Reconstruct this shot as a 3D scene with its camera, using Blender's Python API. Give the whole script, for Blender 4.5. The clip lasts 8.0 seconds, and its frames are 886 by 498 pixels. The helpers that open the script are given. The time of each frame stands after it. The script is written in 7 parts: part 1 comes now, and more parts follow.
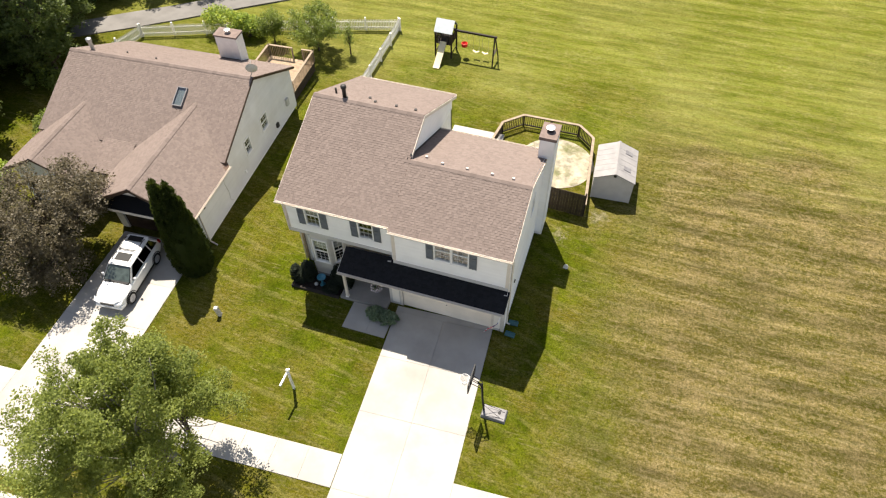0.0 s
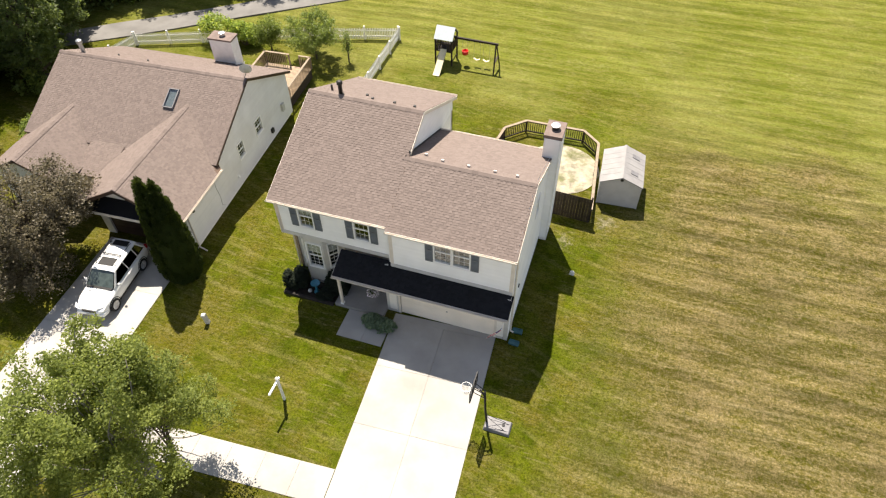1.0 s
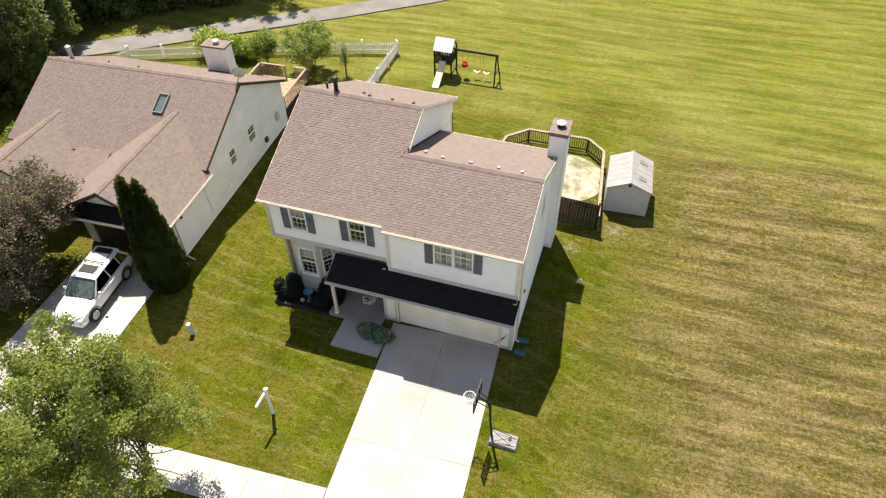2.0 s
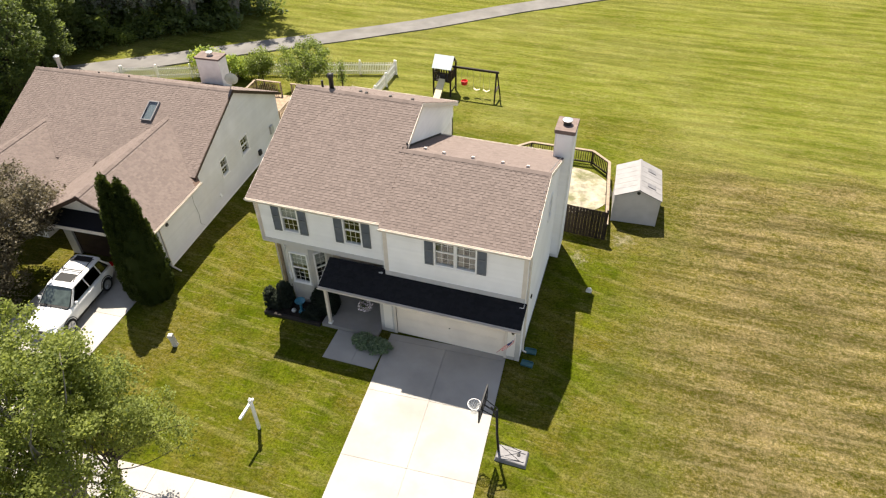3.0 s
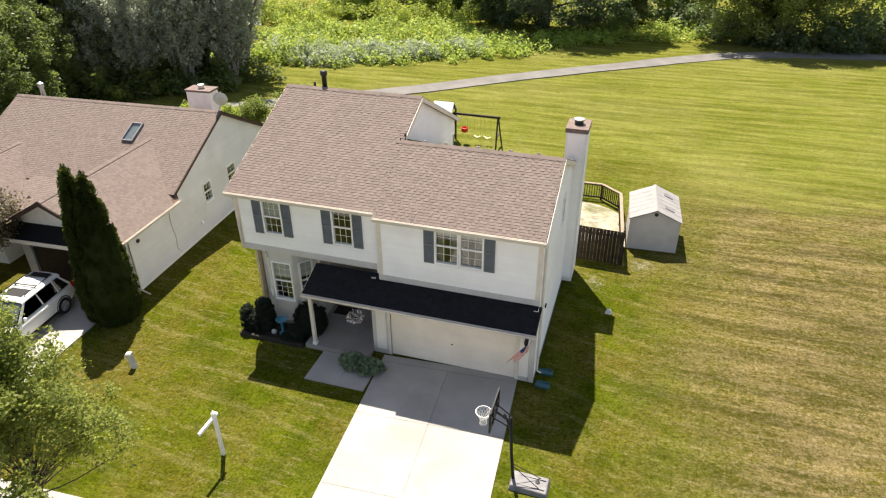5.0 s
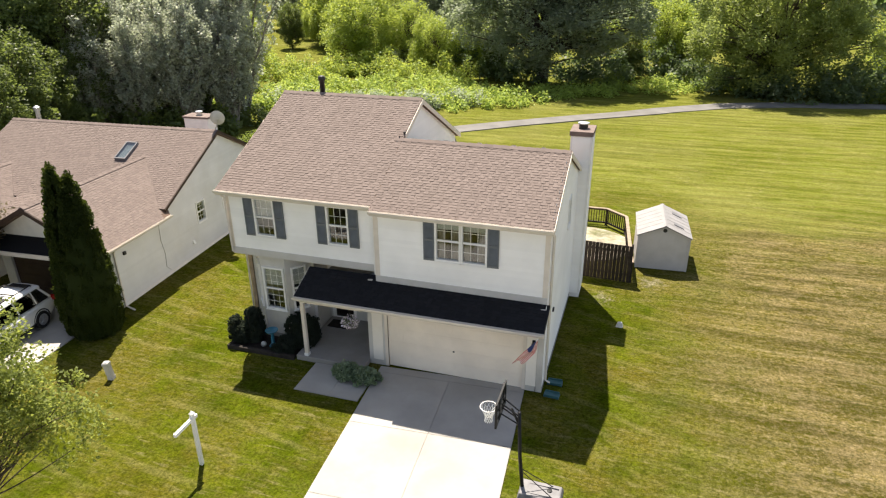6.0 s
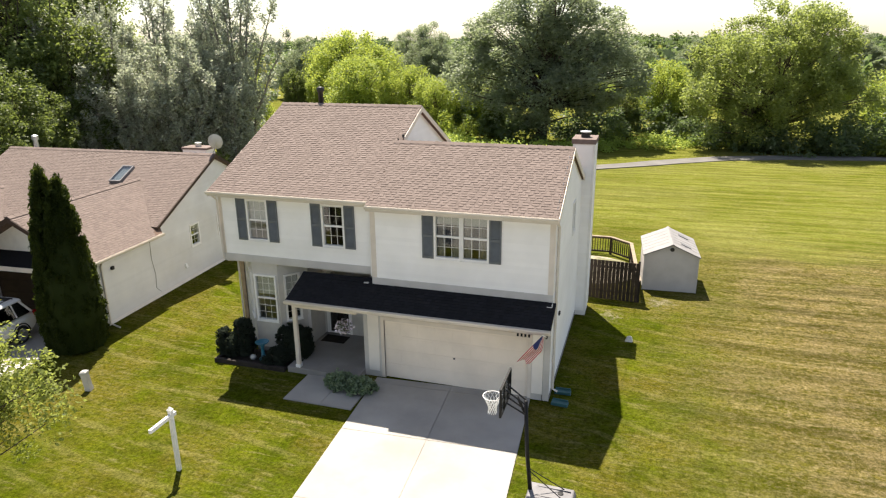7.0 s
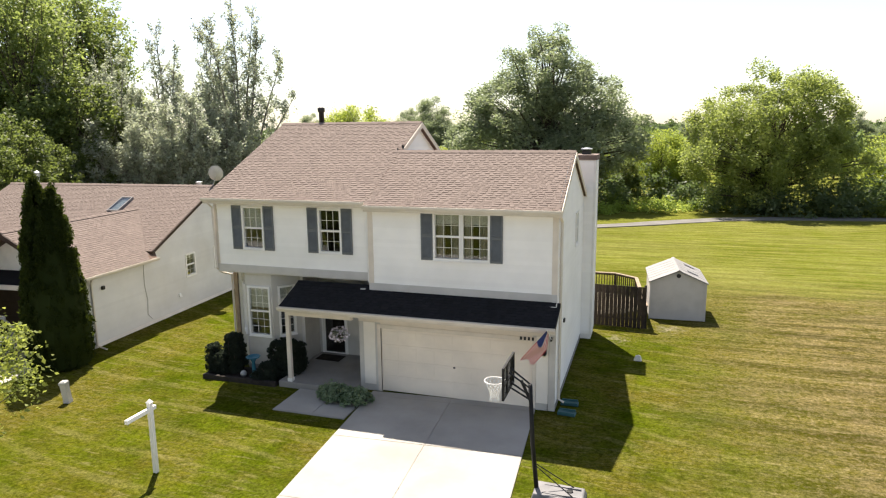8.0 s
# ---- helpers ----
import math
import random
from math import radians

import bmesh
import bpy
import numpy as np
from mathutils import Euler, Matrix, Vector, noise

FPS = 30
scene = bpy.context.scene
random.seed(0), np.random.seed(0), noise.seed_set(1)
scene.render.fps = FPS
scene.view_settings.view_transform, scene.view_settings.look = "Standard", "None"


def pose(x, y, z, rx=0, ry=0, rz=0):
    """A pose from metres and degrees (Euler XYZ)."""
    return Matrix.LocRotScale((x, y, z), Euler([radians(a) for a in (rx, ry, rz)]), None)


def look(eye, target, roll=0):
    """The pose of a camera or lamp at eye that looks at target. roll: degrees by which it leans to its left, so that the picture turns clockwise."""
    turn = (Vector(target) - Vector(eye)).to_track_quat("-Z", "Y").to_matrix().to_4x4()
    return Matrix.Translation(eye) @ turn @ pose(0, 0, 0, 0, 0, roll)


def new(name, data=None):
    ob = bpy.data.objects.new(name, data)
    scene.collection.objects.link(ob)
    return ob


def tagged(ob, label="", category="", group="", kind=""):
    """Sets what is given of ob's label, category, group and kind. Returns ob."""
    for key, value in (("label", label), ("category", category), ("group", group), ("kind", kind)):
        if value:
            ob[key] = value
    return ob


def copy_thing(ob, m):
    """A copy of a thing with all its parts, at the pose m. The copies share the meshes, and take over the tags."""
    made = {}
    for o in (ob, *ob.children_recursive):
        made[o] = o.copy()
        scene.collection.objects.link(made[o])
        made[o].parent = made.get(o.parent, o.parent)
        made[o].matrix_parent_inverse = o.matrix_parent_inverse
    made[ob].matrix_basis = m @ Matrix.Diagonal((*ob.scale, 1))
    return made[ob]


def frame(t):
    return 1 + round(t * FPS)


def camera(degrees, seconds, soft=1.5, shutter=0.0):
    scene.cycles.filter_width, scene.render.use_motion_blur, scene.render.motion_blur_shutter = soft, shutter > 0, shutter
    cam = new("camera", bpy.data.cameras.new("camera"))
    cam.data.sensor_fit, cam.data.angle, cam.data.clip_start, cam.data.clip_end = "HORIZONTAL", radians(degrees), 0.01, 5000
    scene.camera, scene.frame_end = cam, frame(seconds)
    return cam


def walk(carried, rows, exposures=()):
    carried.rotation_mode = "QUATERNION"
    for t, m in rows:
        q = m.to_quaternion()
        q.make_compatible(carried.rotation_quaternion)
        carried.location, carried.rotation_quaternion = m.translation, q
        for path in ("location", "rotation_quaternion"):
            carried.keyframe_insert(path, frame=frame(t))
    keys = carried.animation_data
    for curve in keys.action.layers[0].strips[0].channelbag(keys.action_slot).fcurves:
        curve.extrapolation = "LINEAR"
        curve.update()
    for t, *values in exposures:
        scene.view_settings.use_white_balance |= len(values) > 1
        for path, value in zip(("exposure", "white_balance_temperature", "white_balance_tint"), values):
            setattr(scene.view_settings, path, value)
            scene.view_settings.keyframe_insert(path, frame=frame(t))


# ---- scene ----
cam = camera(68.1, 8.0, 1.2)
PATH = [
    (0, (-0.111, -0.089, 28.195), (-0.517, 1.116, 26.651), -0.8),
    (0.5, (-0.153, -0.009, 27.228), (-0.567, 1.226, 25.71), -0.7),
    (1, (-0.185, 0.027, 26.191), (-0.61, 1.294, 24.703), -0.7),
    (1.5, (-0.24, 0.086, 25.11), (-0.675, 1.388, 23.656), -0.7),
    (3, (-0.444, -0.021, 21.192), (-0.914, 1.426, 19.894), -0.7),
    (3.5, (-0.502, 0.004, 19.98), (-0.984, 1.495, 18.736), -0.6),
    (4, (-0.544, -0.03, 18.659), (-1.039, 1.51, 17.483), -0.6),
    (4.5, (-0.607, -0.034, 17.361), (-1.113, 1.555, 16.257), -0.5),
    (6, (-0.669, -0.109, 13.205), (-1.218, 1.628, 12.38), -0.5),
    (6.5, (-0.668, -0.091, 11.937), (-1.23, 1.686, 11.211), -0.6),
    (7, (-0.658, -0.107, 10.621), (-1.232, 1.708, 10.008), -0.6),
    (7.5, (-0.643, -0.105, 9.31), (-1.229, 1.744, 8.821), -0.6),
    (8, (-0.601, -0.094, 8.085), (-1.198, 1.779, 7.718), -0.6),
]
walk(cam, [(t, look(eye, target, roll)) for t, eye, target, roll in PATH], [(0.0, 1.29, 6820, 12), (4.0, 1.33, 6820, 12), (8.0, 1.39, 6820, 12)])

# ---- light ----
SUN_WAY = Vector((-0.29, 0.475, 1.0)).normalized()      # towards the sun
world = bpy.data.worlds.new("sky")
scene.world = world
world.use_nodes = True
wn = world.node_tree
sky = wn.nodes.new("ShaderNodeTexSky")
sky.sky_type = "NISHITA"
sky.sun_disc = False
sky.sun_elevation = math.asin(SUN_WAY.z)
sky.sun_rotation = math.atan2(SUN_WAY.x, SUN_WAY.y)
sky.air_density, sky.dust_density, sky.ozone_density = 1.0, 0.6, 1.0
haze = wn.nodes.new("ShaderNodeHueSaturation")           # a milky summer sky
haze.inputs["Saturation"].default_value = 0.72
wn.links.new(sky.outputs[0], haze.inputs["Color"])
wn.links.new(haze.outputs[0], wn.nodes["Background"].inputs[0])
wn.nodes["Background"].inputs[1].default_value = 0.074
lamp = bpy.data.lights.new("sun", "SUN")
lamp.energy, lamp.angle, lamp.color = 4.9, radians(0.53), (1.0, 0.94, 0.83)
sun = new("sun", lamp)
sun.matrix_world = look(SUN_WAY * 100, (0, 0, 0))


# ---- materials ----
def material(name, rough=0.8, metal=0.0, spec=0.3):
    m = bpy.data.materials.new(name)
    m.use_nodes = True
    b = m.node_tree.nodes["Principled BSDF"]
    b.inputs["Roughness"].default_value = rough
    b.inputs["Metallic"].default_value = metal
    b.inputs["Specular IOR Level"].default_value = spec
    return m, m.node_tree, b


def node(nt, kind, **values):
    n = nt.nodes.new(kind)
    for key, value in values.items():
        if key in n.inputs:
            n.inputs[key].default_value = value
    return n


def math_node(nt, op, a, b=None, c=None, clamp=False):
    n = nt.nodes.new("ShaderNodeMath")
    n.operation, n.use_clamp = op, clamp
    for i, v in enumerate((a, b, c)):
        if v is None:
            continue
        if isinstance(v, (int, float)):
            n.inputs[i].default_value = v
        else:
            nt.links.new(v, n.inputs[i])
    return n.outputs[0]


def blend(nt, fac, a, b, how="MIX"):
    n = nt.nodes.new("ShaderNodeMix")
    n.data_type, n.blend_type = "RGBA", how
    for socket, v in ((n.inputs[0], fac), (n.inputs[6], a), (n.inputs[7], b)):
        if isinstance(v, (int, float)):
            socket.default_value = v
        elif isinstance(v, tuple):
            socket.default_value = (*v, 1) if len(v) == 3 else v
        else:
            nt.links.new(v, socket)
    return n.outputs[2]


def noise_out(nt, co, scale, detail=4.0, rough=0.55, lo=0.35, hi=0.65):
    n = node(nt, "ShaderNodeTexNoise", Scale=scale, Detail=detail, Roughness=rough)
    nt.links.new(co, n.inputs["Vector"])
    r = nt.nodes.new("ShaderNodeMapRange")
    r.clamp = True
    nt.links.new(n.outputs["Fac"], r.inputs[0])
    r.inputs[1].default_value, r.inputs[2].default_value = lo, hi
    return r.outputs[0]


def bump(nt, b, height, strength=0.4, distance=0.02):
    n = node(nt, "ShaderNodeBump", Strength=strength, Distance=distance)
    nt.links.new(height, n.inputs["Height"])
    nt.links.new(n.outputs[0], b.inputs["Normal"])


def place(nt):
    return nt.nodes.new("ShaderNodeNewGeometry").outputs["Position"]


def plain(name, colour, rough=0.7, metal=0.0, vary=0.12, scale=3.0, fine=60.0, relief=0.15, per_object=0.0, per_island=0.0, spec=0.3, dirt=None):
    """A painted or cast surface with stains at one scale and grain at another."""
    m, nt, b = material(name, rough, metal, spec)
    co = place(nt)
    dark = tuple(c * (1 - vary) for c in colour)
    light = tuple(min(1, c * (1 + vary)) for c in colour)
    col = blend(nt, noise_out(nt, co, scale), dark, light)
    grain = noise_out(nt, co, fine, 3, 0.6, 0.3, 0.7)
    col = blend(nt, math_node(nt, "MULTIPLY", grain, vary * 0.8), col, dark)
    for amount, out in ((per_object, nt.nodes.new("ShaderNodeObjectInfo").outputs["Random"] if per_object else None),
                        (per_island, nt.nodes.new("ShaderNodeNewGeometry").outputs["Random Per Island"] if per_island else None)):
        if out is not None:
            v = math_node(nt, "MULTIPLY_ADD", out, amount * 2, 1 - amount)
            hsv = node(nt, "ShaderNodeHueSaturation")
            nt.links.new(v, hsv.inputs["Value"])
            nt.links.new(col, hsv.inputs["Color"])
            col = hsv.outputs[0]
    if dirt:
        col = blend(nt, math_node(nt, "MULTIPLY", noise_out(nt, co, scale * 0.37, 6, 0.65, 0.5, 0.72), dirt[1]), col, dirt[0])
    nt.links.new(col, b.inputs["Base Color"])
    bump(nt, b, grain, relief, 0.01)
    return m


def shingle_material(name, tones, per_object=False):
    m, nt, b = material(name, 0.92, 0, 0.15)
    co = place(nt)
    rand = nt.nodes.new("ShaderNodeObjectInfo").outputs["Random"] if per_object else nt.nodes.new("ShaderNodeNewGeometry").outputs["Random Per Island"]
    ramp = nt.nodes.new("ShaderNodeValToRGB")
    ramp.color_ramp.interpolation = "LINEAR"
    e = ramp.color_ramp.elements
    e[0].position, e[1].position = 0.0, 1.0
    e[0].color, e[1].color = (*tones[0], 1), (*tones[-1], 1)
    for i, t in enumerate(tones[1:-1]):
        k = e.new((i + 1) / (len(tones) - 1))
        k.color = (*t, 1)
    nt.links.new(rand, ramp.inputs[0])
    col = ramp.outputs[0]
    grain = noise_out(nt, co, 70, 3, 0.7, 0.25, 0.75)
    col = blend(nt, math_node(nt, "MULTIPLY", grain, 0.35), col, tuple(t * 0.45 for t in tones[0]))
    col = blend(nt, math_node(nt, "MULTIPLY", noise_out(nt, co, 0.5, 3, 0.5, 0.2, 0.8), 0.10), col, tuple(t * 1.25 for t in tones[-1]))
    nt.links.new(col, b.inputs["Base Color"])
    bump(nt, b, grain, 0.5, 0.006)
    return m


def leaf_material(name, dark, light, through_colour, gloss=0.35, shine=0.35):
    m, nt, b = material(name, gloss + 0.15, 0, shine)
    rand = nt.nodes.new("ShaderNodeNewGeometry").outputs["Random Per Island"]
    co = place(nt)
    f = math_node(nt, "ADD", math_node(nt, "MULTIPLY", rand, 0.6), math_node(nt, "MULTIPLY", noise_out(nt, co, 0.55, 3), 0.4))
    col = blend(nt, f, dark, light)
    nt.links.new(col, b.inputs["Base Color"])
    t = nt.nodes.new("ShaderNodeBsdfTranslucent")
    nt.links.new(blend(nt, f, tuple(c * 0.7 for c in through_colour), through_colour), t.inputs[0])
    mix = nt.nodes.new("ShaderNodeMixShader")
    mix.inputs[0].default_value = 0.5
    nt.links.new(b.outputs[0], mix.inputs[1])
    nt.links.new(t.outputs[0], mix.inputs[2])
    nt.links.new(mix.outputs[0], nt.nodes["Material Output"].inputs[0])
    return m


def grass_material():
    m, nt, b = material("mown_grass", 0.9, 0, 0.0)
    co = place(nt)
    xyz = nt.nodes.new("ShaderNodeSeparateXYZ")
    nt.links.new(co, xyz.inputs[0])
    X, Y = xyz.outputs[0], xyz.outputs[1]

    def ramp(v, lo, hi):
        r = nt.nodes.new("ShaderNodeMapRange")
        r.clamp, r.interpolation_type = True, "SMOOTHSTEP"
        nt.links.new(v, r.inputs[0])
        r.inputs[1].default_value, r.inputs[2].default_value = lo, hi
        return r.outputs[0]

    def streak(sx, sy, turn, lo, hi, detail=5.0):
        mp = nt.nodes.new("ShaderNodeMapping")
        mp.inputs["Scale"].default_value = (sx, sy, 1.0)
        mp.inputs["Rotation"].default_value = (0, 0, radians(turn))
        nt.links.new(co, mp.inputs["Vector"])
        return noise_out(nt, mp.outputs[0], 1.0, detail, 0.65, lo, hi)
    times = lambda a, c: math_node(nt, "MULTIPLY", a, c)
    broad = noise_out(nt, co, 0.14, 4, 0.6, 0.32, 0.68)
    patch = noise_out(nt, co, 0.6, 6, 0.72, 0.40, 0.60)
    tuft = noise_out(nt, co, 2.6, 5, 0.78, 0.40, 0.60)
    clump = noise_out(nt, co, 11.0, 4, 0.78, 0.42, 0.62)
    blade = noise_out(nt, co, 34.0, 2, 0.7, 0.3, 0.7)
    # passes of the mower, in slightly bent lanes
    bent = math_node(nt, "ADD", math_node(nt, "ADD", Y, times(X, -0.035)), times(noise_out(nt, co, 0.045, 2, 0.5, 0.2, 0.8), 4.0))
    wave = math_node(nt, "MULTIPLY_ADD", math_node(nt, "SINE", times(bent, 2 * math.pi / 1.5)), 0.5, 0.5)
    lanes = math_node(nt, "MULTIPLY_ADD", wave, 0.25, times(streak(0.16, 1.3, 2, 0.40, 0.60, 6), 0.75))
    rows = streak(0.6, 2.6, 2, 0.45, 0.60, 8)               # dry clippings left in rows
    wisps = streak(2.6, 8.0, 2, 0.47, 0.60, 4)
    dashes = streak(1.1, 6.5, 3, 0.54, 0.62, 6)
    straw = noise_out(nt, co, 5.0, 5, 0.8, 0.50, 0.60)
    bare = noise_out(nt, co, 0.33, 5, 0.65, 0.50, 0.64)
    field = math_node(nt, "MULTIPLY", ramp(math_node(nt, "ADD", X, times(broad, 3.0)), 0.6, 7.0), 1.0)
    back = ramp(math_node(nt, "ADD", Y, times(broad, 8.0)), 34.0, 46.0)
    open_field = math_node(nt, "MAXIMUM", field, back)
    # lawn
    lawn = blend(nt, patch, (0.048, 0.078, 0.003), (0.128, 0.160, 0.006))
    lawn = blend(nt, times(broad, 0.35), lawn, (0.118, 0.122, 0.006))
    zone = noise_out(nt, co, 0.24, 6, 0.68, 0.44, 0.58)
    lawn = blend(nt, times(zone, 0.62), lawn, (0.158, 0.118, 0.016))
    lawn = blend(nt, times(times(tuft, patch), 0.28), lawn, (0.190, 0.175, 0.050))
    lawn = blend(nt, times(rows, 0.14), lawn, (0.165, 0.150, 0.038))
    lawn = blend(nt, times(bare, 0.28), lawn, (0.140, 0.100, 0.018))
    lawn = blend(nt, times(noise_out(nt, co, 0.42, 5, 0.6, 0.50, 0.66), 0.55), lawn, (0.048, 0.072, 0.003))
    lawn = blend(nt, times(times(wisps, zone), 0.26), lawn, (0.300, 0.260, 0.120))
    lawn = blend(nt, times(times(dashes, rows), 0.60), lawn, (0.280, 0.240, 0.105))
    # dry field near the houses
    dry = blend(nt, lanes, (0.075, 0.068, 0.009), (0.124, 0.093, 0.023))
    dry = blend(nt, times(broad, 0.45), dry, (0.080, 0.093, 0.007))
    dry = blend(nt, times(rows, 0.50), dry, (0.172, 0.129, 0.045))
    dry = blend(nt, times(times(wisps, rows), 0.45), dry, (0.277, 0.221, 0.102))
    dry = blend(nt, times(times(tuft, patch), 0.40), dry, (0.172, 0.129, 0.050))
    dry = blend(nt, times(dashes, 0.35), dry, (0.330, 0.270, 0.140))
    dry = blend(nt, times(straw, 0.58), dry, (0.325, 0.250, 0.135))
    mott = noise_out(nt, co, 0.42, 7, 0.72, 0.47, 0.60)
    dry = blend(nt, times(mott, 0.42), dry, (0.265, 0.195, 0.105))
    # fresher grass further back
    fresh = blend(nt, lanes, (0.128, 0.150, 0.017), (0.176, 0.190, 0.034))
    fresh = blend(nt, times(noise_out(nt, co, 0.07, 5, 0.6, 0.45, 0.65), 0.5), fresh, (0.26, 0.245, 0.085))
    # thin windrows of straw between the passes
    row_line = ramp(math_node(nt, "SINE", times(bent, 2 * math.pi / 1.27)), 0.86, 1.0)
    row_line = times(row_line, streak(0.35, 3.0, 1, 0.44, 0.60, 6))
    dry = blend(nt, times(row_line, 0.38), dry, (0.36, 0.29, 0.16))
    fresh = blend(nt, times(row_line, 0.3), fresh, (0.27, 0.26, 0.09))
    fresh = blend(nt, times(rows, 0.45), fresh, (0.240, 0.215, 0.052))
    fresh = blend(nt, times(times(wisps, patch), 0.5), fresh, (0.310, 0.280, 0.110))
    dab = noise_out(nt, co, 6.5, 7, 0.82, 0.53, 0.58)
    dry = blend(nt, times(dab, 0.40), dry, (0.36, 0.28, 0.16))
    lawn = blend(nt, times(times(dab, zone), 0.24), lawn, (0.28, 0.23, 0.10))
    lawn_row = ramp(math_node(nt, "SINE", times(math_node(nt, "ADD", bent, times(X, 0.30)), 2 * math.pi / 1.1)), 0.55, 1.0)
    lawn_row = times(lawn_row, streak(0.45, 1.6, -14, 0.42, 0.60, 7))
    lawn = blend(nt, times(lawn_row, 0.42), lawn, (0.270, 0.235, 0.085))
    col = blend(nt, field, lawn, dry)
    col = blend(nt, back, col, fresh)
    band = nt.nodes.new("ShaderNodeVectorMath")
    band.operation = "SCALE"
    nt.links.new(col, band.inputs[0])
    nt.links.new(math_node(nt, "MULTIPLY_ADD", times(math_node(nt, "SUBTRACT", lanes, 0.5), math_node(nt, "SUBTRACT", open_field, times(back, 0.5))), 0.78, 1.0), band.inputs["Scale"])
    col = band.outputs[0]
    # worn bare spots beside the shed and the wall
    for x, y, r in ((0.40, 27.0, 0.30), (-1.55, 24.9, 0.15)):
        near = nt.nodes.new("ShaderNodeVectorMath")
        near.operation = "DISTANCE"
        nt.links.new(co, near.inputs[0])
        near.inputs[1].default_value = (x, y, -0.15)
        worn = math_node(nt, "ADD", near.outputs["Value"], times(tuft, 0.9))
        col = blend(nt, times(ramp(worn, r + 0.85, r), 0.62), col, (0.36, 0.31, 0.22))
    dark_tufts = noise_out(nt, co, 4.2, 4, 0.75, 0.50, 0.64)
    near_by = math_node(nt, "MULTIPLY_ADD", back, -0.45, 1.0)
    col = blend(nt, times(times(dark_tufts, near_by), 0.55), col, (0.030, 0.040, 0.003))
    col = blend(nt, times(times(clump, near_by), 0.56), col, (0.017, 0.020, 0.001))
    col = blend(nt, times(blade, 0.48), col, (0.011, 0.013, 0.001))
    nt.links.new(blend(nt, 1.0, col, (0.96, 0.97, 0.97), "MULTIPLY"), b.inputs["Base Color"])
    bump(nt, b, math_node(nt, "ADD", times(blade, 0.5), math_node(nt, "ADD", clump, tuft)), 0.55, 0.03)
    return m


GRASS = grass_material()
SIDING = plain("vinyl_siding", (0.92, 0.895, 0.865), 0.55, vary=0.04, scale=0.8, fine=25, relief=0.08, per_object=0.02, dirt=((0.70, 0.66, 0.60), 0.18))
SIDING_TAN = plain("tan_siding", (0.69, 0.68, 0.67), 0.55, vary=0.05, scale=0.8, fine=25, relief=0.08, per_object=0.02, dirt=((0.52, 0.47, 0.40), 0.3))
SIDING_BACK = plain("wall_sheathing", (0.82, 0.79, 0.755), 0.7, vary=0.05)
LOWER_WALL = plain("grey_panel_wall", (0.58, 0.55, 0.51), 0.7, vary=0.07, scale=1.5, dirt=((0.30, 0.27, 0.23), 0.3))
TRIM = plain("beige_trim", (0.72, 0.64, 0.55), 0.6, vary=0.06, scale=2.0)
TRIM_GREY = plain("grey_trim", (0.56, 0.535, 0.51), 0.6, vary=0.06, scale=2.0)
WHITE = plain("white_paint", (0.84, 0.82, 0.79), 0.45, vary=0.04, scale=2.0, relief=0.05)
GUTTER = plain("gutter_enamel", (0.66, 0.60, 0.53), 0.4, vary=0.06, scale=2.0, relief=0.05)
GARAGE = plain("garage_door_paint", (0.86, 0.76, 0.645), 0.5, vary=0.05, scale=1.2, relief=0.06)
CREAM_PANEL = plain("cream_panel", (0.84, 0.78, 0.70), 0.5, vary=0.04, scale=1.5, relief=0.05)
SHUTTER = plain("slate_shutter", (0.135, 0.145, 0.153), 0.55, vary=0.10, scale=4.0)
SHINGLE = shingle_material("brown_shingle", ((0.160, 0.127, 0.113), (0.180, 0.143, 0.127), (0.194, 0.154, 0.137), (0.208, 0.166, 0.148)))
SHINGLE_PIECE = shingle_material("brown_shingle_piece", ((0.160, 0.127, 0.113), (0.180, 0.143, 0.127), (0.194, 0.154, 0.137), (0.208, 0.166, 0.148)), True)
DECKING_ROOF = plain("roof_felt", (0.12, 0.08, 0.06), 0.95, vary=0.15)
BLACK_SHINGLE = shingle_material("black_shingle", ((0.0135, 0.0135, 0.0155), (0.017, 0.017, 0.0195), (0.021, 0.021, 0.024)))
CONCRETE = plain("concrete", (0.340, 0.322, 0.296), 0.85, vary=0.09, scale=0.7, fine=45, relief=0.25, per_object=0.05, dirt=((0.175, 0.163, 0.142), 0.35))
PORCH_CONCRETE = plain("porch_concrete", (0.27, 0.255, 0.24), 0.85, vary=0.09, scale=1.2, fine=45, relief=0.25)
# street tone paled to throw sunlight back onto the house front
STREET_BOUNCE = plain("street_bounce_concrete", (0.30, 0.288, 0.268), 0.9, vary=0.2, scale=0.9, fine=50, relief=0.4)
PATH_ASPHALT = plain("worn_path_asphalt", (0.150, 0.143, 0.135), 0.95, vary=0.16, scale=0.6, fine=20, relief=0.4, dirt=((0.11, 0.10, 0.085), 0.6))
JOINT = plain("soil_joint", (0.12, 0.113, 0.10), 0.95, vary=0.25)
MULCH = plain("dark_mulch", (0.022, 0.016, 0.012), 0.95, vary=0.4, scale=6, fine=40, relief=0.8)
SAND = plain("sandy_soil", (0.30, 0.27, 0.20), 0.95, vary=0.4, scale=2.2, fine=12, relief=0.6, dirt=((0.075, 0.085, 0.012), 0.95))
DARK_WOOD = plain("dark_stained_wood", (0.030, 0.021, 0.016), 0.7, vary=0.3, scale=5, fine=40, relief=0.3, per_object=0.3)
RAIL_WOOD = plain("pale_rail_wood", (0.25, 0.195, 0.14), 0.75, vary=0.18, scale=5, fine=50, relief=0.25)
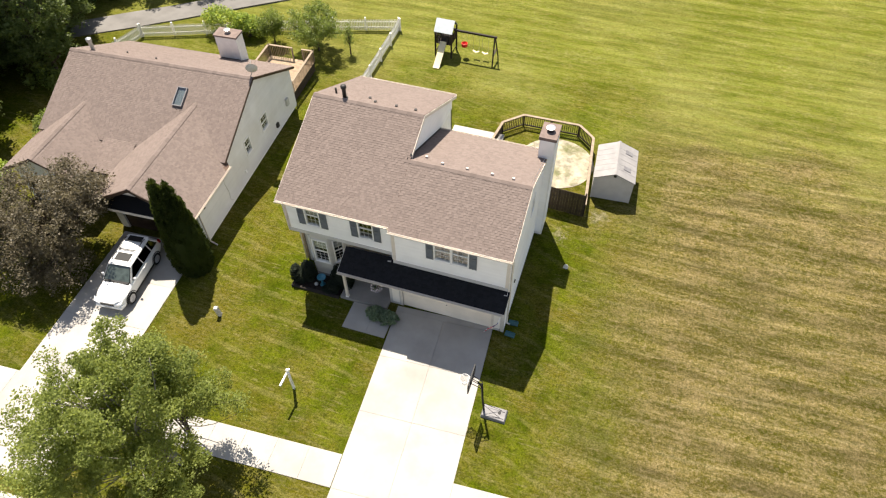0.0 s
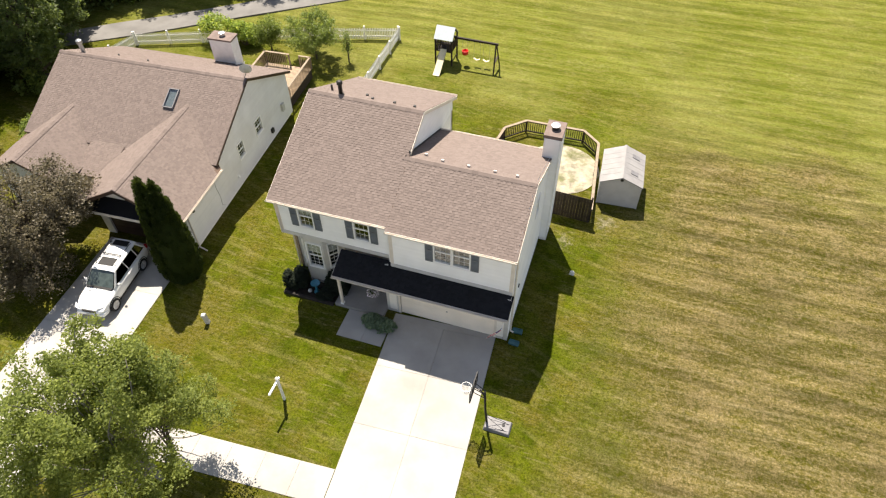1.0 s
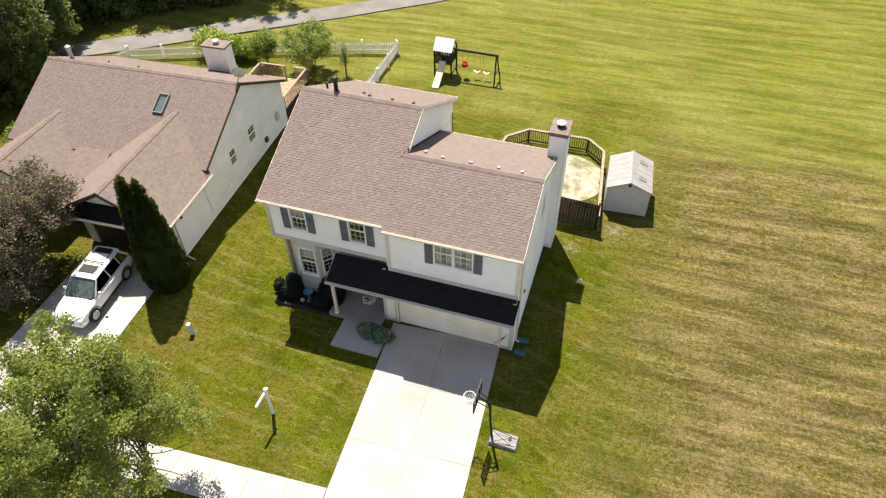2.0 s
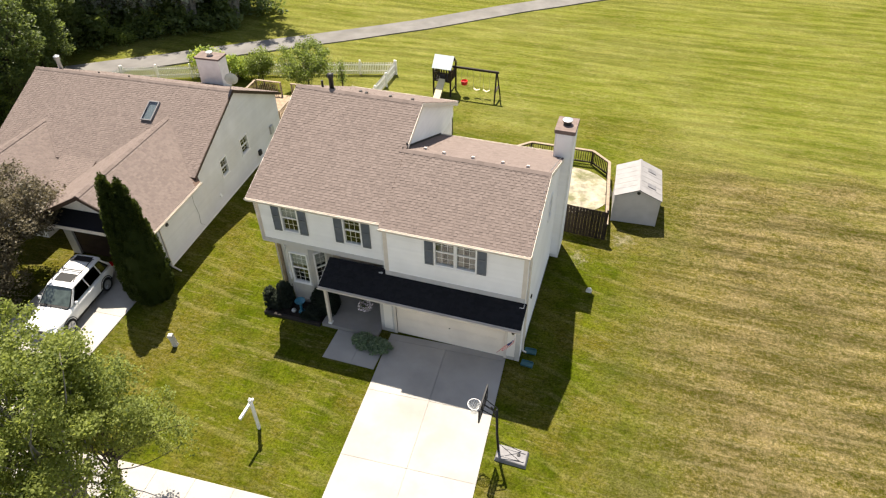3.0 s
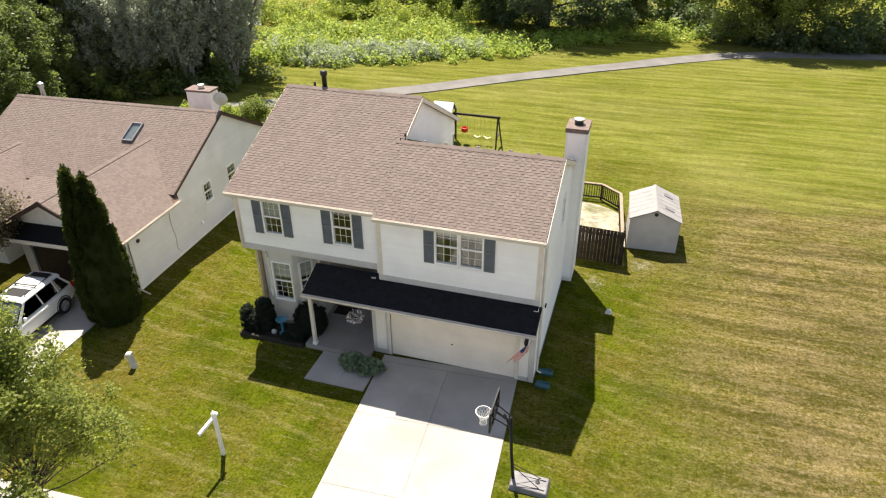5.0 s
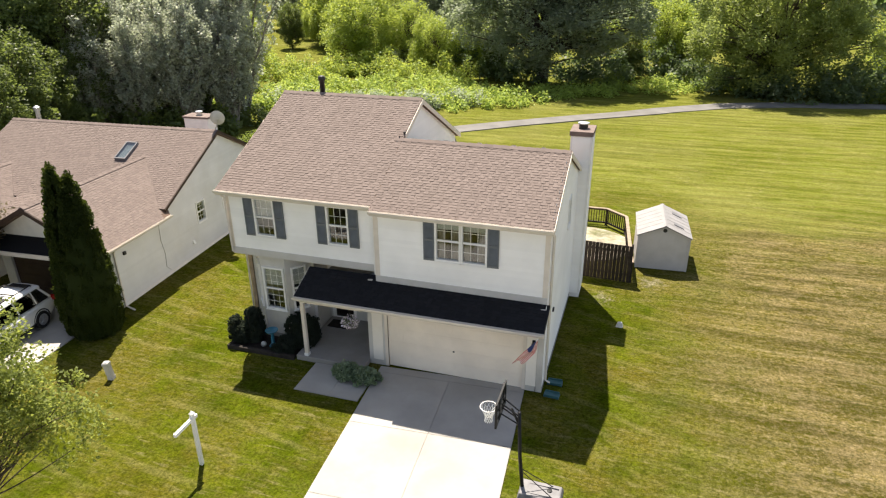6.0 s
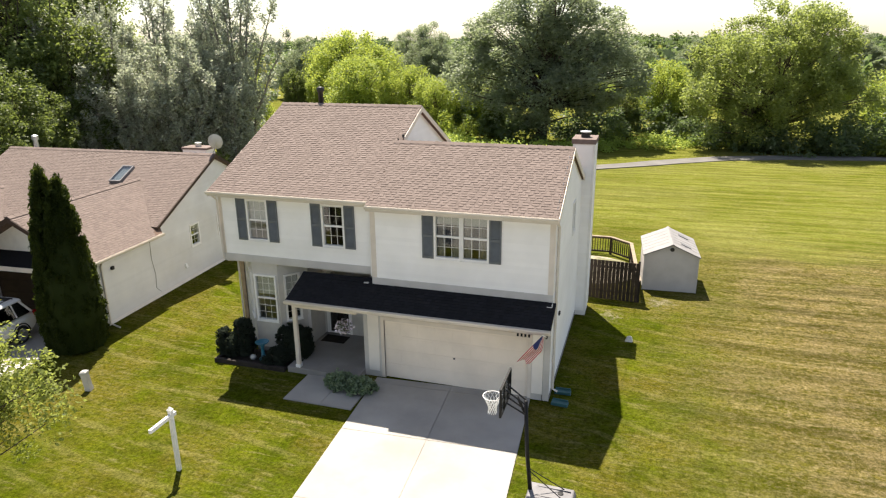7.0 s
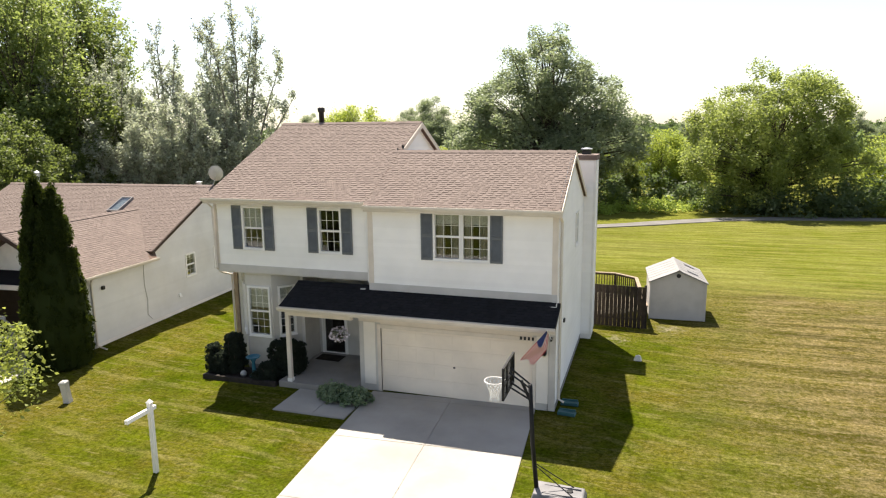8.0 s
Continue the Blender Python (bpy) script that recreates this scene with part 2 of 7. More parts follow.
WEATHERED = plain("weathered_deck_wood", (0.27, 0.20, 0.135), 0.8, vary=0.2, scale=4, fine=40, relief=0.3, per_object=0.15)
TIMBER = plain("landscape_timber", (0.030, 0.024, 0.020), 0.85, vary=0.3, scale=5, relief=0.4)
BARK = plain("bark", (0.085, 0.066, 0.05), 0.95, vary=0.3, scale=6, fine=35, relief=0.8)
PALE_BARK = plain("pale_bark", (0.24, 0.22, 0.19), 0.9, vary=0.25, scale=5, fine=30, relief=0.6)
BLACK_METAL = plain("black_powder_coat", (0.010, 0.010, 0.011), 0.55, vary=0.2, relief=0.05, spec=0.25)
GREY_PLASTIC = plain("grey_plastic", (0.17, 0.165, 0.17), 0.55, vary=0.14, scale=4, relief=0.1)
PALE_PLASTIC = plain("pale_plastic", (0.48, 0.47, 0.44), 0.6, vary=0.08, scale=3, relief=0.08)
SHED_WALL = plain("shed_wall_resin", (0.50, 0.475, 0.46), 0.6, vary=0.06, scale=2, relief=0.12)
SHED_ROOF = plain("shed_roof_resin", (0.235, 0.226, 0.222), 0.6, vary=0.09, scale=2, relief=0.15, dirt=((0.3, 0.28, 0.25), 0.3))
GALV = plain("galvanised_metal", (0.50, 0.51, 0.52), 0.35, 0.8, vary=0.12, relief=0.05)
RUST_CAP = plain("weathered_chimney_cap", (0.165, 0.122, 0.106), 0.8, vary=0.2, scale=3, relief=0.3)
DARK_METAL = plain("dark_flashing", (0.03, 0.028, 0.027), 0.5, vary=0.2)
TEAL = plain("teal_plastic", (0.035, 0.105, 0.115), 0.5, vary=0.1, relief=0.06)
BLUE = plain("blue_glaze", (0.03, 0.17, 0.25), 0.3, vary=0.2, scale=8, relief=0.08, spec=0.5)
RED = plain("red_plastic", (0.55, 0.03, 0.025), 0.45, vary=0.08, relief=0.05)
YELLOW = plain("pale_yellow_plastic", (0.62, 0.55, 0.36), 0.45, vary=0.06, relief=0.05)
CREAM = plain("cream_plastic", (0.72, 0.63, 0.42), 0.45, vary=0.06, relief=0.05)
TARP = plain("pale_canopy_cloth", (0.55, 0.60, 0.62), 0.7, vary=0.06, relief=0.1)
FLAG_RED = plain("flag_red_cloth", (0.50, 0.02, 0.04), 0.8, vary=0.08)
FLAG_WHITE = plain("flag_white_cloth", (0.72, 0.70, 0.68), 0.8, vary=0.05)
FLAG_BLUE = plain("flag_blue_cloth", (0.025, 0.04, 0.16), 0.8, vary=0.1)
CURTAIN = plain("pale_curtain", (0.40, 0.35, 0.30), 0.85, vary=0.08, scale=6)
BLIND = plain("white_blind", (0.80, 0.765, 0.70), 0.6, vary=0.03)
# near-black room colour; the dark of unlit rooms is put into it
INTERIOR = plain("unlit_room_tone", (0.075, 0.068, 0.062), 0.9, vary=0.1)
CAR_PAINT = plain("white_car_paint", (0.78, 0.78, 0.77), 0.18, vary=0.02, relief=0.0, spec=0.6)
CAR_BLACK = plain("black_car_trim", (0.010, 0.010, 0.011), 0.6, vary=0.1, relief=0.05)
TYRE = plain("tyre_rubber", (0.018, 0.018, 0.018), 0.85, vary=0.15)
RIM = plain("alloy_rim", (0.42, 0.43, 0.45), 0.3, 0.8, vary=0.06)
CAR_LIGHT = plain("headlight_lens", (0.62, 0.64, 0.66), 0.15, vary=0.05, relief=0.0, spec=0.6)
TAIL_LIGHT = plain("red_lens", (0.35, 0.012, 0.012), 0.2, vary=0.05, relief=0.0, spec=0.6)
NET = plain("white_net_cord", (0.75, 0.75, 0.74), 0.8, vary=0.05)
FLOWERS = plain("pale_blossom", (0.62, 0.56, 0.62), 0.7, vary=0.2, per_island=0.35)
BROWN_DOOR = plain("brown_garage_door", (0.045, 0.026, 0.018), 0.6, vary=0.15)
DOOR_DARK = plain("dark_front_door", (0.03, 0.022, 0.02), 0.35, vary=0.1)
ROCK = plain("pale_rock", (0.62, 0.60, 0.55), 0.85, vary=0.12, scale=8, relief=0.4)


def glass_material(name, tint, gloss_rough=0.03, mirror=0.075):
    m = bpy.data.materials.new(name)
    m.use_nodes = True
    nt = m.node_tree
    nt.nodes.remove(nt.nodes["Principled BSDF"])
    clear = node(nt, "ShaderNodeBsdfTransparent", Color=(*tint, 1))
    gloss = node(nt, "ShaderNodeBsdfGlossy", Roughness=gloss_rough)
    facing = node(nt, "ShaderNodeLayerWeight", Blend=0.5)
    mix = nt.nodes.new("ShaderNodeMixShader")
    nt.links.new(math_node(nt, "MULTIPLY_ADD", math_node(nt, "POWER", facing.outputs["Facing"], 4.0), 0.7, mirror), mix.inputs[0])
    nt.links.new(clear.outputs[0], mix.inputs[1])
    nt.links.new(gloss.outputs[0], mix.inputs[2])
    nt.links.new(mix.outputs[0], nt.nodes["Material Output"].inputs[0])
    return m


GLASS = glass_material("window_glass", (0.86, 0.88, 0.87))
# opaque windscreen; its reflections are put into the mottled grey-green colour
CAR_SCREEN = plain("windscreen_with_reflections", (0.06, 0.078, 0.070), 0.12, vary=0.35, scale=3, relief=0.0, spec=0.8)
CAR_GLASS = glass_material("tinted_car_glass", (0.30, 0.36, 0.33))
SKYLIGHT = glass_material("skylight_glass", (0.66, 0.70, 0.72), 0.08)
ACRYLIC = glass_material("smoked_backboard", (0.72, 0.74, 0.76), 0.05, 0.015)

LEAF_FRONT = leaf_material("bright_maple_leaf", (0.028, 0.054, 0.011), (0.29, 0.325, 0.088), (0.44, 0.50, 0.10), 0.45, 0.20)
LEAF_OAK = leaf_material("deep_green_leaf", (0.055, 0.085, 0.04), (0.15, 0.19, 0.1), (0.2, 0.28, 0.09))
LEAF_BROADLEAF = leaf_material("grey_green_oak_leaf", (0.16, 0.195, 0.13), (0.32, 0.36, 0.235), (0.36, 0.43, 0.21))
LEAF_LIME = leaf_material("yellow_green_leaf", (0.129, 0.216, 0.031), (0.293, 0.380, 0.061), (0.530, 0.600, 0.102))
LEAF_WILLOW = leaf_material("soft_green_leaf", (0.085, 0.13, 0.026), (0.205, 0.245, 0.06), (0.34, 0.42, 0.07))
LEAF_GREY = leaf_material("grey_poplar_leaf", (0.19, 0.22, 0.15), (0.56, 0.58, 0.49), (0.50, 0.55, 0.37), 0.3, 0.5)
LEAF_PURPLE = leaf_material("purple_brown_leaf", (0.05, 0.043, 0.026), (0.24, 0.205, 0.135), (0.17, 0.145, 0.075))
LEAF_THUJA = leaf_material("thuja_spray", (0.018, 0.03, 0.006), (0.042, 0.062, 0.012), (0.075, 0.10, 0.014), 0.5, 0.15)
LEAF_BUSH = leaf_material("dark_bush_leaf", (0.036, 0.046, 0.036), (0.066, 0.080, 0.058), (0.04, 0.055, 0.03), 0.7, 0.05)
LEAF_HOSTA = leaf_material("variegated_leaf", (0.100, 0.169, 0.090), (0.396, 0.475, 0.317), (0.238, 0.337, 0.139))
LEAF_BRUSH = leaf_material("meadow_leaf", (0.141, 0.241, 0.033), (0.316, 0.416, 0.075), (0.510, 0.600, 0.122))
LEAF_SILVER = leaf_material("silver_shrub_leaf", (0.238, 0.283, 0.194), (0.535, 0.564, 0.475), (0.422, 0.499, 0.288))
LEAF_TALL = leaf_material("tall_tree_leaf", (0.075, 0.115, 0.030), (0.21, 0.255, 0.085), (0.35, 0.43, 0.11))
LEAF_DOME = leaf_material("willow_dome_leaf", (0.09, 0.13, 0.035), (0.26, 0.30, 0.09), (0.45, 0.53, 0.13))
LEAF_DARK = leaf_material("shaded_wood_leaf", (0.05, 0.08, 0.022), (0.15, 0.19, 0.06), (0.22, 0.28, 0.06))


# ---- building blocks ----
class Build:
    """Collects vertices and faces for one mesh."""
    def __init__(self):
        self.v, self.f, self.smooth = [], [], False

    def add(self, verts, faces):
        n = len(self.v)
        self.v.extend(tuple(p) for p in verts)
        self.f.extend(tuple(i + n for i in face) for face in faces)
        return self

    def box(self, x0, x1, y0, y1, z0, z1, m=None):
        c = [Vector((x, y, z)) for z in (z0, z1) for y in (y0, y1) for x in (x0, x1)]
        if m is not None:
            c = [m @ p for p in c]
        return self.add(c, [(0, 2, 3, 1), (4, 5, 7, 6), (0, 1, 5, 4), (2, 6, 7, 3), (0, 4, 6, 2), (1, 3, 7, 5)])

    def hull(self, bottom, top):
        """A prism between two rings of equal length."""
        n = len(bottom)
        self.add([*bottom, *top], [tuple(range(n))[::-1], tuple(range(n, 2 * n)), *[(i, (i + 1) % n, n + (i + 1) % n, n + i) for i in range(n)]])
        return self

    def tube(self, points, radii, sides=8, cap=True):
        pts = [Vector(p) for p in points]
        if isinstance(radii, (int, float)):
            radii = [radii] * len(pts)
        rings, prev = [], None
        for i, p in enumerate(pts):
            d = (pts[min(i + 1, len(pts) - 1)] - pts[max(i - 1, 0)]).normalized()
            side = d.cross(Vector((0, 0, 1)) if abs(d.z) < 0.95 else Vector((1, 0, 0))).normalized() if prev is None else (prev - d * prev.dot(d)).normalized()
            prev, up = side, d.cross(side)
            rings.append([p + (side * math.cos(a) + up * math.sin(a)) * radii[i] for a in (2 * math.pi * k / sides for k in range(sides))])
        faces = [(r * sides + k, r * sides + (k + 1) % sides, (r + 1) * sides + (k + 1) % sides, (r + 1) * sides + k) for r in range(len(rings) - 1) for k in range(sides)]
        if cap:
            faces += [tuple(range(sides))[::-1], tuple((len(rings) - 1) * sides + k for k in range(sides))]
        return self.add([q for ring in rings for q in ring], faces)

    def ring(self, x0, x1, y0, y1, z0, z1, t, m):
        """A rectangular frame in one piece, t wide."""
        outer, inner = [(x0, z0), (x1, z0), (x1, z1), (x0, z1)], [(x0 + t, z0 + t), (x1 - t, z0 + t), (x1 - t, z1 - t), (x0 + t, z1 - t)]
        v = [m @ Vector((x, y, z)) for y in (y0, y1) for loop in (outer, inner) for x, z in loop]
        f = []
        for i in range(4):
            j = (i + 1) % 4
            f += [(i, j, 4 + j, 4 + i), (8 + i, 12 + i, 12 + j, 8 + j), (i, 8 + i, 8 + j, j), (4 + i, 4 + j, 12 + j, 12 + i)]
        return self.add(v, f)

    def lathe(self, centre, profile, sides=20):
        """Rings of (radius, height) about an upright line."""
        x, y, z = centre
        rings = [[(x + r * math.cos(2 * math.pi * k / sides), y + r * math.sin(2 * math.pi * k / sides), z + h) for k in range(sides)] for r, h in profile]
        faces = [(r * sides + k, r * sides + (k + 1) % sides, (r + 1) * sides + (k + 1) % sides, (r + 1) * sides + k) for r in range(len(rings) - 1) for k in range(sides)]
        faces += [tuple(range(sides))[::-1], tuple((len(rings) - 1) * sides + k for k in range(sides))]
        return self.add([q for ring in rings for q in ring], faces)

    def mesh(self, name, mat, smooth=False, tidy=True, weld=False):
        me = bpy.data.meshes.new(name)
        me.from_pydata(self.v, [], self.f)
        me.materials.append(mat)
        if tidy and len(self.f) < 6000:
            bm = bmesh.new()
            bm.from_mesh(me)
            if weld:
                bmesh.ops.remove_doubles(bm, verts=bm.verts, dist=0.0005)
            bmesh.ops.recalc_face_normals(bm, faces=bm.faces)
            bm.to_mesh(me)
            bm.free()
        if smooth:
            me.shade_smooth()
        return me


def thing(name, m=None, label="", category="", group="", kind=""):
    ob = new(name)
    ob.empty_display_size = 0.2
    if m is not None:
        ob.matrix_basis = m
    return tagged(ob, label, category, group, kind)


def part(name, b, mat, parent, label="", smooth=False, bevel=0.0, kind="", weld=False):
    ob = new(name, b.mesh(name, mat, smooth, weld=weld))
    ob.parent = parent
    if bevel:
        mod = ob.modifiers.new("edge", "BEVEL")
        mod.width, mod.segments, mod.limit_method = bevel, 2, "ANGLE"
    return tagged(ob, label, kind=kind)


def piece(name, me, parent, m):
    ob = new(name, me)
    ob.parent = parent
    ob.matrix_basis = m
    return ob


def single(name, b, mat, label, category, kind="", group="", m=None, smooth=False, bevel=0.0):
    ob = new(name, b.mesh(name, mat, smooth))
    if m is not None:
        ob.matrix_basis = m
    if bevel:
        mod = ob.modifiers.new("edge", "BEVEL")
        mod.width, mod.segments, mod.limit_method = bevel, 2, "ANGLE"
    return tagged(ob, label, category, group, kind)


def wall_frame(origin, along):
    """Local axes of a wall: x along it, y out of it, z up."""
    u = Vector(along).normalized()
    out = u.cross(Vector((0, 0, 1)))
    m = Matrix((u, out, Vector((0, 0, 1)))).transposed().to_4x4()
    m.translation = origin
    return m


def ground_z(y):
    s = [(25, 0.0), (32, -0.26), (40, -0.66), (55, -1.45), (70, -2.15), (85, -2.32), (110, -2.4)]
    if y <= 25:
        return 0.0
    for (a, za), (c, zc) in zip(s, s[1:]):
        if y <= c:
            return za + (zc - za) * (y - a) / (c - a)
    return -2.4


# ---- ground ----
def make_ground():
    xs = [-3000, -1200, -500, -200, -120] + [-80 + 5 * i for i in range(29)] + [90, 140, 250, 500, 1200, 3000]
    ys = [-2500, -1000, -300, -100, -40, -20] + [-10 + 2.5 * i for i in range(49)] + [120, 150, 200, 300, 500, 900, 1600, 3000]
    b = Build()
    b.add([(x, y, ground_z(y) + (0.05 * noise.noise((x * 0.11, y * 0.11, 3)) * min(1, max(0, (y - 30) / 10)))) for y in ys for x in xs],
          [(j * len(xs) + i, j * len(xs) + i + 1, (j + 1) * len(xs) + i + 1, (j + 1) * len(xs) + i) for j in range(len(ys) - 1) for i in range(len(xs) - 1)])
    ob = new("ground", b.mesh("ground", GRASS, True))
    return tagged(ob, "mown lawn and open field with dry yellow patches", "ground", kind="structure")


ground = make_ground()
STREET = 3.2                                               # the street's frame is turned against the house


def street_pose(x, y, z=0.0):
    return pose(x, y, z, 0, 0, STREET)


# ---- paving ----
def slab_mesh(w, d, h=0.10, r=0.012):
    b = Build()
    b.hull([(-w / 2, -d / 2, -h), (w / 2, -d / 2, -h), (w / 2, d / 2, -h), (-w / 2, d / 2, -h)], [(-w / 2, -d / 2, 0), (w / 2, -d / 2, 0), (w / 2, d / 2, 0), (-w / 2, d / 2, 0)])
    b.v = [(x, y, z) for x, y, z in b.v]
    b.add([(sx * (w / 2 - r), sy * (d / 2 - r), 0.006) for sx, sy in ((-1, -1), (1, -1), (1, 1), (-1, 1))], [(0, 1, 2, 3)])
    return b.mesh("slab", CONCRETE)


def paving(name, label, category, m, xs, ys, top=0.035, gap=0.006):
    """A concrete bed with one slab for every field between the joints."""
    base = Build().box(xs[0], xs[-1], ys[0], ys[-1], -0.12, top - 0.03)
    bed = single(name, base, JOINT, label, category, "structure", m=m)
    for x0, x1 in zip(xs, xs[1:]):
        for y0, y1 in zip(ys, ys[1:]):
            piece("slab", slab_mesh(x1 - x0 - gap, y1 - y0 - gap), bed, pose((x0 + x1) / 2, (y0 + y1) / 2, top))
    return bed


# ---- roofs ----
def tab_mesh(w, e, mat, t=0.016):
    b = Build()
    b.add([(0, 0, 0), (w, 0, 0), (w, e * 1.15, 0), (0, e * 1.15, 0), (0, 0, t), (w, 0, t), (w, e * 1.15, 0.003), (0, e * 1.15, 0.003)],
          [(4, 5, 6, 7), (0, 1, 5, 4), (0, 4, 7, 3), (1, 2, 6, 5)])
    return b.mesh("shingle", mat, tidy=False)


def roof_slope(parent, corner, along, up, width, length, mat=None, pick=None, thick=0.16, keep=None, deck=None, tab=0.13, expo=0.120, seed=1, poly=None):
    """One sloping side: a deck, courses of tabs with staggered joints, and, in the stretch pick, tabs that stand singly."""
    mat = mat or SHINGLE
    u, v = Vector(along).normalized(), Vector(up).normalized()
    n = u.cross(v)
    m = Matrix((u, v, n)).transposed().to_4x4()
    m.translation = corner
    rng = random.Random(seed)
    poly = poly or [(0, 0), (width, 0), (width, length), (0, length)]
    roof = part("roof", Build().hull([m @ Vector((x, y, -thick)) for x, y in poly], [m @ Vector((x, y, -0.004)) for x, y in poly]), deck or DECKING_ROOF, parent)
    rest = Build()
    tab_me = {}
    count = 0
    for r in range(int(length / expo)):
        y = r * expo
        x = -tab * rng.choice((0.0, 0.4, 0.8, 1.2, 1.5))
        proud = False
        while x < width - 0.02:
            proud = not proud
            w = tab * (rng.choice((1.1, 1.35, 1.7)) if proud else rng.choice((0.45, 0.65, 0.9)))
            a, c = max(0, x), min(width, x + w)
            x += w
            if c - a < 0.03 or (keep and not keep(a, y) and not keep(c, y)):
                continue
            e = min(expo, (length - y) / 1.15)
            if pick and pick[0] <= a <= pick[1] and pick[2] <= y <= pick[3] and count < 300:
                key = (round(c - a, 2), proud)
                if key not in tab_me:
                    tab_me[key] = tab_mesh(key[0] - 0.004, e, SHINGLE_PIECE, 0.0155 if proud else 0.005)
                piece("shingle", tab_me[key], roof, m @ pose(a, y, 0))
                count += 1
                continue
            t = 0.0135 + rng.random() * 0.004 if proud else 0.005
            rest.add([m @ Vector(p) for p in ((a, y, 0), (c - 0.004, y, 0), (a, y, t), (c - 0.004, y, t), (c - 0.004, y + e * 1.15, 0.003), (a, y + e * 1.15, 0.003))],
                     [(2, 3, 4, 5), (0, 1, 3, 2)])
    ob = new("shingles", rest.mesh("shingles", mat, tidy=False))
    ob.parent = roof
    tagged(ob, kind="stuff")
    return roof


def ridge_cap(parent, a, c, mat, step=0.28):
    """Overlapping cap shingles, folded over the ridge."""
    a, c = Vector(a), Vector(c)
    d = (c - a).normalized()
    side = d.cross(Vector((0, 0, 1))).normalized()
    m = Matrix((d, side, Vector((0, 0, 1)))).transposed().to_4x4()
    ln = (c - a).length
    m.translation = a
    cap = part("ridge_cap", Build().hull([m @ Vector(p) for p in ((0, -0.14, -0.05), (0, 0, 0.018), (0, 0.14, -0.05))], [m @ Vector(p) for p in ((ln, -0.14, -0.05), (ln, 0, 0.018), (ln, 0.14, -0.05))]), mat, parent)
    n = max(1, int(ln / step))
    w = ln / n
    me = Build().add([(0, -0.155, -0.038), (0, 0, 0.042), (0, 0.155, -0.038), (w, -0.15, -0.050), (w, 0, 0.026), (w, 0.15, -0.050)], [(0, 1, 4, 3), (1, 2, 5, 4), (0, 3, 4, 5, 2, 1)]).mesh("cap_shingle", SHINGLE_PIECE, tidy=False)
    for i in range(n):
        piece("cap_shingle", me, cap, m @ pose(i * w, 0, 0))
    return cap


# ---- walls and windows ----
def wall_with_openings(parent, name, m, width, height, openings, mat, thick=0.16, top=None):
    """A wall of that thickness, its outer face on the frame's plane. openings: x0, x1, z0, z1."""
    xs = sorted({0, width, *[v for o in openings for v in o[:2]]})
    zs = sorted({0, height, *[v for o in openings for v in o[2:]]})
    b = Build()
    for x0, x1 in zip(xs, xs[1:]):
        for z0, z1 in zip(zs, zs[1:]):
            cx, cz = (x0 + x1) / 2, (z0 + z1) / 2
            if not any(o[0] < cx < o[1] and o[2] < cz < o[3] for o in openings):
                b.box(x0, x1, -thick, 0, z0, z1, m)
    return part(name, b, mat, parent, weld=True)


def siding(wall, m, x0, x1, z0, z1, openings, expo=0.115, limit=None, mat=None):
    """Lapped boards on a wall, broken at the openings; limit(z) gives the ends on a gable."""
    z, made = z0, {}
    while z < z1 - 0.02:
        h = min(expo, z1 - z)
        a, c = limit(z) if limit else (x0, x1)
        cuts = sorted((o[0], o[1]) for o in openings if o[2] < z + h * 0.5 < o[3])
        spans, start = [], a
        for o in cuts:
            spans.append((start, min(o[0], c)))
            start = max(start, o[1])
        spans.append((start, c))
        for s, e in spans:
            if e - s > 0.04:
                key = (round(e - s, 3), round(h, 3))
                if key not in made:
                    made[key] = Build().add([(0, 0, 0), (key[0], 0, 0), (0, 0.020, 0), (key[0], 0.020, 0), (0, 0.005, h), (key[0], 0.005, h), (0, 0, h), (key[0], 0, h)],
                                            [(2, 3, 5, 4), (0, 1, 3, 2), (0, 2, 4, 6), (1, 7, 5, 3)]).mesh("siding_board", mat or SIDING, tidy=False)
                piece("siding_board", made[key], wall, m @ pose(s, 0, z))
        z += expo


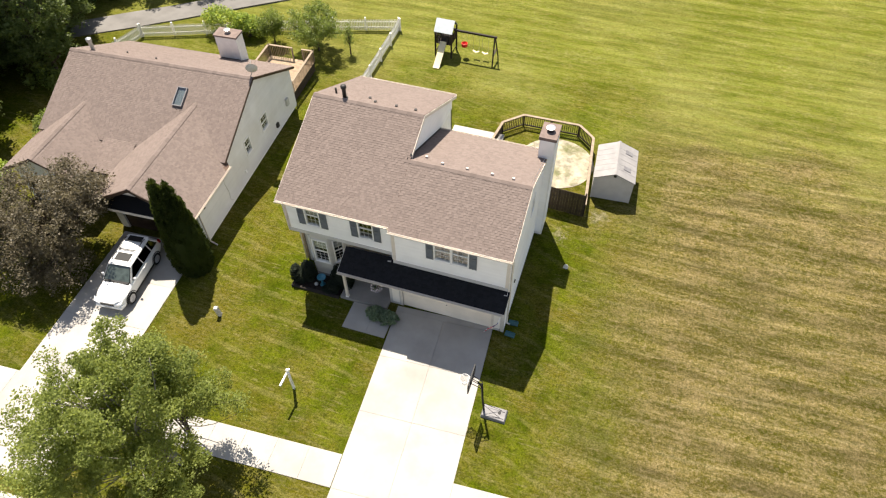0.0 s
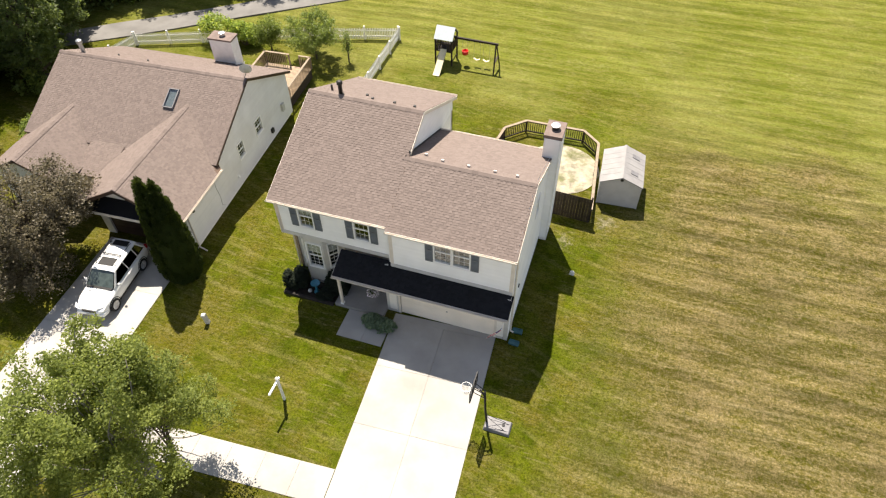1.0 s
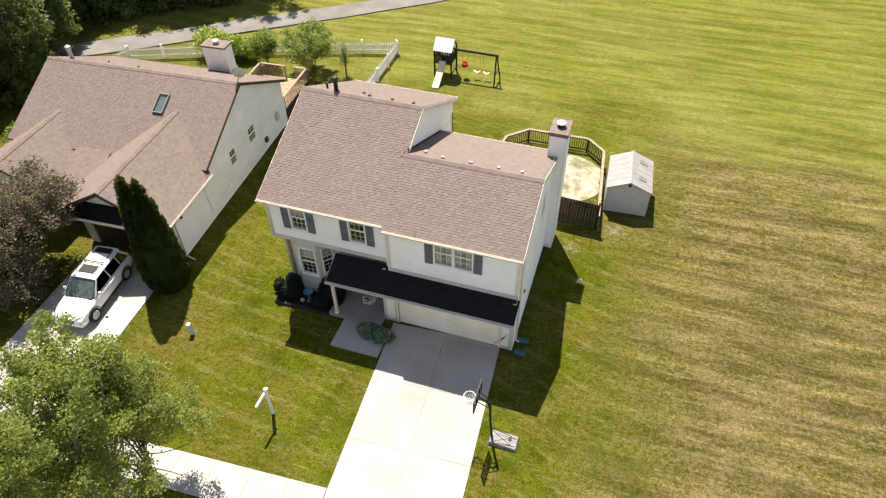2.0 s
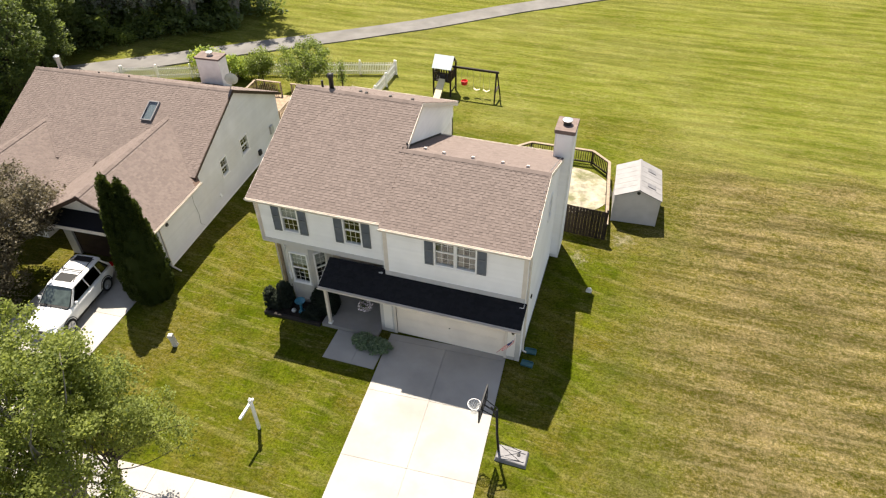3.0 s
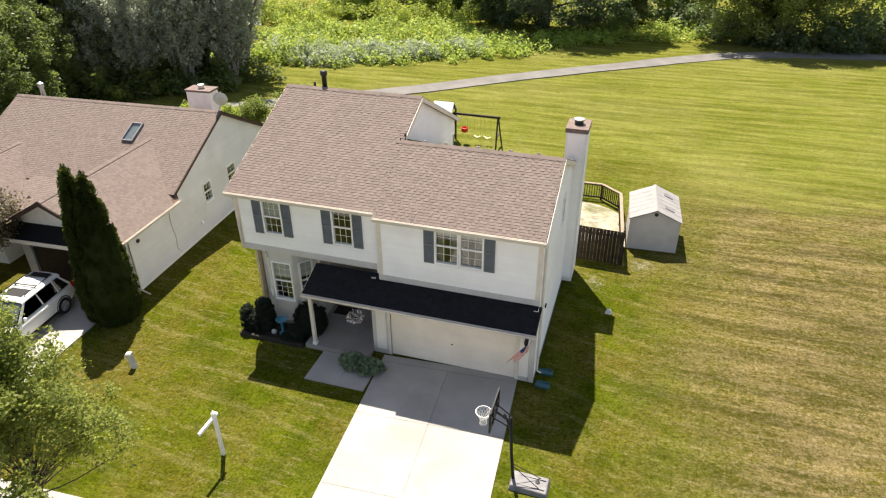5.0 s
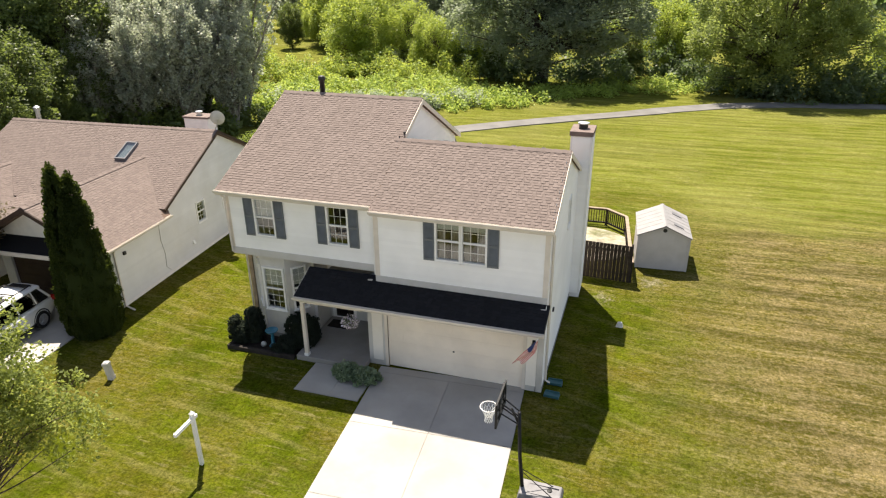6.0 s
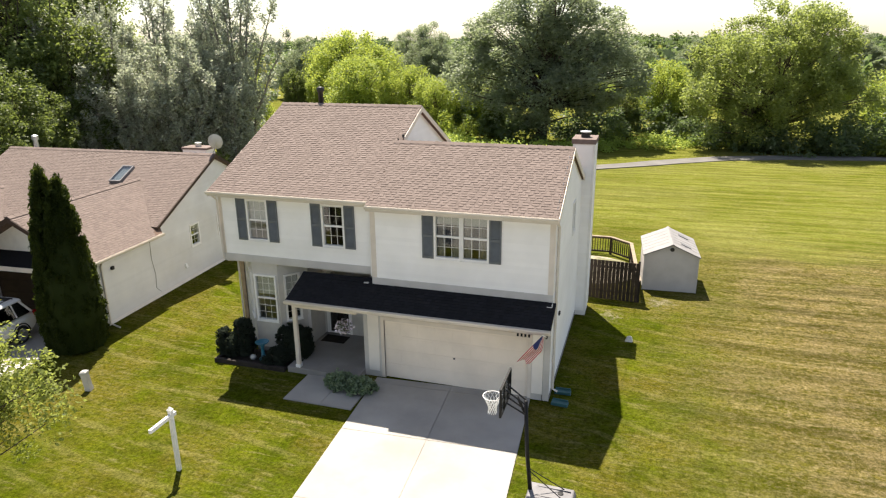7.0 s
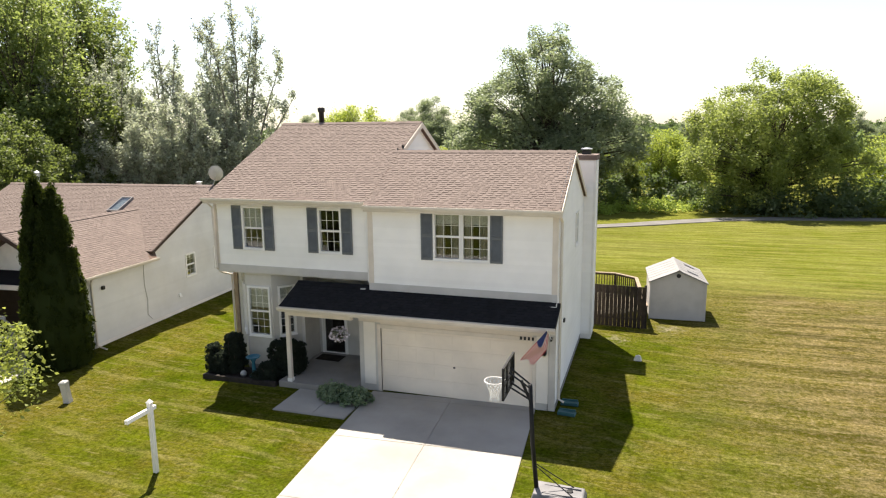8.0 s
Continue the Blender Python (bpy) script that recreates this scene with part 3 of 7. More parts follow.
def window(parent, m, w, h, cols=3, rows=4, blind=0.5, label="white double-hung window with dividing bars", curtain=False):
    """A double-hung window; its outer lower corner at the frame's origin."""
    b = Build()
    t = 0.065
    b.ring(-0.01, w + 0.01, -0.10, 0.042, -0.015, h + 0.01, t, m)
    win = part("window", b, WHITE, parent, label)
    part("sill", Build().box(-0.03, w + 0.03, 0.0, 0.06, -0.045, -0.016, m), WHITE, win)
    part("meeting_rail", Build().box(t, w - t, -0.05, 0.012, h / 2 - 0.03, h / 2 + 0.03, m), WHITE, win)
    for z0, z1, d in ((t, h / 2 - 0.03, -0.04), (h / 2 + 0.03, h - t, -0.02)):
        pane = part("pane", Build().box(t, w - t, d - 0.004, d + 0.001, z0, z1, m), GLASS, win)
        pane.visible_shadow = False
        for i in range(1, cols):
            x = t + (w - 2 * t) * i / cols
            part("muntin", Build().box(x - 0.006, x + 0.006, d + 0.002, d + 0.014, z0, z1, m), WHITE, win)
        for j in range(1, rows // 2):
            z = z0 + (z1 - z0) * j / (rows // 2)
            part("muntin", Build().box(t, w - t, d + 0.003, d + 0.013, z - 0.006, z + 0.006, m), WHITE, win)
    if blind:
        s = Build()
        z = h - t
        while z > h - t - (h - 2 * t) * blind:
            s.box(t, w - t, -0.125, -0.10, z - 0.028, z - 0.022, m)
            s.add([m @ Vector(p) for p in ((t, -0.10, z - 0.03), (w - t, -0.10, z - 0.03), (w - t, -0.12, z), (t, -0.12, z))], [(0, 1, 2, 3)])
            z -= 0.036
        part("blind", s, BLIND, win, kind="stuff")
    if curtain:
        for x0, x1 in ((t, t + w * 0.3), (w - t - w * 0.3, w - t)):
            s = Build()
            n = 14
            pts = [(x0 + (x1 - x0) * i / n, -0.17 + 0.03 * math.sin(i * 1.9)) for i in range(n + 1)]
            s.add([m @ Vector((x, y, z)) for z in (0.02, h) for x, y in pts], [(i, i + 1, n + 2 + i, n + 1 + i) for i in range(n)])
            part("curtain", s, CURTAIN, win)
    return win


def shutter(parent, m, w, h):
    b = Build()
    b.box(0, 0.05, 0, 0.035, 0, h, m).box(w - 0.05, w, 0, 0.035, 0, h, m)
    for z in (0, h / 2 - 0.04, h - 0.08):
        b.box(0.05, w - 0.05, 0, 0.035, z, z + 0.08, m)
    sh = part("shutter", b, SHUTTER, parent, "slate-grey louvred shutter")
    s = Build()
    z = 0.09
    while z < h - 0.1:
        if abs(z - h / 2) > 0.06:
            s.add([m @ Vector(p) for p in ((0.05, 0.028, z), (w - 0.05, 0.028, z), (w - 0.05, 0.008, z + 0.04), (0.05, 0.008, z + 0.04))], [(0, 1, 2, 3)])
        z += 0.04
    part("louvres", s, SHUTTER, sh, kind="stuff")
    part("backing", Build().box(0.04, w - 0.04, -0.015, 0.006, 0.02, h - 0.02, m), SHUTTER, sh)
    return sh


def gutter(parent, a, c, out):
    """A channel along an eave, open above."""
    a, c, out = Vector(a), Vector(c), Vector(out)
    up = Vector((0, 0, 1))
    prof = [(0, 0.0), (0, -0.11), (0.07, -0.11), (0.105, -0.04), (0.105, 0.0), (0.095, 0.0), (0.094, -0.035), (0.065, -0.10), (0.01, -0.10), (0.01, 0)]
    ring = [[p + out * d + up * z for d, z in prof] for p in (a, c)]
    return part("gutter", Build().hull(ring[0], ring[1]), GUTTER, parent)


def downspout(parent, points):
    return part("downspout", Build().tube(points, 0.042, 4), GUTTER, parent)


# ---- the two-storey house ----
def main_house():
    H = thing("house", None, "two-storey house with pale siding and brown shingle roof", "house")
    XL, XM, XR = -14.35, -8.72, -2.98
    YL, YR, YG = 18.15, 17.92, 17.68         # upper left front, upper right front, garage front
    SL = 0.452
    eave_l, eave_r = 17.78, 17.60            # plan lines of the two eaves
    ridge_y, ridge_z = 23.0, 8.26
    low_y = 20.85
    zl = ridge_z - SL * (ridge_y - eave_l)   # roof plane at the left eave
    zr = ridge_z - SL * (ridge_y - eave_r)
    low_z = ridge_z - SL * (ridge_y - low_y)
    back_y, back_z = 28.1, 5.72
    lowb_y, lowb_z = 25.8, 5.15
    MB, LB = 27.8, 25.5                      # back walls
    # upper left front with two windows
    z0, ztop = 3.42, 5.86
    m = wall_frame((XL, YL, z0), (1, 0, 0))
    ops = [(1.07, 1.86, 0.79, 2.19), (3.84, 4.63, 0.79, 2.19)]
    w = wall_with_openings(H, "wall", m, XM - XL, ztop - z0, ops, SIDING_BACK)
    siding(w, m, 0.12, XM - XL, 0.24, ztop - z0 - 0.05, ops)
    for o in ops:
        window(H, m @ pose(o[0], 0.01, o[2]), o[1] - o[0], o[3] - o[2], 3, 4, 0.5 if o[0] < 2 else 0.0)
        shutter(H, m @ pose(o[0] - 0.375, 0.022, o[2] - 0.02), 0.36, 1.44)
        shutter(H, m @ pose(o[1] + 0.015, 0.022, o[2] - 0.02), 0.36, 1.44)
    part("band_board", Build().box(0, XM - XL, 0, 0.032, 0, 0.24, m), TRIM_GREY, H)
    part("corner_board", Build().box(0, 0.12, 0, 0.03, 0.24, ztop - z0, m), TRIM, H)
    # upper right front with the paired window
    z0 = 3.18
    m = wall_frame((XM, YR, z0), (1, 0, 0))
    ops = [(2.09, 3.79, 1.05, 2.45)]
    W = XR - XM
    w = wall_with_openings(H, "wall", m, W, 5.80 - z0, ops, SIDING_BACK)
    siding(w, m, 0.16, W - 0.16, 0.22, 5.80 - z0, ops)
    for x in (2.09, 2.945):
        window(H, m @ pose(x, 0.01, 1.05), 0.845, 1.40, 3, 4, 0.22, curtain=True)
    shutter(H, m @ pose(1.71, 0.022, 1.03), 0.37, 1.44)
    shutter(H, m @ pose(3.80, 0.022, 1.03), 0.37, 1.44)
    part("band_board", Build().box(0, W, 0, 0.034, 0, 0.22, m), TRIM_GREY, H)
    part("corner_board", Build().box(0, 0.16, 0, 0.030, 0.22, 5.80 - z0, m), TRIM, H)
    part("corner_board", Build().box(W - 0.16, W, 0, 0.030, 0.22, 5.80 - z0, m), TRIM, H)
    part("wall", Build().box(XM - 0.06, XM + 0.10, YR - 0.16 + 0.17, YL + 0.05, 3.40, 5.85), SIDING_BACK, H)
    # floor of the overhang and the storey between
    # added floors and wall, near black so the windows look into dark rooms
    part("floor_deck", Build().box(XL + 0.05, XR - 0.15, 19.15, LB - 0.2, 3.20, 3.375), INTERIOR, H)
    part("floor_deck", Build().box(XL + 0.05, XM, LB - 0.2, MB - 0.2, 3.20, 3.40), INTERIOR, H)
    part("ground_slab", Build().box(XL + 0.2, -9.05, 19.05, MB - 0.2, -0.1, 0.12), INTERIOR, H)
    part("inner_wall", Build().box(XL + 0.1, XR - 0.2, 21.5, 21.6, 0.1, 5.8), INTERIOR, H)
    # right side wall: gable with a small window
    m = wall_frame((XR, YG, 0), (0, 1, 0))
    D = LB - YG
    ops = [(22.0 - YG, 22.65 - YG, 4.1, 5.2)]

    def side_limit(z):
        f = max(0.24, (z - zr) / SL + eave_r + 0.1 - YG) if z > 5.6 else (0.0 if z < 3.15 else 0.24)
        e = min(D, lowb_y - (z - lowb_z) / ((low_z - lowb_z) / (lowb_y - low_y)) - YG - 0.05) if z > lowb_z - 0.1 else D
        return f, e
    w = wall_with_openings(H, "wall", m, D, 3.1, [], SIDING_BACK)
    wall_with_openings(H, "wall", wall_frame((XR, YR + 0.165, 3.1), (0, 1, 0)), LB - YR - 0.165, 2.1, [(22.0 - YR - 0.165, 22.65 - YR - 0.165, 1.0, 2.1)], SIDING_BACK)
    part("gable", Build().hull([(XR - 0.16, YR, 5.2), (XR - 0.16, LB, 5.2), (XR - 0.16, low_y, low_z - 0.1)], [(XR, YR, 5.2), (XR, LB, 5.2), (XR, low_y, low_z - 0.1)]), SIDING_BACK, H)
    siding(w, m, 0, D, 0.20, low_z - 0.12, ops, 0.115, side_limit)
    window(H, m @ pose(ops[0][0], 0.01, 4.1), 0.65, 1.1, 2, 4, 0.3)
    part("foundation", Build().box(XR - 0.2, XR + 0.02, YG, LB, -0.3, 0.20), PORCH_CONCRETE, H)
    # left side wall and gable
    m = wall_frame((XL, MB, 0), (0, -1, 0))
    w = wall_with_openings(H, "wall", m, MB - 19.0, 3.42, [], SIDING_BACK)
    w = wall_with_openings(H, "wall", wall_frame((XL, MB, 3.42), (0, -1, 0)), MB - YL, 2.3, [], SIDING_BACK)
    part("gable", Build().hull([(XL, YL, 5.72), (XL, MB, 5.72), (XL, ridge_y, ridge_z - 0.1)], [(XL + 0.16, YL, 5.72), (XL + 0.16, MB, 5.72), (XL + 0.16, ridge_y, ridge_z - 0.1)]), SIDING_BACK, H)
    # wall of the taller part above the lower roof
    gx = XM - 0.16
    prof = [(gx, 20.6, 5.0), (gx, MB, 5.0), (gx, MB, 5.8), (gx, ridge_y, ridge_z - 0.1), (gx, 20.6, 7.10)]
    w = part("gable", Build().hull([(x - 0.16, y, z) for x, y, z in prof], prof), SIDING_BACK, H)
    mm = wall_frame((gx, 20.6, 5.0), (0, 1, 0))

    def up_limit(z):
        zz = z + 5.0
        return (max(0.0, (zz + 0.02 - 7.10) / SL) if zz > 7.05 else 0.0), min(MB - 20.6, (back_y - 0.3 - 20.6) - max(0, (zz - 5.75) / 0.5))
    siding(w, mm, 0, 5, 0.05, ridge_z - 5.2, [], 0.115, up_limit)
    part("wall", Build().box(gx - 0.16, gx, LB - 0.2, MB, 0, 5.0), SIDING_BACK, H)
    part("wall", Build().box(XL, gx, MB - 0.16, MB, 0, 5.75), SIDING_BACK, H)
    part("wall", Build().box(gx, XR, LB - 0.16, LB, 0, 5.2), SIDING_BACK, H)
    # front roof: one plane, left part ends higher up at the left eave
    up = Vector((0, 1, SL))
    k = up.length
    roof_slope(H, (XL - 0.12, eave_l, zl), (1, 0, 0), up, XM - XL + 0.12, (ridge_y - eave_l) * k, seed=3)
    roof_slope(H, (XM, eave_r, zr), (1, 0, 0), up, XR - XM + 0.10, (low_y - eave_r) * k, pick=(0.0, 5.9, 0.0, 2.3), seed=4)
    # the strip of the taller roof between the two ridges stops at the gable
    bm_up = Vector((0, -1, (ridge_z - back_z) / (back_y - ridge_y)))
    roof_slope(H, (XM + 0.0, back_y, back_z), (-1, 0, 0), bm_up, XM - XL + 0.12, (back_y - ridge_y) * bm_up.length, seed=5)
    lb_up = Vector((0, -1, (low_z - lowb_z) / (lowb_y - low_y)))
    roof_slope(H, (XR + 0.10, lowb_y, lowb_z), (-1, 0, 0), lb_up, XR - gx + 0.10, (lowb_y - low_y) * lb_up.length, seed=6)
    ridge_cap(H, (XL - 0.12, ridge_y, ridge_z), (XM, ridge_y, ridge_z), SHINGLE)
    ridge_cap(H, (XM - 0.25, low_y, low_z), (XR + 0.10, low_y, low_z), SHINGLE)
    part("flashing", Build().hull(
        [(gx + 0.006, low_y, low_z - 0.02), (gx + 0.03, low_y, low_z - 0.02), (gx + 0.03, lowb_y, lowb_z - 0.02), (gx + 0.006, lowb_y, lowb_z - 0.02)],
        [(gx + 0.006, low_y, low_z + 0.10), (gx + 0.03, low_y, low_z + 0.10), (gx + 0.03, lowb_y, lowb_z + 0.10), (gx + 0.006, lowb_y, lowb_z + 0.10)]), DARK_METAL, H)
    # rakes, fascias and soffits
    def rake(x, y0, zz0, y1, zz1, t=0.025, mat=TRIM):
        part("rake_board", Build().hull([(x, y0, zz0 - 0.02), (x, y1, zz1 - 0.02), (x, y1, zz1 - 0.20), (x, y0, zz0 - 0.20)],
                                        [(x + t, y0, zz0 - 0.02), (x + t, y1, zz1 - 0.02), (x + t, y1, zz1 - 0.20), (x + t, y0, zz0 - 0.20)]), mat, H)
    rake(XR + 0.10, eave_r, zr, low_y, low_z)
    rake(XR + 0.10, low_y, low_z, lowb_y, lowb_z)
    rake(XM, low_y + 0.2, low_z + 0.1, ridge_y, ridge_z)
    rake(XM, ridge_y, ridge_z, back_y, back_z)
    rake(XL - 0.145, eave_l, zl, ridge_y, ridge_z)
    rake(XL - 0.145, ridge_y, ridge_z, back_y, back_z)
    part("soffit", Build().box(XL - 0.12, XM - 0.004, eave_l + 0.02, YL + 0.01, zl - 0.18, zl - 0.16), TRIM, H)
    part("soffit", Build().box(XM + 0.004, XR + 0.10, eave_r + 0.02, YR + 0.01, zr - 0.18, zr - 0.16), TRIM, H)
    part("fascia", Build().box(XL - 0.12, XM - 0.004, eave_l - 0.02, eave_l, zl - 0.185, zl - 0.01), GUTTER, H)
    part("fascia", Build().box(XM + 0.004, XR + 0.10, eave_r - 0.02, eave_r, zr - 0.185, zr - 0.01), GUTTER, H)
    gutter(H, (XL - 0.14, eave_l - 0.022, zl + 0.0), (XM - 0.01, eave_l - 0.022, zl + 0.0), (0, -1, 0))
    gutter(H, (XM + 0.0, eave_r - 0.022, zr + 0.0), (XR + 0.12, eave_r - 0.022, zr + 0.0), (0, -1, 0))
    gutter(H, (gx, lowb_y, lowb_z), (XR + 0.1, lowb_y, lowb_z), (0, 1, 0))
    gutter(H, (XL - 0.1, back_y, back_z), (XM, back_y, back_z), (0, 1, 0))
    downspout(H, [(XL - 0.02, eave_l - 0.05, zl - 0.08), (XL + 0.0, YL - 0.10, zl - 0.35), (XL + 0.02, YL - 0.07, 3.5), (XL - 0.05, 18.4, 3.3), (XL - 0.06, 18.95, 3.1), (XL - 0.06, 18.95, 0.1)])
    downspout(H, [(XR + 0.07, eave_r - 0.05, zr - 0.1), (XR + 0.07, YR + 0.18, zr - 0.38), (XR + 0.07, YR + 0.22, 0.20), (XR + 0.22, YR + 0.24, 0.11)])
    part("wall_vent", Build().box(XR + 0.022, XR + 0.07, 19.20, 19.36, 2.22, 2.32), DARK_METAL, H, "small dark vent hood")
    # vents, pipes and boots
    def on_roof(x, y):
        return (x, y, ridge_z - SL * abs(ridge_y - y) if x < XM else low_z - 0.44 * abs(low_y - y))
    flue = part("flue_pipe", Build().lathe((-12.95, 23.27, 8.08), [(0.10, 0), (0.10, 0.60), (0.14, 0.61), (0.14, 0.76), (0.05, 0.80)], 14), DARK_METAL, H, "dark metal flue pipe with a cap", True)
    part("boot", Build().lathe((-12.95, 23.27, 8.04), [(0.2, 0), (0.13, 0.14)], 14), DARK_METAL, flue)
    part("plumbing_vent", Build().lathe((-13.65, 23.75, 7.8), [(0.05, 0), (0.05, 0.42)], 10), DARK_METAL, H)
    for x, y in ((-11.95, 24.0), (-11.45, 23.5), (-10.35, 23.5), (-9.35, 23.5)):
        zz = ridge_z - 0.5 * (y - ridge_y)
        part("roof_vent", Build().box(x - 0.06, x + 0.06, y - 0.06, y + 0.06, zz - 0.06, zz + 0.10), DARK_METAL, H, bevel=0.015)
    for x, y in ((-8.15, 21.55), (-7.25, 21.2), (-6.05, 21.2), (-4.85, 21.2), (-3.85, 21.2)):
        zz = low_z - 0.44 * (y - low_y)
        part("roof_vent", Build().hull([(x - 0.07, y - 0.06, zz - 0.04), (x + 0.07, y - 0.06, zz - 0.04), (x + 0.07, y + 0.08, zz - 0.12), (x - 0.07, y + 0.08, zz - 0.12)],
                                       [(x - 0.06, y - 0.05, zz + 0.13), (x + 0.06, y - 0.05, zz + 0.13), (x + 0.06, y + 0.06, zz + 0.09), (x - 0.06, y + 0.06, zz + 0.09)]), LOWER_WALL, H)
    part("plumbing_vent", Build().lathe((-8.75, 21.1, 7.1), [(0.045, 0), (0.045, 0.38)], 10), DARK_METAL, H)
    # chimney with a metal cap
    cx0, cx1, cy0, cy1, ct = -3.36, -2.57, 24.62, 25.75, 6.99
    ch = part("chimney", Build().box(cx0, cx1, cy0, cy1, -0.3, ct), SIDING_BACK, H, "tall siding-clad chimney with rusty cap")
    for fm, wd in ((wall_frame((cx0, cy0, 0), (1, 0, 0)), cx1 - cx0), (wall_frame((cx1, cy0, 0), (0, 1, 0)), cy1 - cy0)):
        siding(ch, fm, 0.06, wd - 0.06, 0.2, ct - 0.2, [])
        part("corner_board", Build().box(0, 0.06, 0, 0.024, 0.2, ct - 0.2, fm), SIDING_BACK, ch)
        part("corner_board", Build().box(wd - 0.06, wd, 0, 0.024, 0.2, ct - 0.2, fm), SIDING_BACK, ch)
    part("cap", Build().hull([(cx0 - 0.05, cy0 - 0.05, ct - 0.16), (cx1 + 0.05, cy0 - 0.05, ct - 0.16), (cx1 + 0.05, cy1 + 0.05, ct - 0.16), (cx0 - 0.05, cy1 + 0.05, ct - 0.16)],
                             [(cx0 - 0.05, cy0 - 0.05, ct + 0.02), (cx1 + 0.05, cy0 - 0.05, ct + 0.02), (cx1 + 0.05, cy1 + 0.05, ct + 0.02), (cx0 - 0.05, cy1 + 0.05, ct + 0.02)]), RUST_CAP, ch, "rusty brown sheet-metal cap", bevel=0.01)
    part("flue", Build().lathe(((cx0 + cx1) / 2, (cy0 + cy1) / 2, ct), [(0.17, 0), (0.17, 0.16), (0.12, 0.17)], 18), DARK_METAL, ch, smooth=False)
    part("flue_cap", Build().lathe(((cx0 + cx1) / 2, (cy0 + cy1) / 2, ct + 0.2), [(0.22, 0), (0.22, 0.04), (0.04, 0.07)], 18), GALV, ch)
    # porch roof, black
    py, pz = 16.86, 2.74
    pk = Vector((0, 1, 0.42))
    pL = -11.30
    roof_slope(H, (pL, py, pz), (1, 0, 0), pk, XR + 0.10 - pL, (YR - 0.03 - py) * pk.length, mat=BLACK_SHINGLE, deck=BLACK_SHINGLE, thick=0.12, seed=8)
    roof_slope(H, (pL, py + (YR - 0.03 - py), pz + 0.42 * (YR - 0.03 - py)), (1, 0, 0), pk, XM - pL - 0.01, (YL - YR) * pk.length, mat=BLACK_SHINGLE, deck=BLACK_SHINGLE, thick=0.12, seed=9)
    part("fascia", Build().box(pL - 0.01, XR + 0.11, py - 0.025, py - 0.002, pz - 0.16, pz - 0.005), GUTTER, H)
    gutter(H, (pL - 0.02, py - 0.026, pz + 0.0), (XR + 0.11, py - 0.026, pz + 0.0), (0, -1, 0))
    part("rake_board", Build().hull([(pL - 0.025, py, pz - 0.15), (pL - 0.002, py, pz - 0.15), (pL - 0.002, YL, pz - 0.15 + 0.42 * (YL - py)), (pL - 0.025, YL, pz - 0.15 + 0.42 * (YL - py))],
                                    [(pL - 0.025, py, pz - 0.01), (pL - 0.002, py, pz - 0.01), (pL - 0.002, YL, pz - 0.01 + 0.42 * (YL - py)), (pL - 0.025, YL, pz - 0.01 + 0.42 * (YL - py))]), GUTTER, H)
    part("porch_ceiling", Build().box(pL + 0.05, XR, py + 0.02, YG - 0.002, pz - 0.16, pz - 0.13), TRIM, H)
    part("porch_ceiling", Build().box(pL + 0.05, -9.0, YG, 20.0, pz - 0.16, pz - 0.13), TRIM, H)
    part("porch_beam", Build().box(pL + 0.06, -9.0, py + 0.22, py + 0.38, pz - 0.34, pz - 0.165), TRIM, H)
    # porch post
    post = part("porch_post", Build().box(-11.30, -11.17, 17.17, 17.30, 0.20, pz - 0.30), TRIM, H, "square beige porch post", bevel=0.012)
    part("post_base", Build().box(-11.32, -11.15, 17.15, 17.32, 0.19, 0.30), WHITE, post, bevel=0.01)
    # garage front: header, two pilasters, the door between
    gl, gr, gt = -8.30, -3.62, 2.05
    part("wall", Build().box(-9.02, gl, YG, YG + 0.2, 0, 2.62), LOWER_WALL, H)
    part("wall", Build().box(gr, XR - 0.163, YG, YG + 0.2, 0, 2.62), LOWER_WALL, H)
    part("corner_board", Build().box(XR - 0.17, XR + 0.024, YG - 0.026, YG - 0.003, 0.02, 2.58), LOWER_WALL, H)
    part("wall", Build().box(gl, gr, YG, YG + 0.2, gt, 2.62), TRIM, H)
    part("header_board", Build().box(-9.02, XR - 0.172, YG - 0.025, YG - 0.002, gt + 0.18, 2.60), TRIM, H, "beige header board over the garage")
    for x0, x1 in ((-8.86, -8.48), (-3.50, -3.16)):
        part("pilaster", Build().box(x0, x1, YG - 0.03, YG - 0.002, 0.22, gt + 0.17), CREAM_PANEL, H, "cream panel beside the garage door", bevel=0.006)
    for x0, x1 in ((gl - 0.11, gl), (gr, gr + 0.11)):
        part("door_casing", Build().box(x0, x1, YG - 0.022, YG + 0.07, 0.02, gt), TRIM, H)
    part("door_casing", Build().box(gl - 0.11, gr + 0.11, YG - 0.022, YG + 0.07, gt, gt + 0.12), TRIM, H)
    door = part("garage_door", Build().box(gl, gr, YG + 0.065, YG + 0.105, 0.02, gt), GARAGE, H, "closed beige sectional garage door")
    for j in range(4):
        zb, zt = 0.03 + j * (gt - 0.04) / 4, 0.03 + (j + 1) * (gt - 0.04) / 4 - 0.004
        sec = part("section", Build().box(gl + 0.004, gr - 0.004, YG + 0.045, YG + 0.064, zb, zt), GARAGE, door)
        for i in range(8):
            a = gl + 0.07 + i * (gr - gl - 0.06) / 8
            part("raised_panel", Build().box(a, a + (gr - gl) / 8 - 0.10, YG + 0.039, YG + 0.044, zb + 0.08, zt - 0.08), GARAGE, sec)
    part("door_handle", Build().box(-5.99, -5.93, YG + 0.015, YG + 0.038, 0.98, 1.02), BLACK_METAL, door)
    part("wall", Build().box(-9.02, -8.86, YG + 0.2, 20.0, 0, 3.2), LOWER_WALL, H)
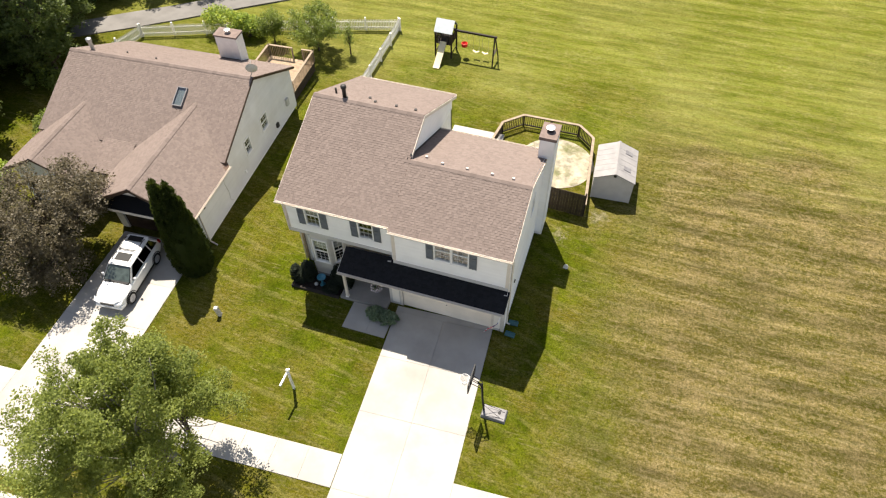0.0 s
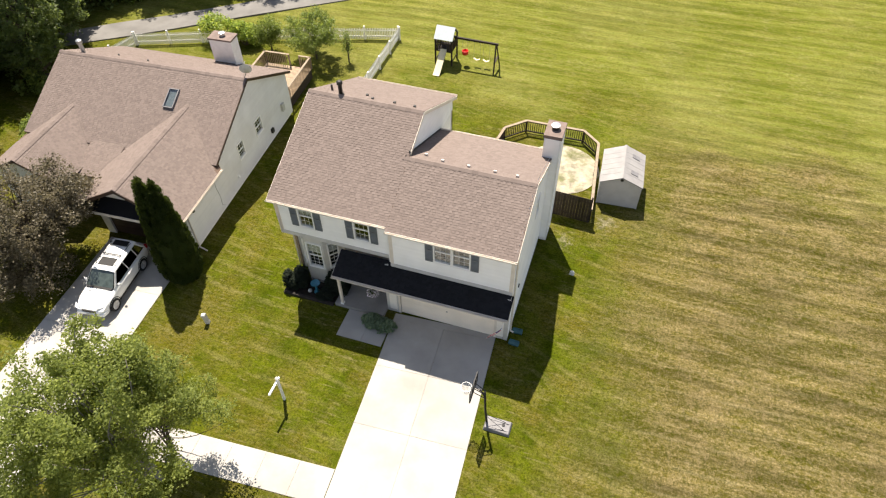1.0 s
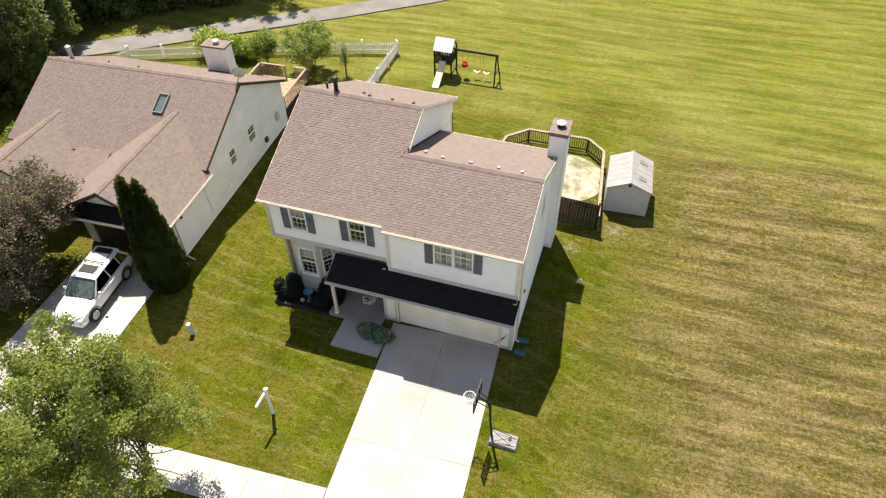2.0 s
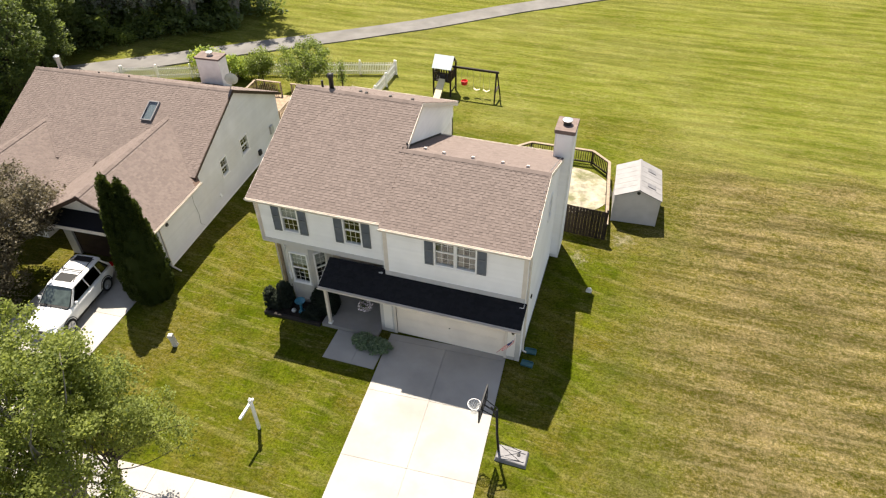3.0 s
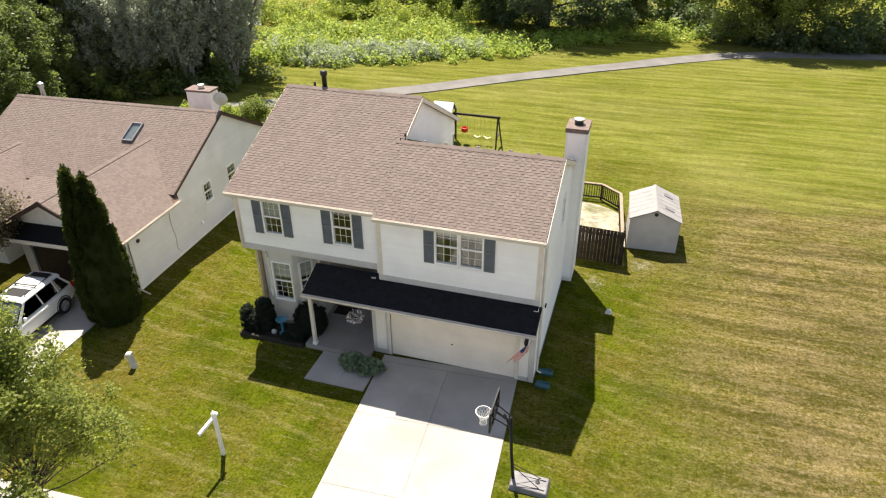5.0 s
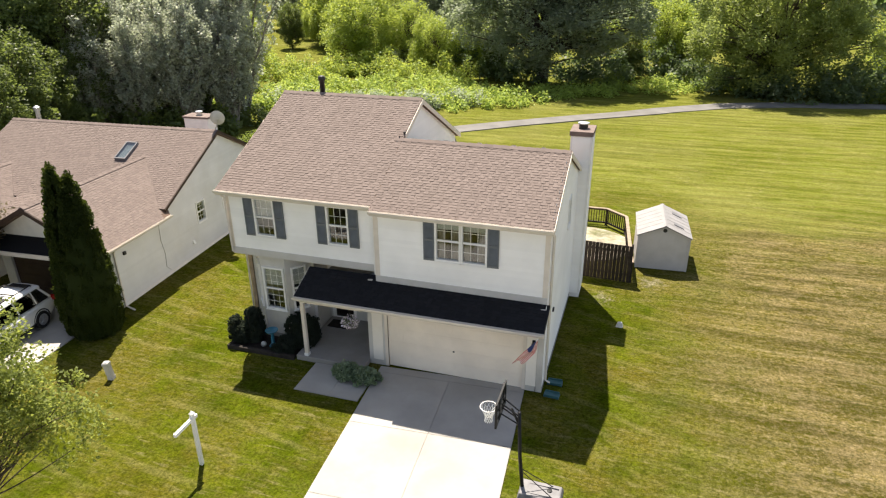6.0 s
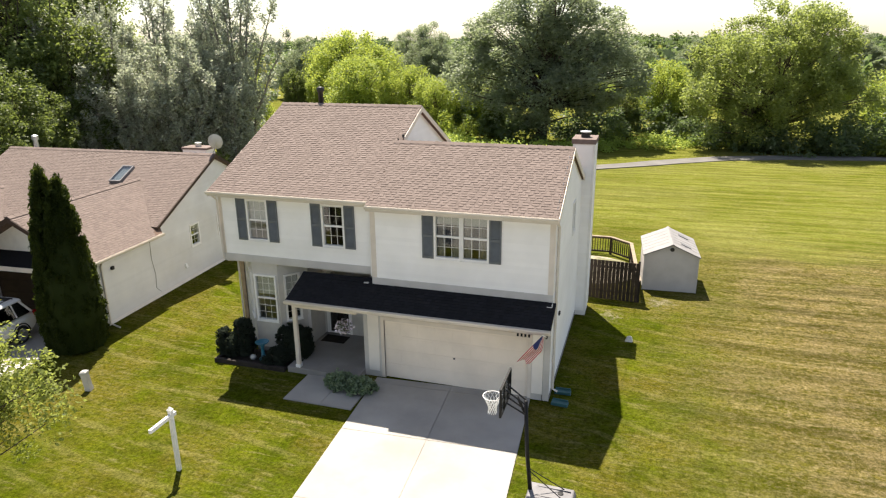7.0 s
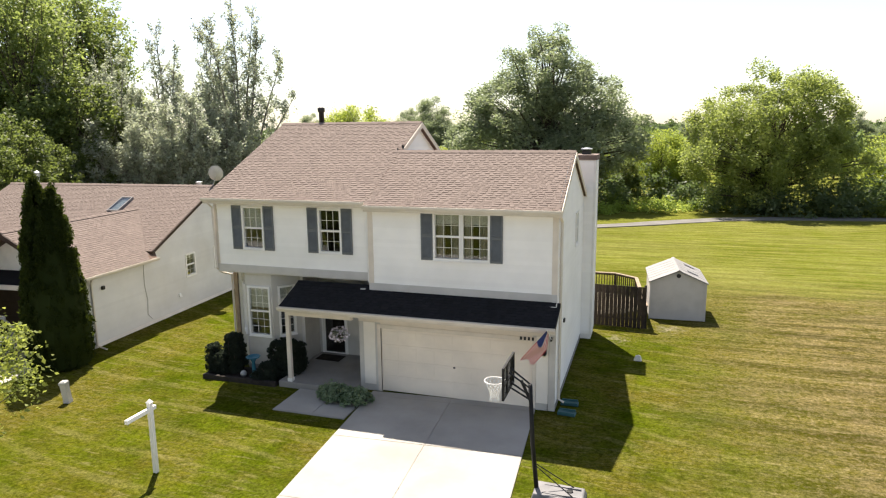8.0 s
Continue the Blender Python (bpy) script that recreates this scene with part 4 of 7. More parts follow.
    # wall lamp and illegible number bars
    lamp_b = part("wall_lamp", Build().box(-3.33, -3.21, YG - 0.05, YG - 0.032, 1.72, 1.98), BLACK_METAL, H, "small black outdoor wall lamp")
    part("lantern", Build().lathe((-3.27, YG - 0.12, 1.70), [(0.05, 0), (0.075, 0.05), (0.075, 0.18), (0.02, 0.26)], 8), BLACK_METAL, lamp_b)
    part("lamp_glass", Build().lathe((-3.27, YG - 0.12, 1.66), [(0.045, 0), (0.05, 0.045)], 8), CREAM, lamp_b)
    for i in range(4):
        x = -3.98 + i * 0.115
        part("number_bar", Build().box(x, x + 0.06, YG - 0.034, YG - 0.0235, 2.08, 2.175), BLACK_METAL, H)
    # entry: back wall of the porch, door, bay
    ys = 20.0
    m = wall_frame((-11.75, ys, 0), (1, 0, 0))
    dop = (0.20, 1.20, 0.16, 2.26)
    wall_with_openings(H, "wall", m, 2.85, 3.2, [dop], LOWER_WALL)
    fr = part("door_frame", Build().box(dop[0], dop[0] + 0.07, -0.1, 0.035, dop[2], dop[3], m).box(dop[1] - 0.07, dop[1], -0.1, 0.035, dop[2], dop[3], m).box(dop[0] + 0.07, dop[1] - 0.07, -0.1, 0.035, dop[3] - 0.07, dop[3], m), WHITE, H)
    d = part("front_door", Build().box(dop[0] + 0.07, dop[1] - 0.07, -0.09, -0.05, dop[2], dop[3] - 0.07, m), DOOR_DARK, H, "dark front door behind a white-framed storm door")
    st = part("storm_door", Build().ring(0.27, 1.13, -0.03, 0.01, 0.17, 2.18, 0.055, m), WHITE, H)
    g = part("pane", Build().box(0.325, 1.075, -0.014, -0.008, 0.225, 2.125, m), GLASS, st)
    g.visible_shadow = False
    part("door_handle", Build().box(1.06, 1.09, 0.012, 0.05, 1.05, 1.2, m), BLACK_METAL, st)
    # lower left: side return, bay with three windows
    by, bf = 19.0, 18.28
    pts = [(XL, by), (-14.02, by), (-13.42, bf), (-12.42, bf), (-11.78, by)]
    for i, (p, q) in enumerate(zip(pts, pts[1:])):
        mm = wall_frame((p[0], p[1], 0), (q[0] - p[0], q[1] - p[1], 0))
        ln = math.hypot(q[0] - p[0], q[1] - p[1])
        if i == 0:
            wall_with_openings(H, "wall", mm, ln, 3.2, [], LOWER_WALL)
            continue
        wd = 0.84 if i == 2 else 0.56
        o = ((ln - wd) / 2, (ln + wd) / 2, 1.22, 2.92)
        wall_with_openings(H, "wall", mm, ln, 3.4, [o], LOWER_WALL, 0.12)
        window(H, mm @ pose(o[0], 0.005, 1.22), wd, 1.70, 3 if i == 2 else 2, 6, 0.42)
        part("foundation", Build().box(-0.01, ln + 0.01, -0.1, 0.03, -0.1, 0.18, mm), PORCH_CONCRETE, H)
    part("corner_board", Build().box(XL - 0.02, XL + 0.14, by - 0.03, by - 0.001, 0.2, 3.4), WEATHERED, H, "weathered brown corner board")
    part("wall", Build().box(-11.80, -11.66, by, ys, 0, 3.3), LOWER_WALL, H)
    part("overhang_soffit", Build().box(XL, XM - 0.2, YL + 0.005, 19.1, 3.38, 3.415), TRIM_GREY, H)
    return H


house = main_house()

# porch floor and step, walkway, drive, pavement
porch = single("porch_floor", Build().box(-11.62, -9.03, 17.12, 20.0, -0.2, 0.19), PORCH_CONCRETE, "grey concrete porch floor", "porch", "structure", bevel=0.015)
paving("walkway", "short concrete path to the porch", "path", pose(0, 0, 0), [-10.85, -9.60, -8.55], [15.50, 17.11], 0.026)
dm = street_pose(-8.05, 9.32)
paving("driveway", "wide pale concrete driveway with joints", "driveway", dm, [-0.05, 2.48, 5.0], [-5.4, -1.5, 2.2, 5.2, 7.9, 8.25])
paving("pavement", "concrete pavement along the street", "pavement", dm, [-26.0 + 1.525 * i for i in range(18)], [-1.5, 0.02], 0.03)
paving("pavement", "concrete pavement along the street", "pavement", dm, [5.0 + 1.525 * i for i in range(20)], [-1.5, 0.02], 0.03)
paving("driveway", "neighbouring concrete driveway with leaf shade", "driveway", street_pose(-20.02, 8.65), [-4.75, -2.4, 0.0], [-4.6, -1.0, 0.9, 3.6, 6.3, 9.3], 0.034)
# out of view; its pale surface is chosen to bounce light onto the walls
single("road", Build().box(-300, 300, -12.5, -5.4, -0.2, 0.012), STREET_BOUNCE, "unseen street, paled to bounce light onto the house front", "road", "structure", m=dm)
single("kerb", Build().box(-300, 300, -5.4, -5.2, -0.2, 0.03), CONCRETE, "low concrete kerb", "kerb", "structure", m=dm)
single("patio", Build().box(-10.1, -6.7, 28.1, 32.3, -0.5, -0.02), CONCRETE, "pale concrete patio slab behind the house", "patio", "structure", bevel=0.02)


# ---- the neighbouring house ----
def neighbour_house():
    N = thing("house", street_pose(-20.25, 18.3), "single-storey house with brown shingle roof and brown garage door", "house")
    RY, RZ = 8.25, 5.42
    EF, EFZ = 3.4, 3.12
    EB, EBZ = 13.05, 2.92
    XL, XR = -11.6, 0.0
    sl = (RZ - EFZ) / (RY - EF)
    # walls
    m = wall_frame((XR, 0, 0), (0, 1, 0))
    ops = [(5.80, 6.5, 1.50, 2.52), (8.0, 8.85, 1.50, 2.52)]
    w = wall_with_openings(N, "wall", m, 12.7, 2.75, ops, SIDING_BACK)

    def lim(z):
        if z < 2.75:
            return 0, 12.7
        return max(0 if z < 2.8 else EF, EF + (z + 0.18 - EFZ) / sl), min(12.7, EB - (z + 0.18 - EBZ) / ((RZ - EBZ) / (EB - RY)))
    siding(w, m, 0, 12.7, 0.15, RZ - 0.35, ops, 0.115, lim, SIDING_TAN)
    part("wall_cable", Build().tube([m @ Vector(p) for p in ((3.05, 0.03, 2.7), (3.0, 0.03, 1.8), (3.12, 0.03, 1.1), (3.05, 0.03, 0.5), (3.3, 0.03, 0.25))], 0.012, 6), PALE_PLASTIC, N)
    part("vent_hood", Build().hull([m @ Vector(p) for p in ((5.12, 0, 0.70), (5.28, 0, 0.70), (5.28, 0, 0.88), (5.12, 0, 0.88))], [m @ Vector(p) for p in ((5.13, 0.12, 0.70), (5.27, 0.12, 0.70), (5.26, 0.06, 0.86), (5.14, 0.06, 0.86))]), WHITE, N, "small white vent hood")
    part("floodlight", Build().box(0.66, 0.80, 0, 0.10, 2.14, 2.28, m), DARK_METAL, N, "small dark floodlight", bevel=0.02)
    part("gable", Build().hull([(XR - 0.16, EF + 0.2, 2.75), (XR - 0.16, 12.7, 2.75), (XR - 0.16, RY, RZ - 0.15)], [(XR, EF + 0.2, 2.75), (XR, 12.7, 2.75), (XR, RY, RZ - 0.15)]), SIDING_BACK, N)
    for o in ops:
        window(N, m @ pose(o[0], 0.01, o[2]), o[1] - o[0], o[3] - o[2], 2, 4, 0.2)
    part("vent_hood", Build().box(9.6, 9.85, 0, 0.14, 0.55, 0.85, m), DARK_METAL, N)
    part("meter_box", Build().box(11.3, 11.6, 0, 0.16, 1.0, 1.5, m), PALE_PLASTIC, N)
    part("wall", Build().box(XL, XR, 12.54, 12.7, 0, 2.8), SIDING_BACK, N)
    part("wall", Build().box(XL, XL + 0.16, 3.0, 12.7, 0, 2.8), SIDING_BACK, N)
    part("gable", Build().hull([(XL, EF, 2.8), (XL, 12.7, 2.8), (XL, RY, RZ - 0.15)], [(XL + 0.16, EF, 2.8), (XL + 0.16, 12.7, 2.8), (XL + 0.16, RY, RZ - 0.15)]), SIDING_BACK, N)
    part("wall", Build().box(XL, -5.4, 3.6, 3.76, 0, 2.9), SIDING_BACK, N)
    # main roof
    up = Vector((0, 1, sl))
    roof_slope(N, (XL - 0.25, EF, EFZ), (1, 0, 0), up, XR - XL + 0.45, (RY - EF) * up.length, seed=11)
    ub = Vector((0, -1, (RZ - EBZ) / (EB - RY)))
    roof_slope(N, (XR + 0.2, EB, EBZ), (-1, 0, 0), ub, XR - XL + 0.45, (EB - RY) * ub.length, seed=12)
    ridge_cap(N, (XL - 0.25, RY, RZ), (XR + 0.2, RY, RZ), SHINGLE)

    def rake(x, y0, z0, y1, z1):
        part("rake_board", Build().hull([(x, y0, z0 - 0.01), (x, y1, z1 - 0.01), (x, y1, z1 - 0.14), (x, y0, z0 - 0.14)],
                                        [(x + 0.03, y0, z0 - 0.01), (x + 0.03, y1, z1 - 0.01), (x + 0.03, y1, z1 - 0.14), (x + 0.03, y0, z0 - 0.14)]), BROWN_DOOR, N)
    rake(XR + 0.2, EF, EFZ, RY, RZ)
    rake(XR + 0.2, RY, RZ, EB, EBZ)
    # garage wing, ridge towards the street
    gx, gz, ex, ez, fy = -2.70, 4.52, 3.1, 2.86, -0.9
    ks = (gz - ez) / ex
    ty = EF + (gz - EFZ) / sl
    ur = Vector((-1, 0, ks))

    def cut(front, low, length, rise, turned, end):
        """Outline of a wing's slope, ended where it dives under the main roof."""
        y0, y1 = max(EF + 0.05, EF + (low - EFZ) / sl + 0.12), EF + (low + length * rise - EFZ) / sl + 0.12
        a = [(0, 0), (y0 - front, 0), (y1 - front, length), (0, length)]
        return a if not turned else [(end - front - x, y) for x, y in a][::-1]
    roof_slope(N, (gx + ex, fy, ez), (0, 1, 0), ur, ty - fy + 0.3, ex * ur.length, seed=13, poly=cut(fy, ez, ex * ur.length, ks / ur.length, False, ty + 0.3), keep=lambda a, y: a + fy < EF + (ez + y * ks / ur.length - EFZ) / sl + 0.12)
    ul = Vector((1, 0, ks))
    roof_slope(N, (gx - ex, ty + 0.3, ez), (0, -1, 0), ul, ty - fy + 0.3, ex * ul.length, seed=14, poly=cut(fy, ez, ex * ul.length, ks / ul.length, True, ty + 0.3), keep=lambda a, y: ty + 0.3 - a < EF + (ez + y * ks / ul.length - EFZ) / sl + 0.12)
    ridge_cap(N, (gx, fy, gz), (gx, ty, gz), SHINGLE)
    for s in (1, -1):
        part("rake_board", Build().hull([(gx, fy - 0.03, gz - 0.01), (gx + s * ex, fy - 0.03, ez - 0.01), (gx + s * ex, fy - 0.03, ez - 0.2), (gx, fy - 0.03, gz - 0.2)],
                                        [(gx, fy, gz - 0.01), (gx + s * ex, fy, ez - 0.01), (gx + s * ex, fy, ez - 0.2), (gx, fy, gz - 0.2)]), BROWN_DOOR, N)
    gutter(N, (gx + ex, fy, ez), (gx + ex, EF + 0.1, ez), (1, 0, 0))
    downspout(N, [(gx + ex + 0.05, fy + 0.7, ez - 0.1), (XR + 0.06, 0.15, ez - 0.4), (XR + 0.06, 0.15, 0.1), (XR + 0.6, 0.0, 0.06)])
    part("gable", Build().hull([(gx - 2.7, 0, 2.55), (gx + 2.7, 0, 2.55), (gx + 2.7, 0, 2.85), (gx, 0, gz - 0.12), (gx - 2.7, 0, 2.85)],
                               [(gx - 2.7, 0.15, 2.55), (gx + 2.7, 0.15, 2.55), (gx + 2.7, 0.15, 2.85), (gx, 0.15, gz - 0.12), (gx - 2.7, 0.15, 2.85)]), SIDING_BACK, N)
    part("eyebrow_roof", Build().hull([(gx - 3.0, -0.85, 2.45), (gx + 2.9, -0.85, 2.45), (gx + 2.9, 0.0, 2.80), (gx - 3.0, 0.0, 2.80)],
                                      [(gx - 3.0, -0.85, 2.55), (gx + 2.9, -0.85, 2.55), (gx + 2.9, 0.0, 2.90), (gx - 3.0, 0.0, 2.90)]), BLACK_SHINGLE, N)
    part("fascia", Build().box(gx - 3.0, gx + 2.9, -0.88, -0.852, 2.38, 2.56), GUTTER, N)
    part("wall", Build().box(gx - 2.7, gx - 2.25, 0, 0.2, 0, 2.55), LOWER_WALL, N)
    part("wall", Build().box(gx + 2.25, gx + 2.7, 0, 0.2, 0, 2.55), LOWER_WALL, N)
    part("wall", Build().box(gx - 2.25, gx + 2.25, 0, 0.2, 2.12, 2.55), LOWER_WALL, N)
    gd = part("garage_door", Build().box(gx - 2.25, gx + 2.25, 0.12, 0.17, 0.02, 2.12), BROWN_DOOR, N, "dark brown garage door")
    for j in range(4):
        part("section", Build().box(gx - 2.24, gx + 2.24, 0.10, 0.119, 0.04 + j * 0.52, 0.54 + j * 0.52), BROWN_DOOR, gd)
    part("wall", Build().box(gx - 2.7, gx - 2.54, 0.2, 3.7, 0, 2.8), SIDING_BACK, N)
    # second gable further along
    hx, hz, he, hez, hf = -9.6, 4.05, 2.5, 2.75, 0.2
    kh = (hz - hez) / he
    hy = EF + (hz - EFZ) / sl
    v1 = Vector((-1, 0, kh))
    roof_slope(N, (hx + he, hf, hez), (0, 1, 0), v1, hy - hf + 0.3, he * v1.length, seed=15, poly=cut(hf, hez, he * v1.length, kh / v1.length, False, hy + 0.3), keep=lambda a, y: a + hf < EF + (hez + y * kh / v1.length - EFZ) / sl + 0.12)
    v2 = Vector((1, 0, kh))
    roof_slope(N, (hx - he, hy + 0.3, hez), (0, -1, 0), v2, hy - hf + 0.3, he * v2.length, seed=16, poly=cut(hf, hez, he * v2.length, kh / v2.length, True, hy + 0.3), keep=lambda a, y: hy + 0.3 - a < EF + (hez + y * kh / v2.length - EFZ) / sl + 0.12)
    ridge_cap(N, (hx, hf, hz), (hx, hy, hz), SHINGLE)
    part("gable", Build().hull([(hx - 2.2, hf + 0.5, 0), (hx + 2.2, hf + 0.5, 0), (hx + 2.2, hf + 0.5, 2.8), (hx, hf + 0.5, hz - 0.1), (hx - 2.2, hf + 0.5, 2.8)],
                               [(hx - 2.2, hf + 0.65, 0), (hx + 2.2, hf + 0.65, 0), (hx + 2.2, hf + 0.65, 2.8), (hx, hf + 0.65, hz - 0.1), (hx - 2.2, hf + 0.65, 2.8)]), SIDING_BACK, N)
    part("wall", Build().box(hx + 2.04, hx + 2.2, hf + 0.65, 3.7, 0, 2.8), SIDING_BACK, N)
    part("wall", Build().box(hx - 2.2, hx - 2.04, hf + 0.65, 3.7, 0, 2.8), SIDING_BACK, N)
    # entry roof between the wings
    ue = Vector((0, 1, 0.27))
    roof_slope(N, (hx + he - 0.4, 1.4, 2.62), (1, 0, 0), ue, (gx - ex + 0.4) - (hx + he - 0.4), 2.35 * ue.length, seed=17)
    # chimney, dish, skylight, pipes
    cx, cy = -3.78, 12.75
    ch = part("chimney", Build().box(cx - 0.74, cx + 0.74, cy - 0.42, cy + 0.42, -0.3, 4.86), SIDING_BACK, N, "broad siding-clad chimney")
    part("cap", Build().box(cx - 0.80, cx + 0.80, cy - 0.48, cy + 0.48, 4.861, 4.97), RUST_CAP, ch, bevel=0.012)
    part("flue", Build().lathe((cx, cy, 4.97), [(0.16, 0), (0.16, 0.16), (0.2, 0.17), (0.2, 0.22), (0.05, 0.25)], 16), GALV, ch)
    part("flashing", Build().box(cx - 0.66, cx + 0.66, cy - 0.46, cy + 0.46, 2.6, 3.35), DARK_METAL, ch)
    dish_m = Matrix.Translation((0.27, RY - 0.0, 5.98)) @ look((0, 0, 0), (-0.45, 1.0, 0.42)) @ pose(0, 0, 0, 180)
    db = Build()
    rings, sd = 5, 20
    db.add([dish_m @ Vector((0.34 * r / rings * math.cos(a), 0.40 * r / rings * math.sin(a), 0.09 * (r / rings) ** 2 + o)) for o in (0, -0.012) for r in range(1, rings + 1) for a in (2 * math.pi * k / sd for k in range(sd))],
           [(o * rings * sd + r * sd + k, o * rings * sd + r * sd + (k + 1) % sd, o * rings * sd + (r + 1) * sd + (k + 1) % sd, o * rings * sd + (r + 1) * sd + k) for o in (0, 1) for r in range(rings - 1) for k in range(sd)] + [tuple(range(sd)), tuple(range(rings * sd, rings * sd + sd))])
    dish = part("satellite_dish", db, PALE_PLASTIC, N, "pale oval satellite dish", True)
    part("mast", Build().tube([(0.02, RY + 0.05, RZ - 0.02), (0.2, RY + 0.05, 5.7), (0.27, RY + 0.0, 5.95)], 0.025, 8), GALV, dish)
    part("feed_arm", Build().tube([dish_m @ Vector((0, -0.36, 0.08)), dish_m @ Vector((0, -0.1, 0.5))], 0.015, 6), GALV, dish)
    sm = Matrix((Vector((1, 0, 0)), up.normalized(), Vector((1, 0, 0)).cross(up.normalized()))).transposed().to_4x4()
    sm.translation = (-4.05, EF + 2.55, EFZ + 2.55 * sl)
    sk = part("skylight", Build().box(0, 0.62, 0, 0.05, 0, 0.13, sm).box(0, 0.62, 1.15, 1.2, 0, 0.13, sm).box(0, 0.05, 0.05, 1.15, 0, 0.13, sm).box(0.57, 0.62, 0.05, 1.15, 0, 0.13, sm), GREY_PLASTIC, N, "roof skylight with grey frame")
    part("pane", Build().box(0.05, 0.57, 0.05, 1.15, 0.10, 0.118, sm), SKYLIGHT, sk)
    # pale plate below the pane, standing in for the sky it reflects
    part("reflection_plate", Build().box(0.05, 0.57, 0.05, 1.15, -0.02, 0.03, sm), PALE_PLASTIC, sk)
    part("flue_pipe", Build().lathe((-10.72, 8.75, 4.9), [(0.12, 0), (0.12, 0.85), (0.17, 0.86), (0.17, 1.05), (0.05, 1.12)], 14), GALV, N, "galvanised flue pipe with a cap")
    for x, y in ((-8.9, 9.4), (-6.6, 9.0)):
        part("roof_vent", Build().lathe((x, y, RZ - (y - RY) * 0.52 - 0.1), [(0.05, 0), (0.05, 0.2)], 10), DARK_METAL, N)
    return N


neighbour = neighbour_house()


# ---- plants ----
def leaf_cloud(name, centres, size, mat, seed=1, flat=0.55, aspect=0.62):
    """Many small leaves: pairs of centre and spread, each leaf a folded diamond."""
    rng = np.random.default_rng(seed)
    c = np.array([p for p, _, n in centres for _ in range(n)], float)
    s = np.array([sp for _, sp, n in centres for _ in range(n)], float).reshape(len(c), -1)
    d = rng.normal(size=(len(c), 3))
    d /= np.linalg.norm(d, axis=1)[:, None]
    c = c + d * (rng.random((len(c), 1)) ** 0.45) * s
    n = len(c)
    a = rng.normal(size=(n, 3))
    a[:, 2] *= flat
    a /= np.linalg.norm(a, axis=1)[:, None]
    b = np.cross(a, rng.normal(size=(n, 3)) + np.array([0, 0, 0.8]))
    b /= np.linalg.norm(b, axis=1)[:, None] + 1e-9
    w = np.cross(a, b)
    L = size * (0.6 + 0.8 * rng.random((n, 1)))
    v = np.stack([c - a * L * 0.5, c + b * L * 0.5 * aspect + w * L * 0.1, c + a * L * 0.5, c - b * L * 0.5 * aspect + w * L * 0.1], 1).reshape(-1, 3)
    me = bpy.data.meshes.new(name)
    me.vertices.add(4 * n)
    me.vertices.foreach_set("co", v.astype(np.float32).ravel())
    me.loops.add(4 * n)
    me.loops.foreach_set("vertex_index", np.arange(4 * n, dtype=np.int32))
    me.polygons.add(n)
    me.polygons.foreach_set("loop_start", np.arange(0, 4 * n, 4, dtype=np.int32))
    me.update(calc_edges=True)
    me.materials.append(mat)
    return me


def limb(b, a, c, r0, r1, rng, bend=0.12, steps=5, sides=6):
    a, c = Vector(a), Vector(c)
    ln = (c - a).length
    off = Vector((rng.uniform(-1, 1), rng.uniform(-1, 1), rng.uniform(-0.2, 0.8))) * ln * bend
    pts = [a.lerp(c, i / steps) + off * math.sin(math.pi * i / steps) for i in range(steps + 1)]
    b.tube(pts, [r0 + (r1 - r0) * i / steps for i in range(steps + 1)], sides)
    return pts


def tree(name, label, height, blobs, clumps, per_clump, clump_r, leaf, leaf_mat, bark, trunk_r, seed, fork=0.3, stems=1, shell=0.55, group="", category="tree"):
    """A tapered trunk that forks into limbs, and a crown of leafy clumps filling a few ellipsoids (centre, radii)."""
    rng = random.Random(seed)
    t = thing(name, None, label, category, group)
    wood = Build()
    pts = []
    vol = [rx * ry * rz for _, (rx, ry, rz) in blobs]
    for _ in range(clumps):
        (cx, cy, cz), (rx, ry, rz) = rng.choices(blobs, vol)[0]
        while True:
            d = Vector((rng.gauss(0, 1), rng.gauss(0, 1), rng.gauss(0, 1)))
            if d.length > 0.01:
                break
        d.normalize()
        k = shell + (1 - shell) * rng.random() ** 0.6
        k *= 1 + 0.20 * noise.noise((d.x * 2.2 + seed, d.y * 2.2, d.z * 2.2))
        p = Vector((cx + d.x * rx * k, cy + d.y * ry * k, cz + d.z * rz * k))
        if p.z > 0.3:
            pts.append(p)
    top = Vector((blobs[0][0][0] * 0.6, blobs[0][0][1] * 0.6, height * (0.82 if stems == 1 else 0.68)))
    spine = []
    for s in range(stems):
        off = Vector((rng.uniform(-1, 1), rng.uniform(-1, 1), 0)) * (trunk_r * 3 if stems > 1 else 0)
        lean = Vector((rng.uniform(-1, 1), rng.uniform(-1, 1), 0)) * (height * 0.07 if stems > 1 else height * 0.02)
        spine.append(limb(wood, off * 0.4 - Vector((0, 0, 0.3)), top + off + lean, trunk_r / stems ** 0.4, trunk_r * 0.14, rng, 0.03, 9, 8))
    for p in rng.sample(pts, min(len(pts), max(14, clumps // 3))):
        sp = rng.choice(spine)
        j = min(len(sp) - 2, max(1, int(len(sp) * (fork + (p.z / height - fork) * 0.55))))
        limb(wood, sp[j], p, trunk_r * (0.34 - 0.2 * j / len(sp)), trunk_r * 0.03 + 0.006, rng, 0.10, 5, 5)
    part("trunk", wood, bark, t, smooth=True)
    me = leaf_cloud("crown", [(p, clump_r * rng.uniform(0.6, 1.35), int(per_clump * rng.uniform(0.5, 1.4))) for p in pts], leaf, leaf_mat, seed)
    ob = new("crown", me)
    ob.parent = t
    return t


def ball(c, r):
    return (c, r if isinstance(r, tuple) else (r, r, r))


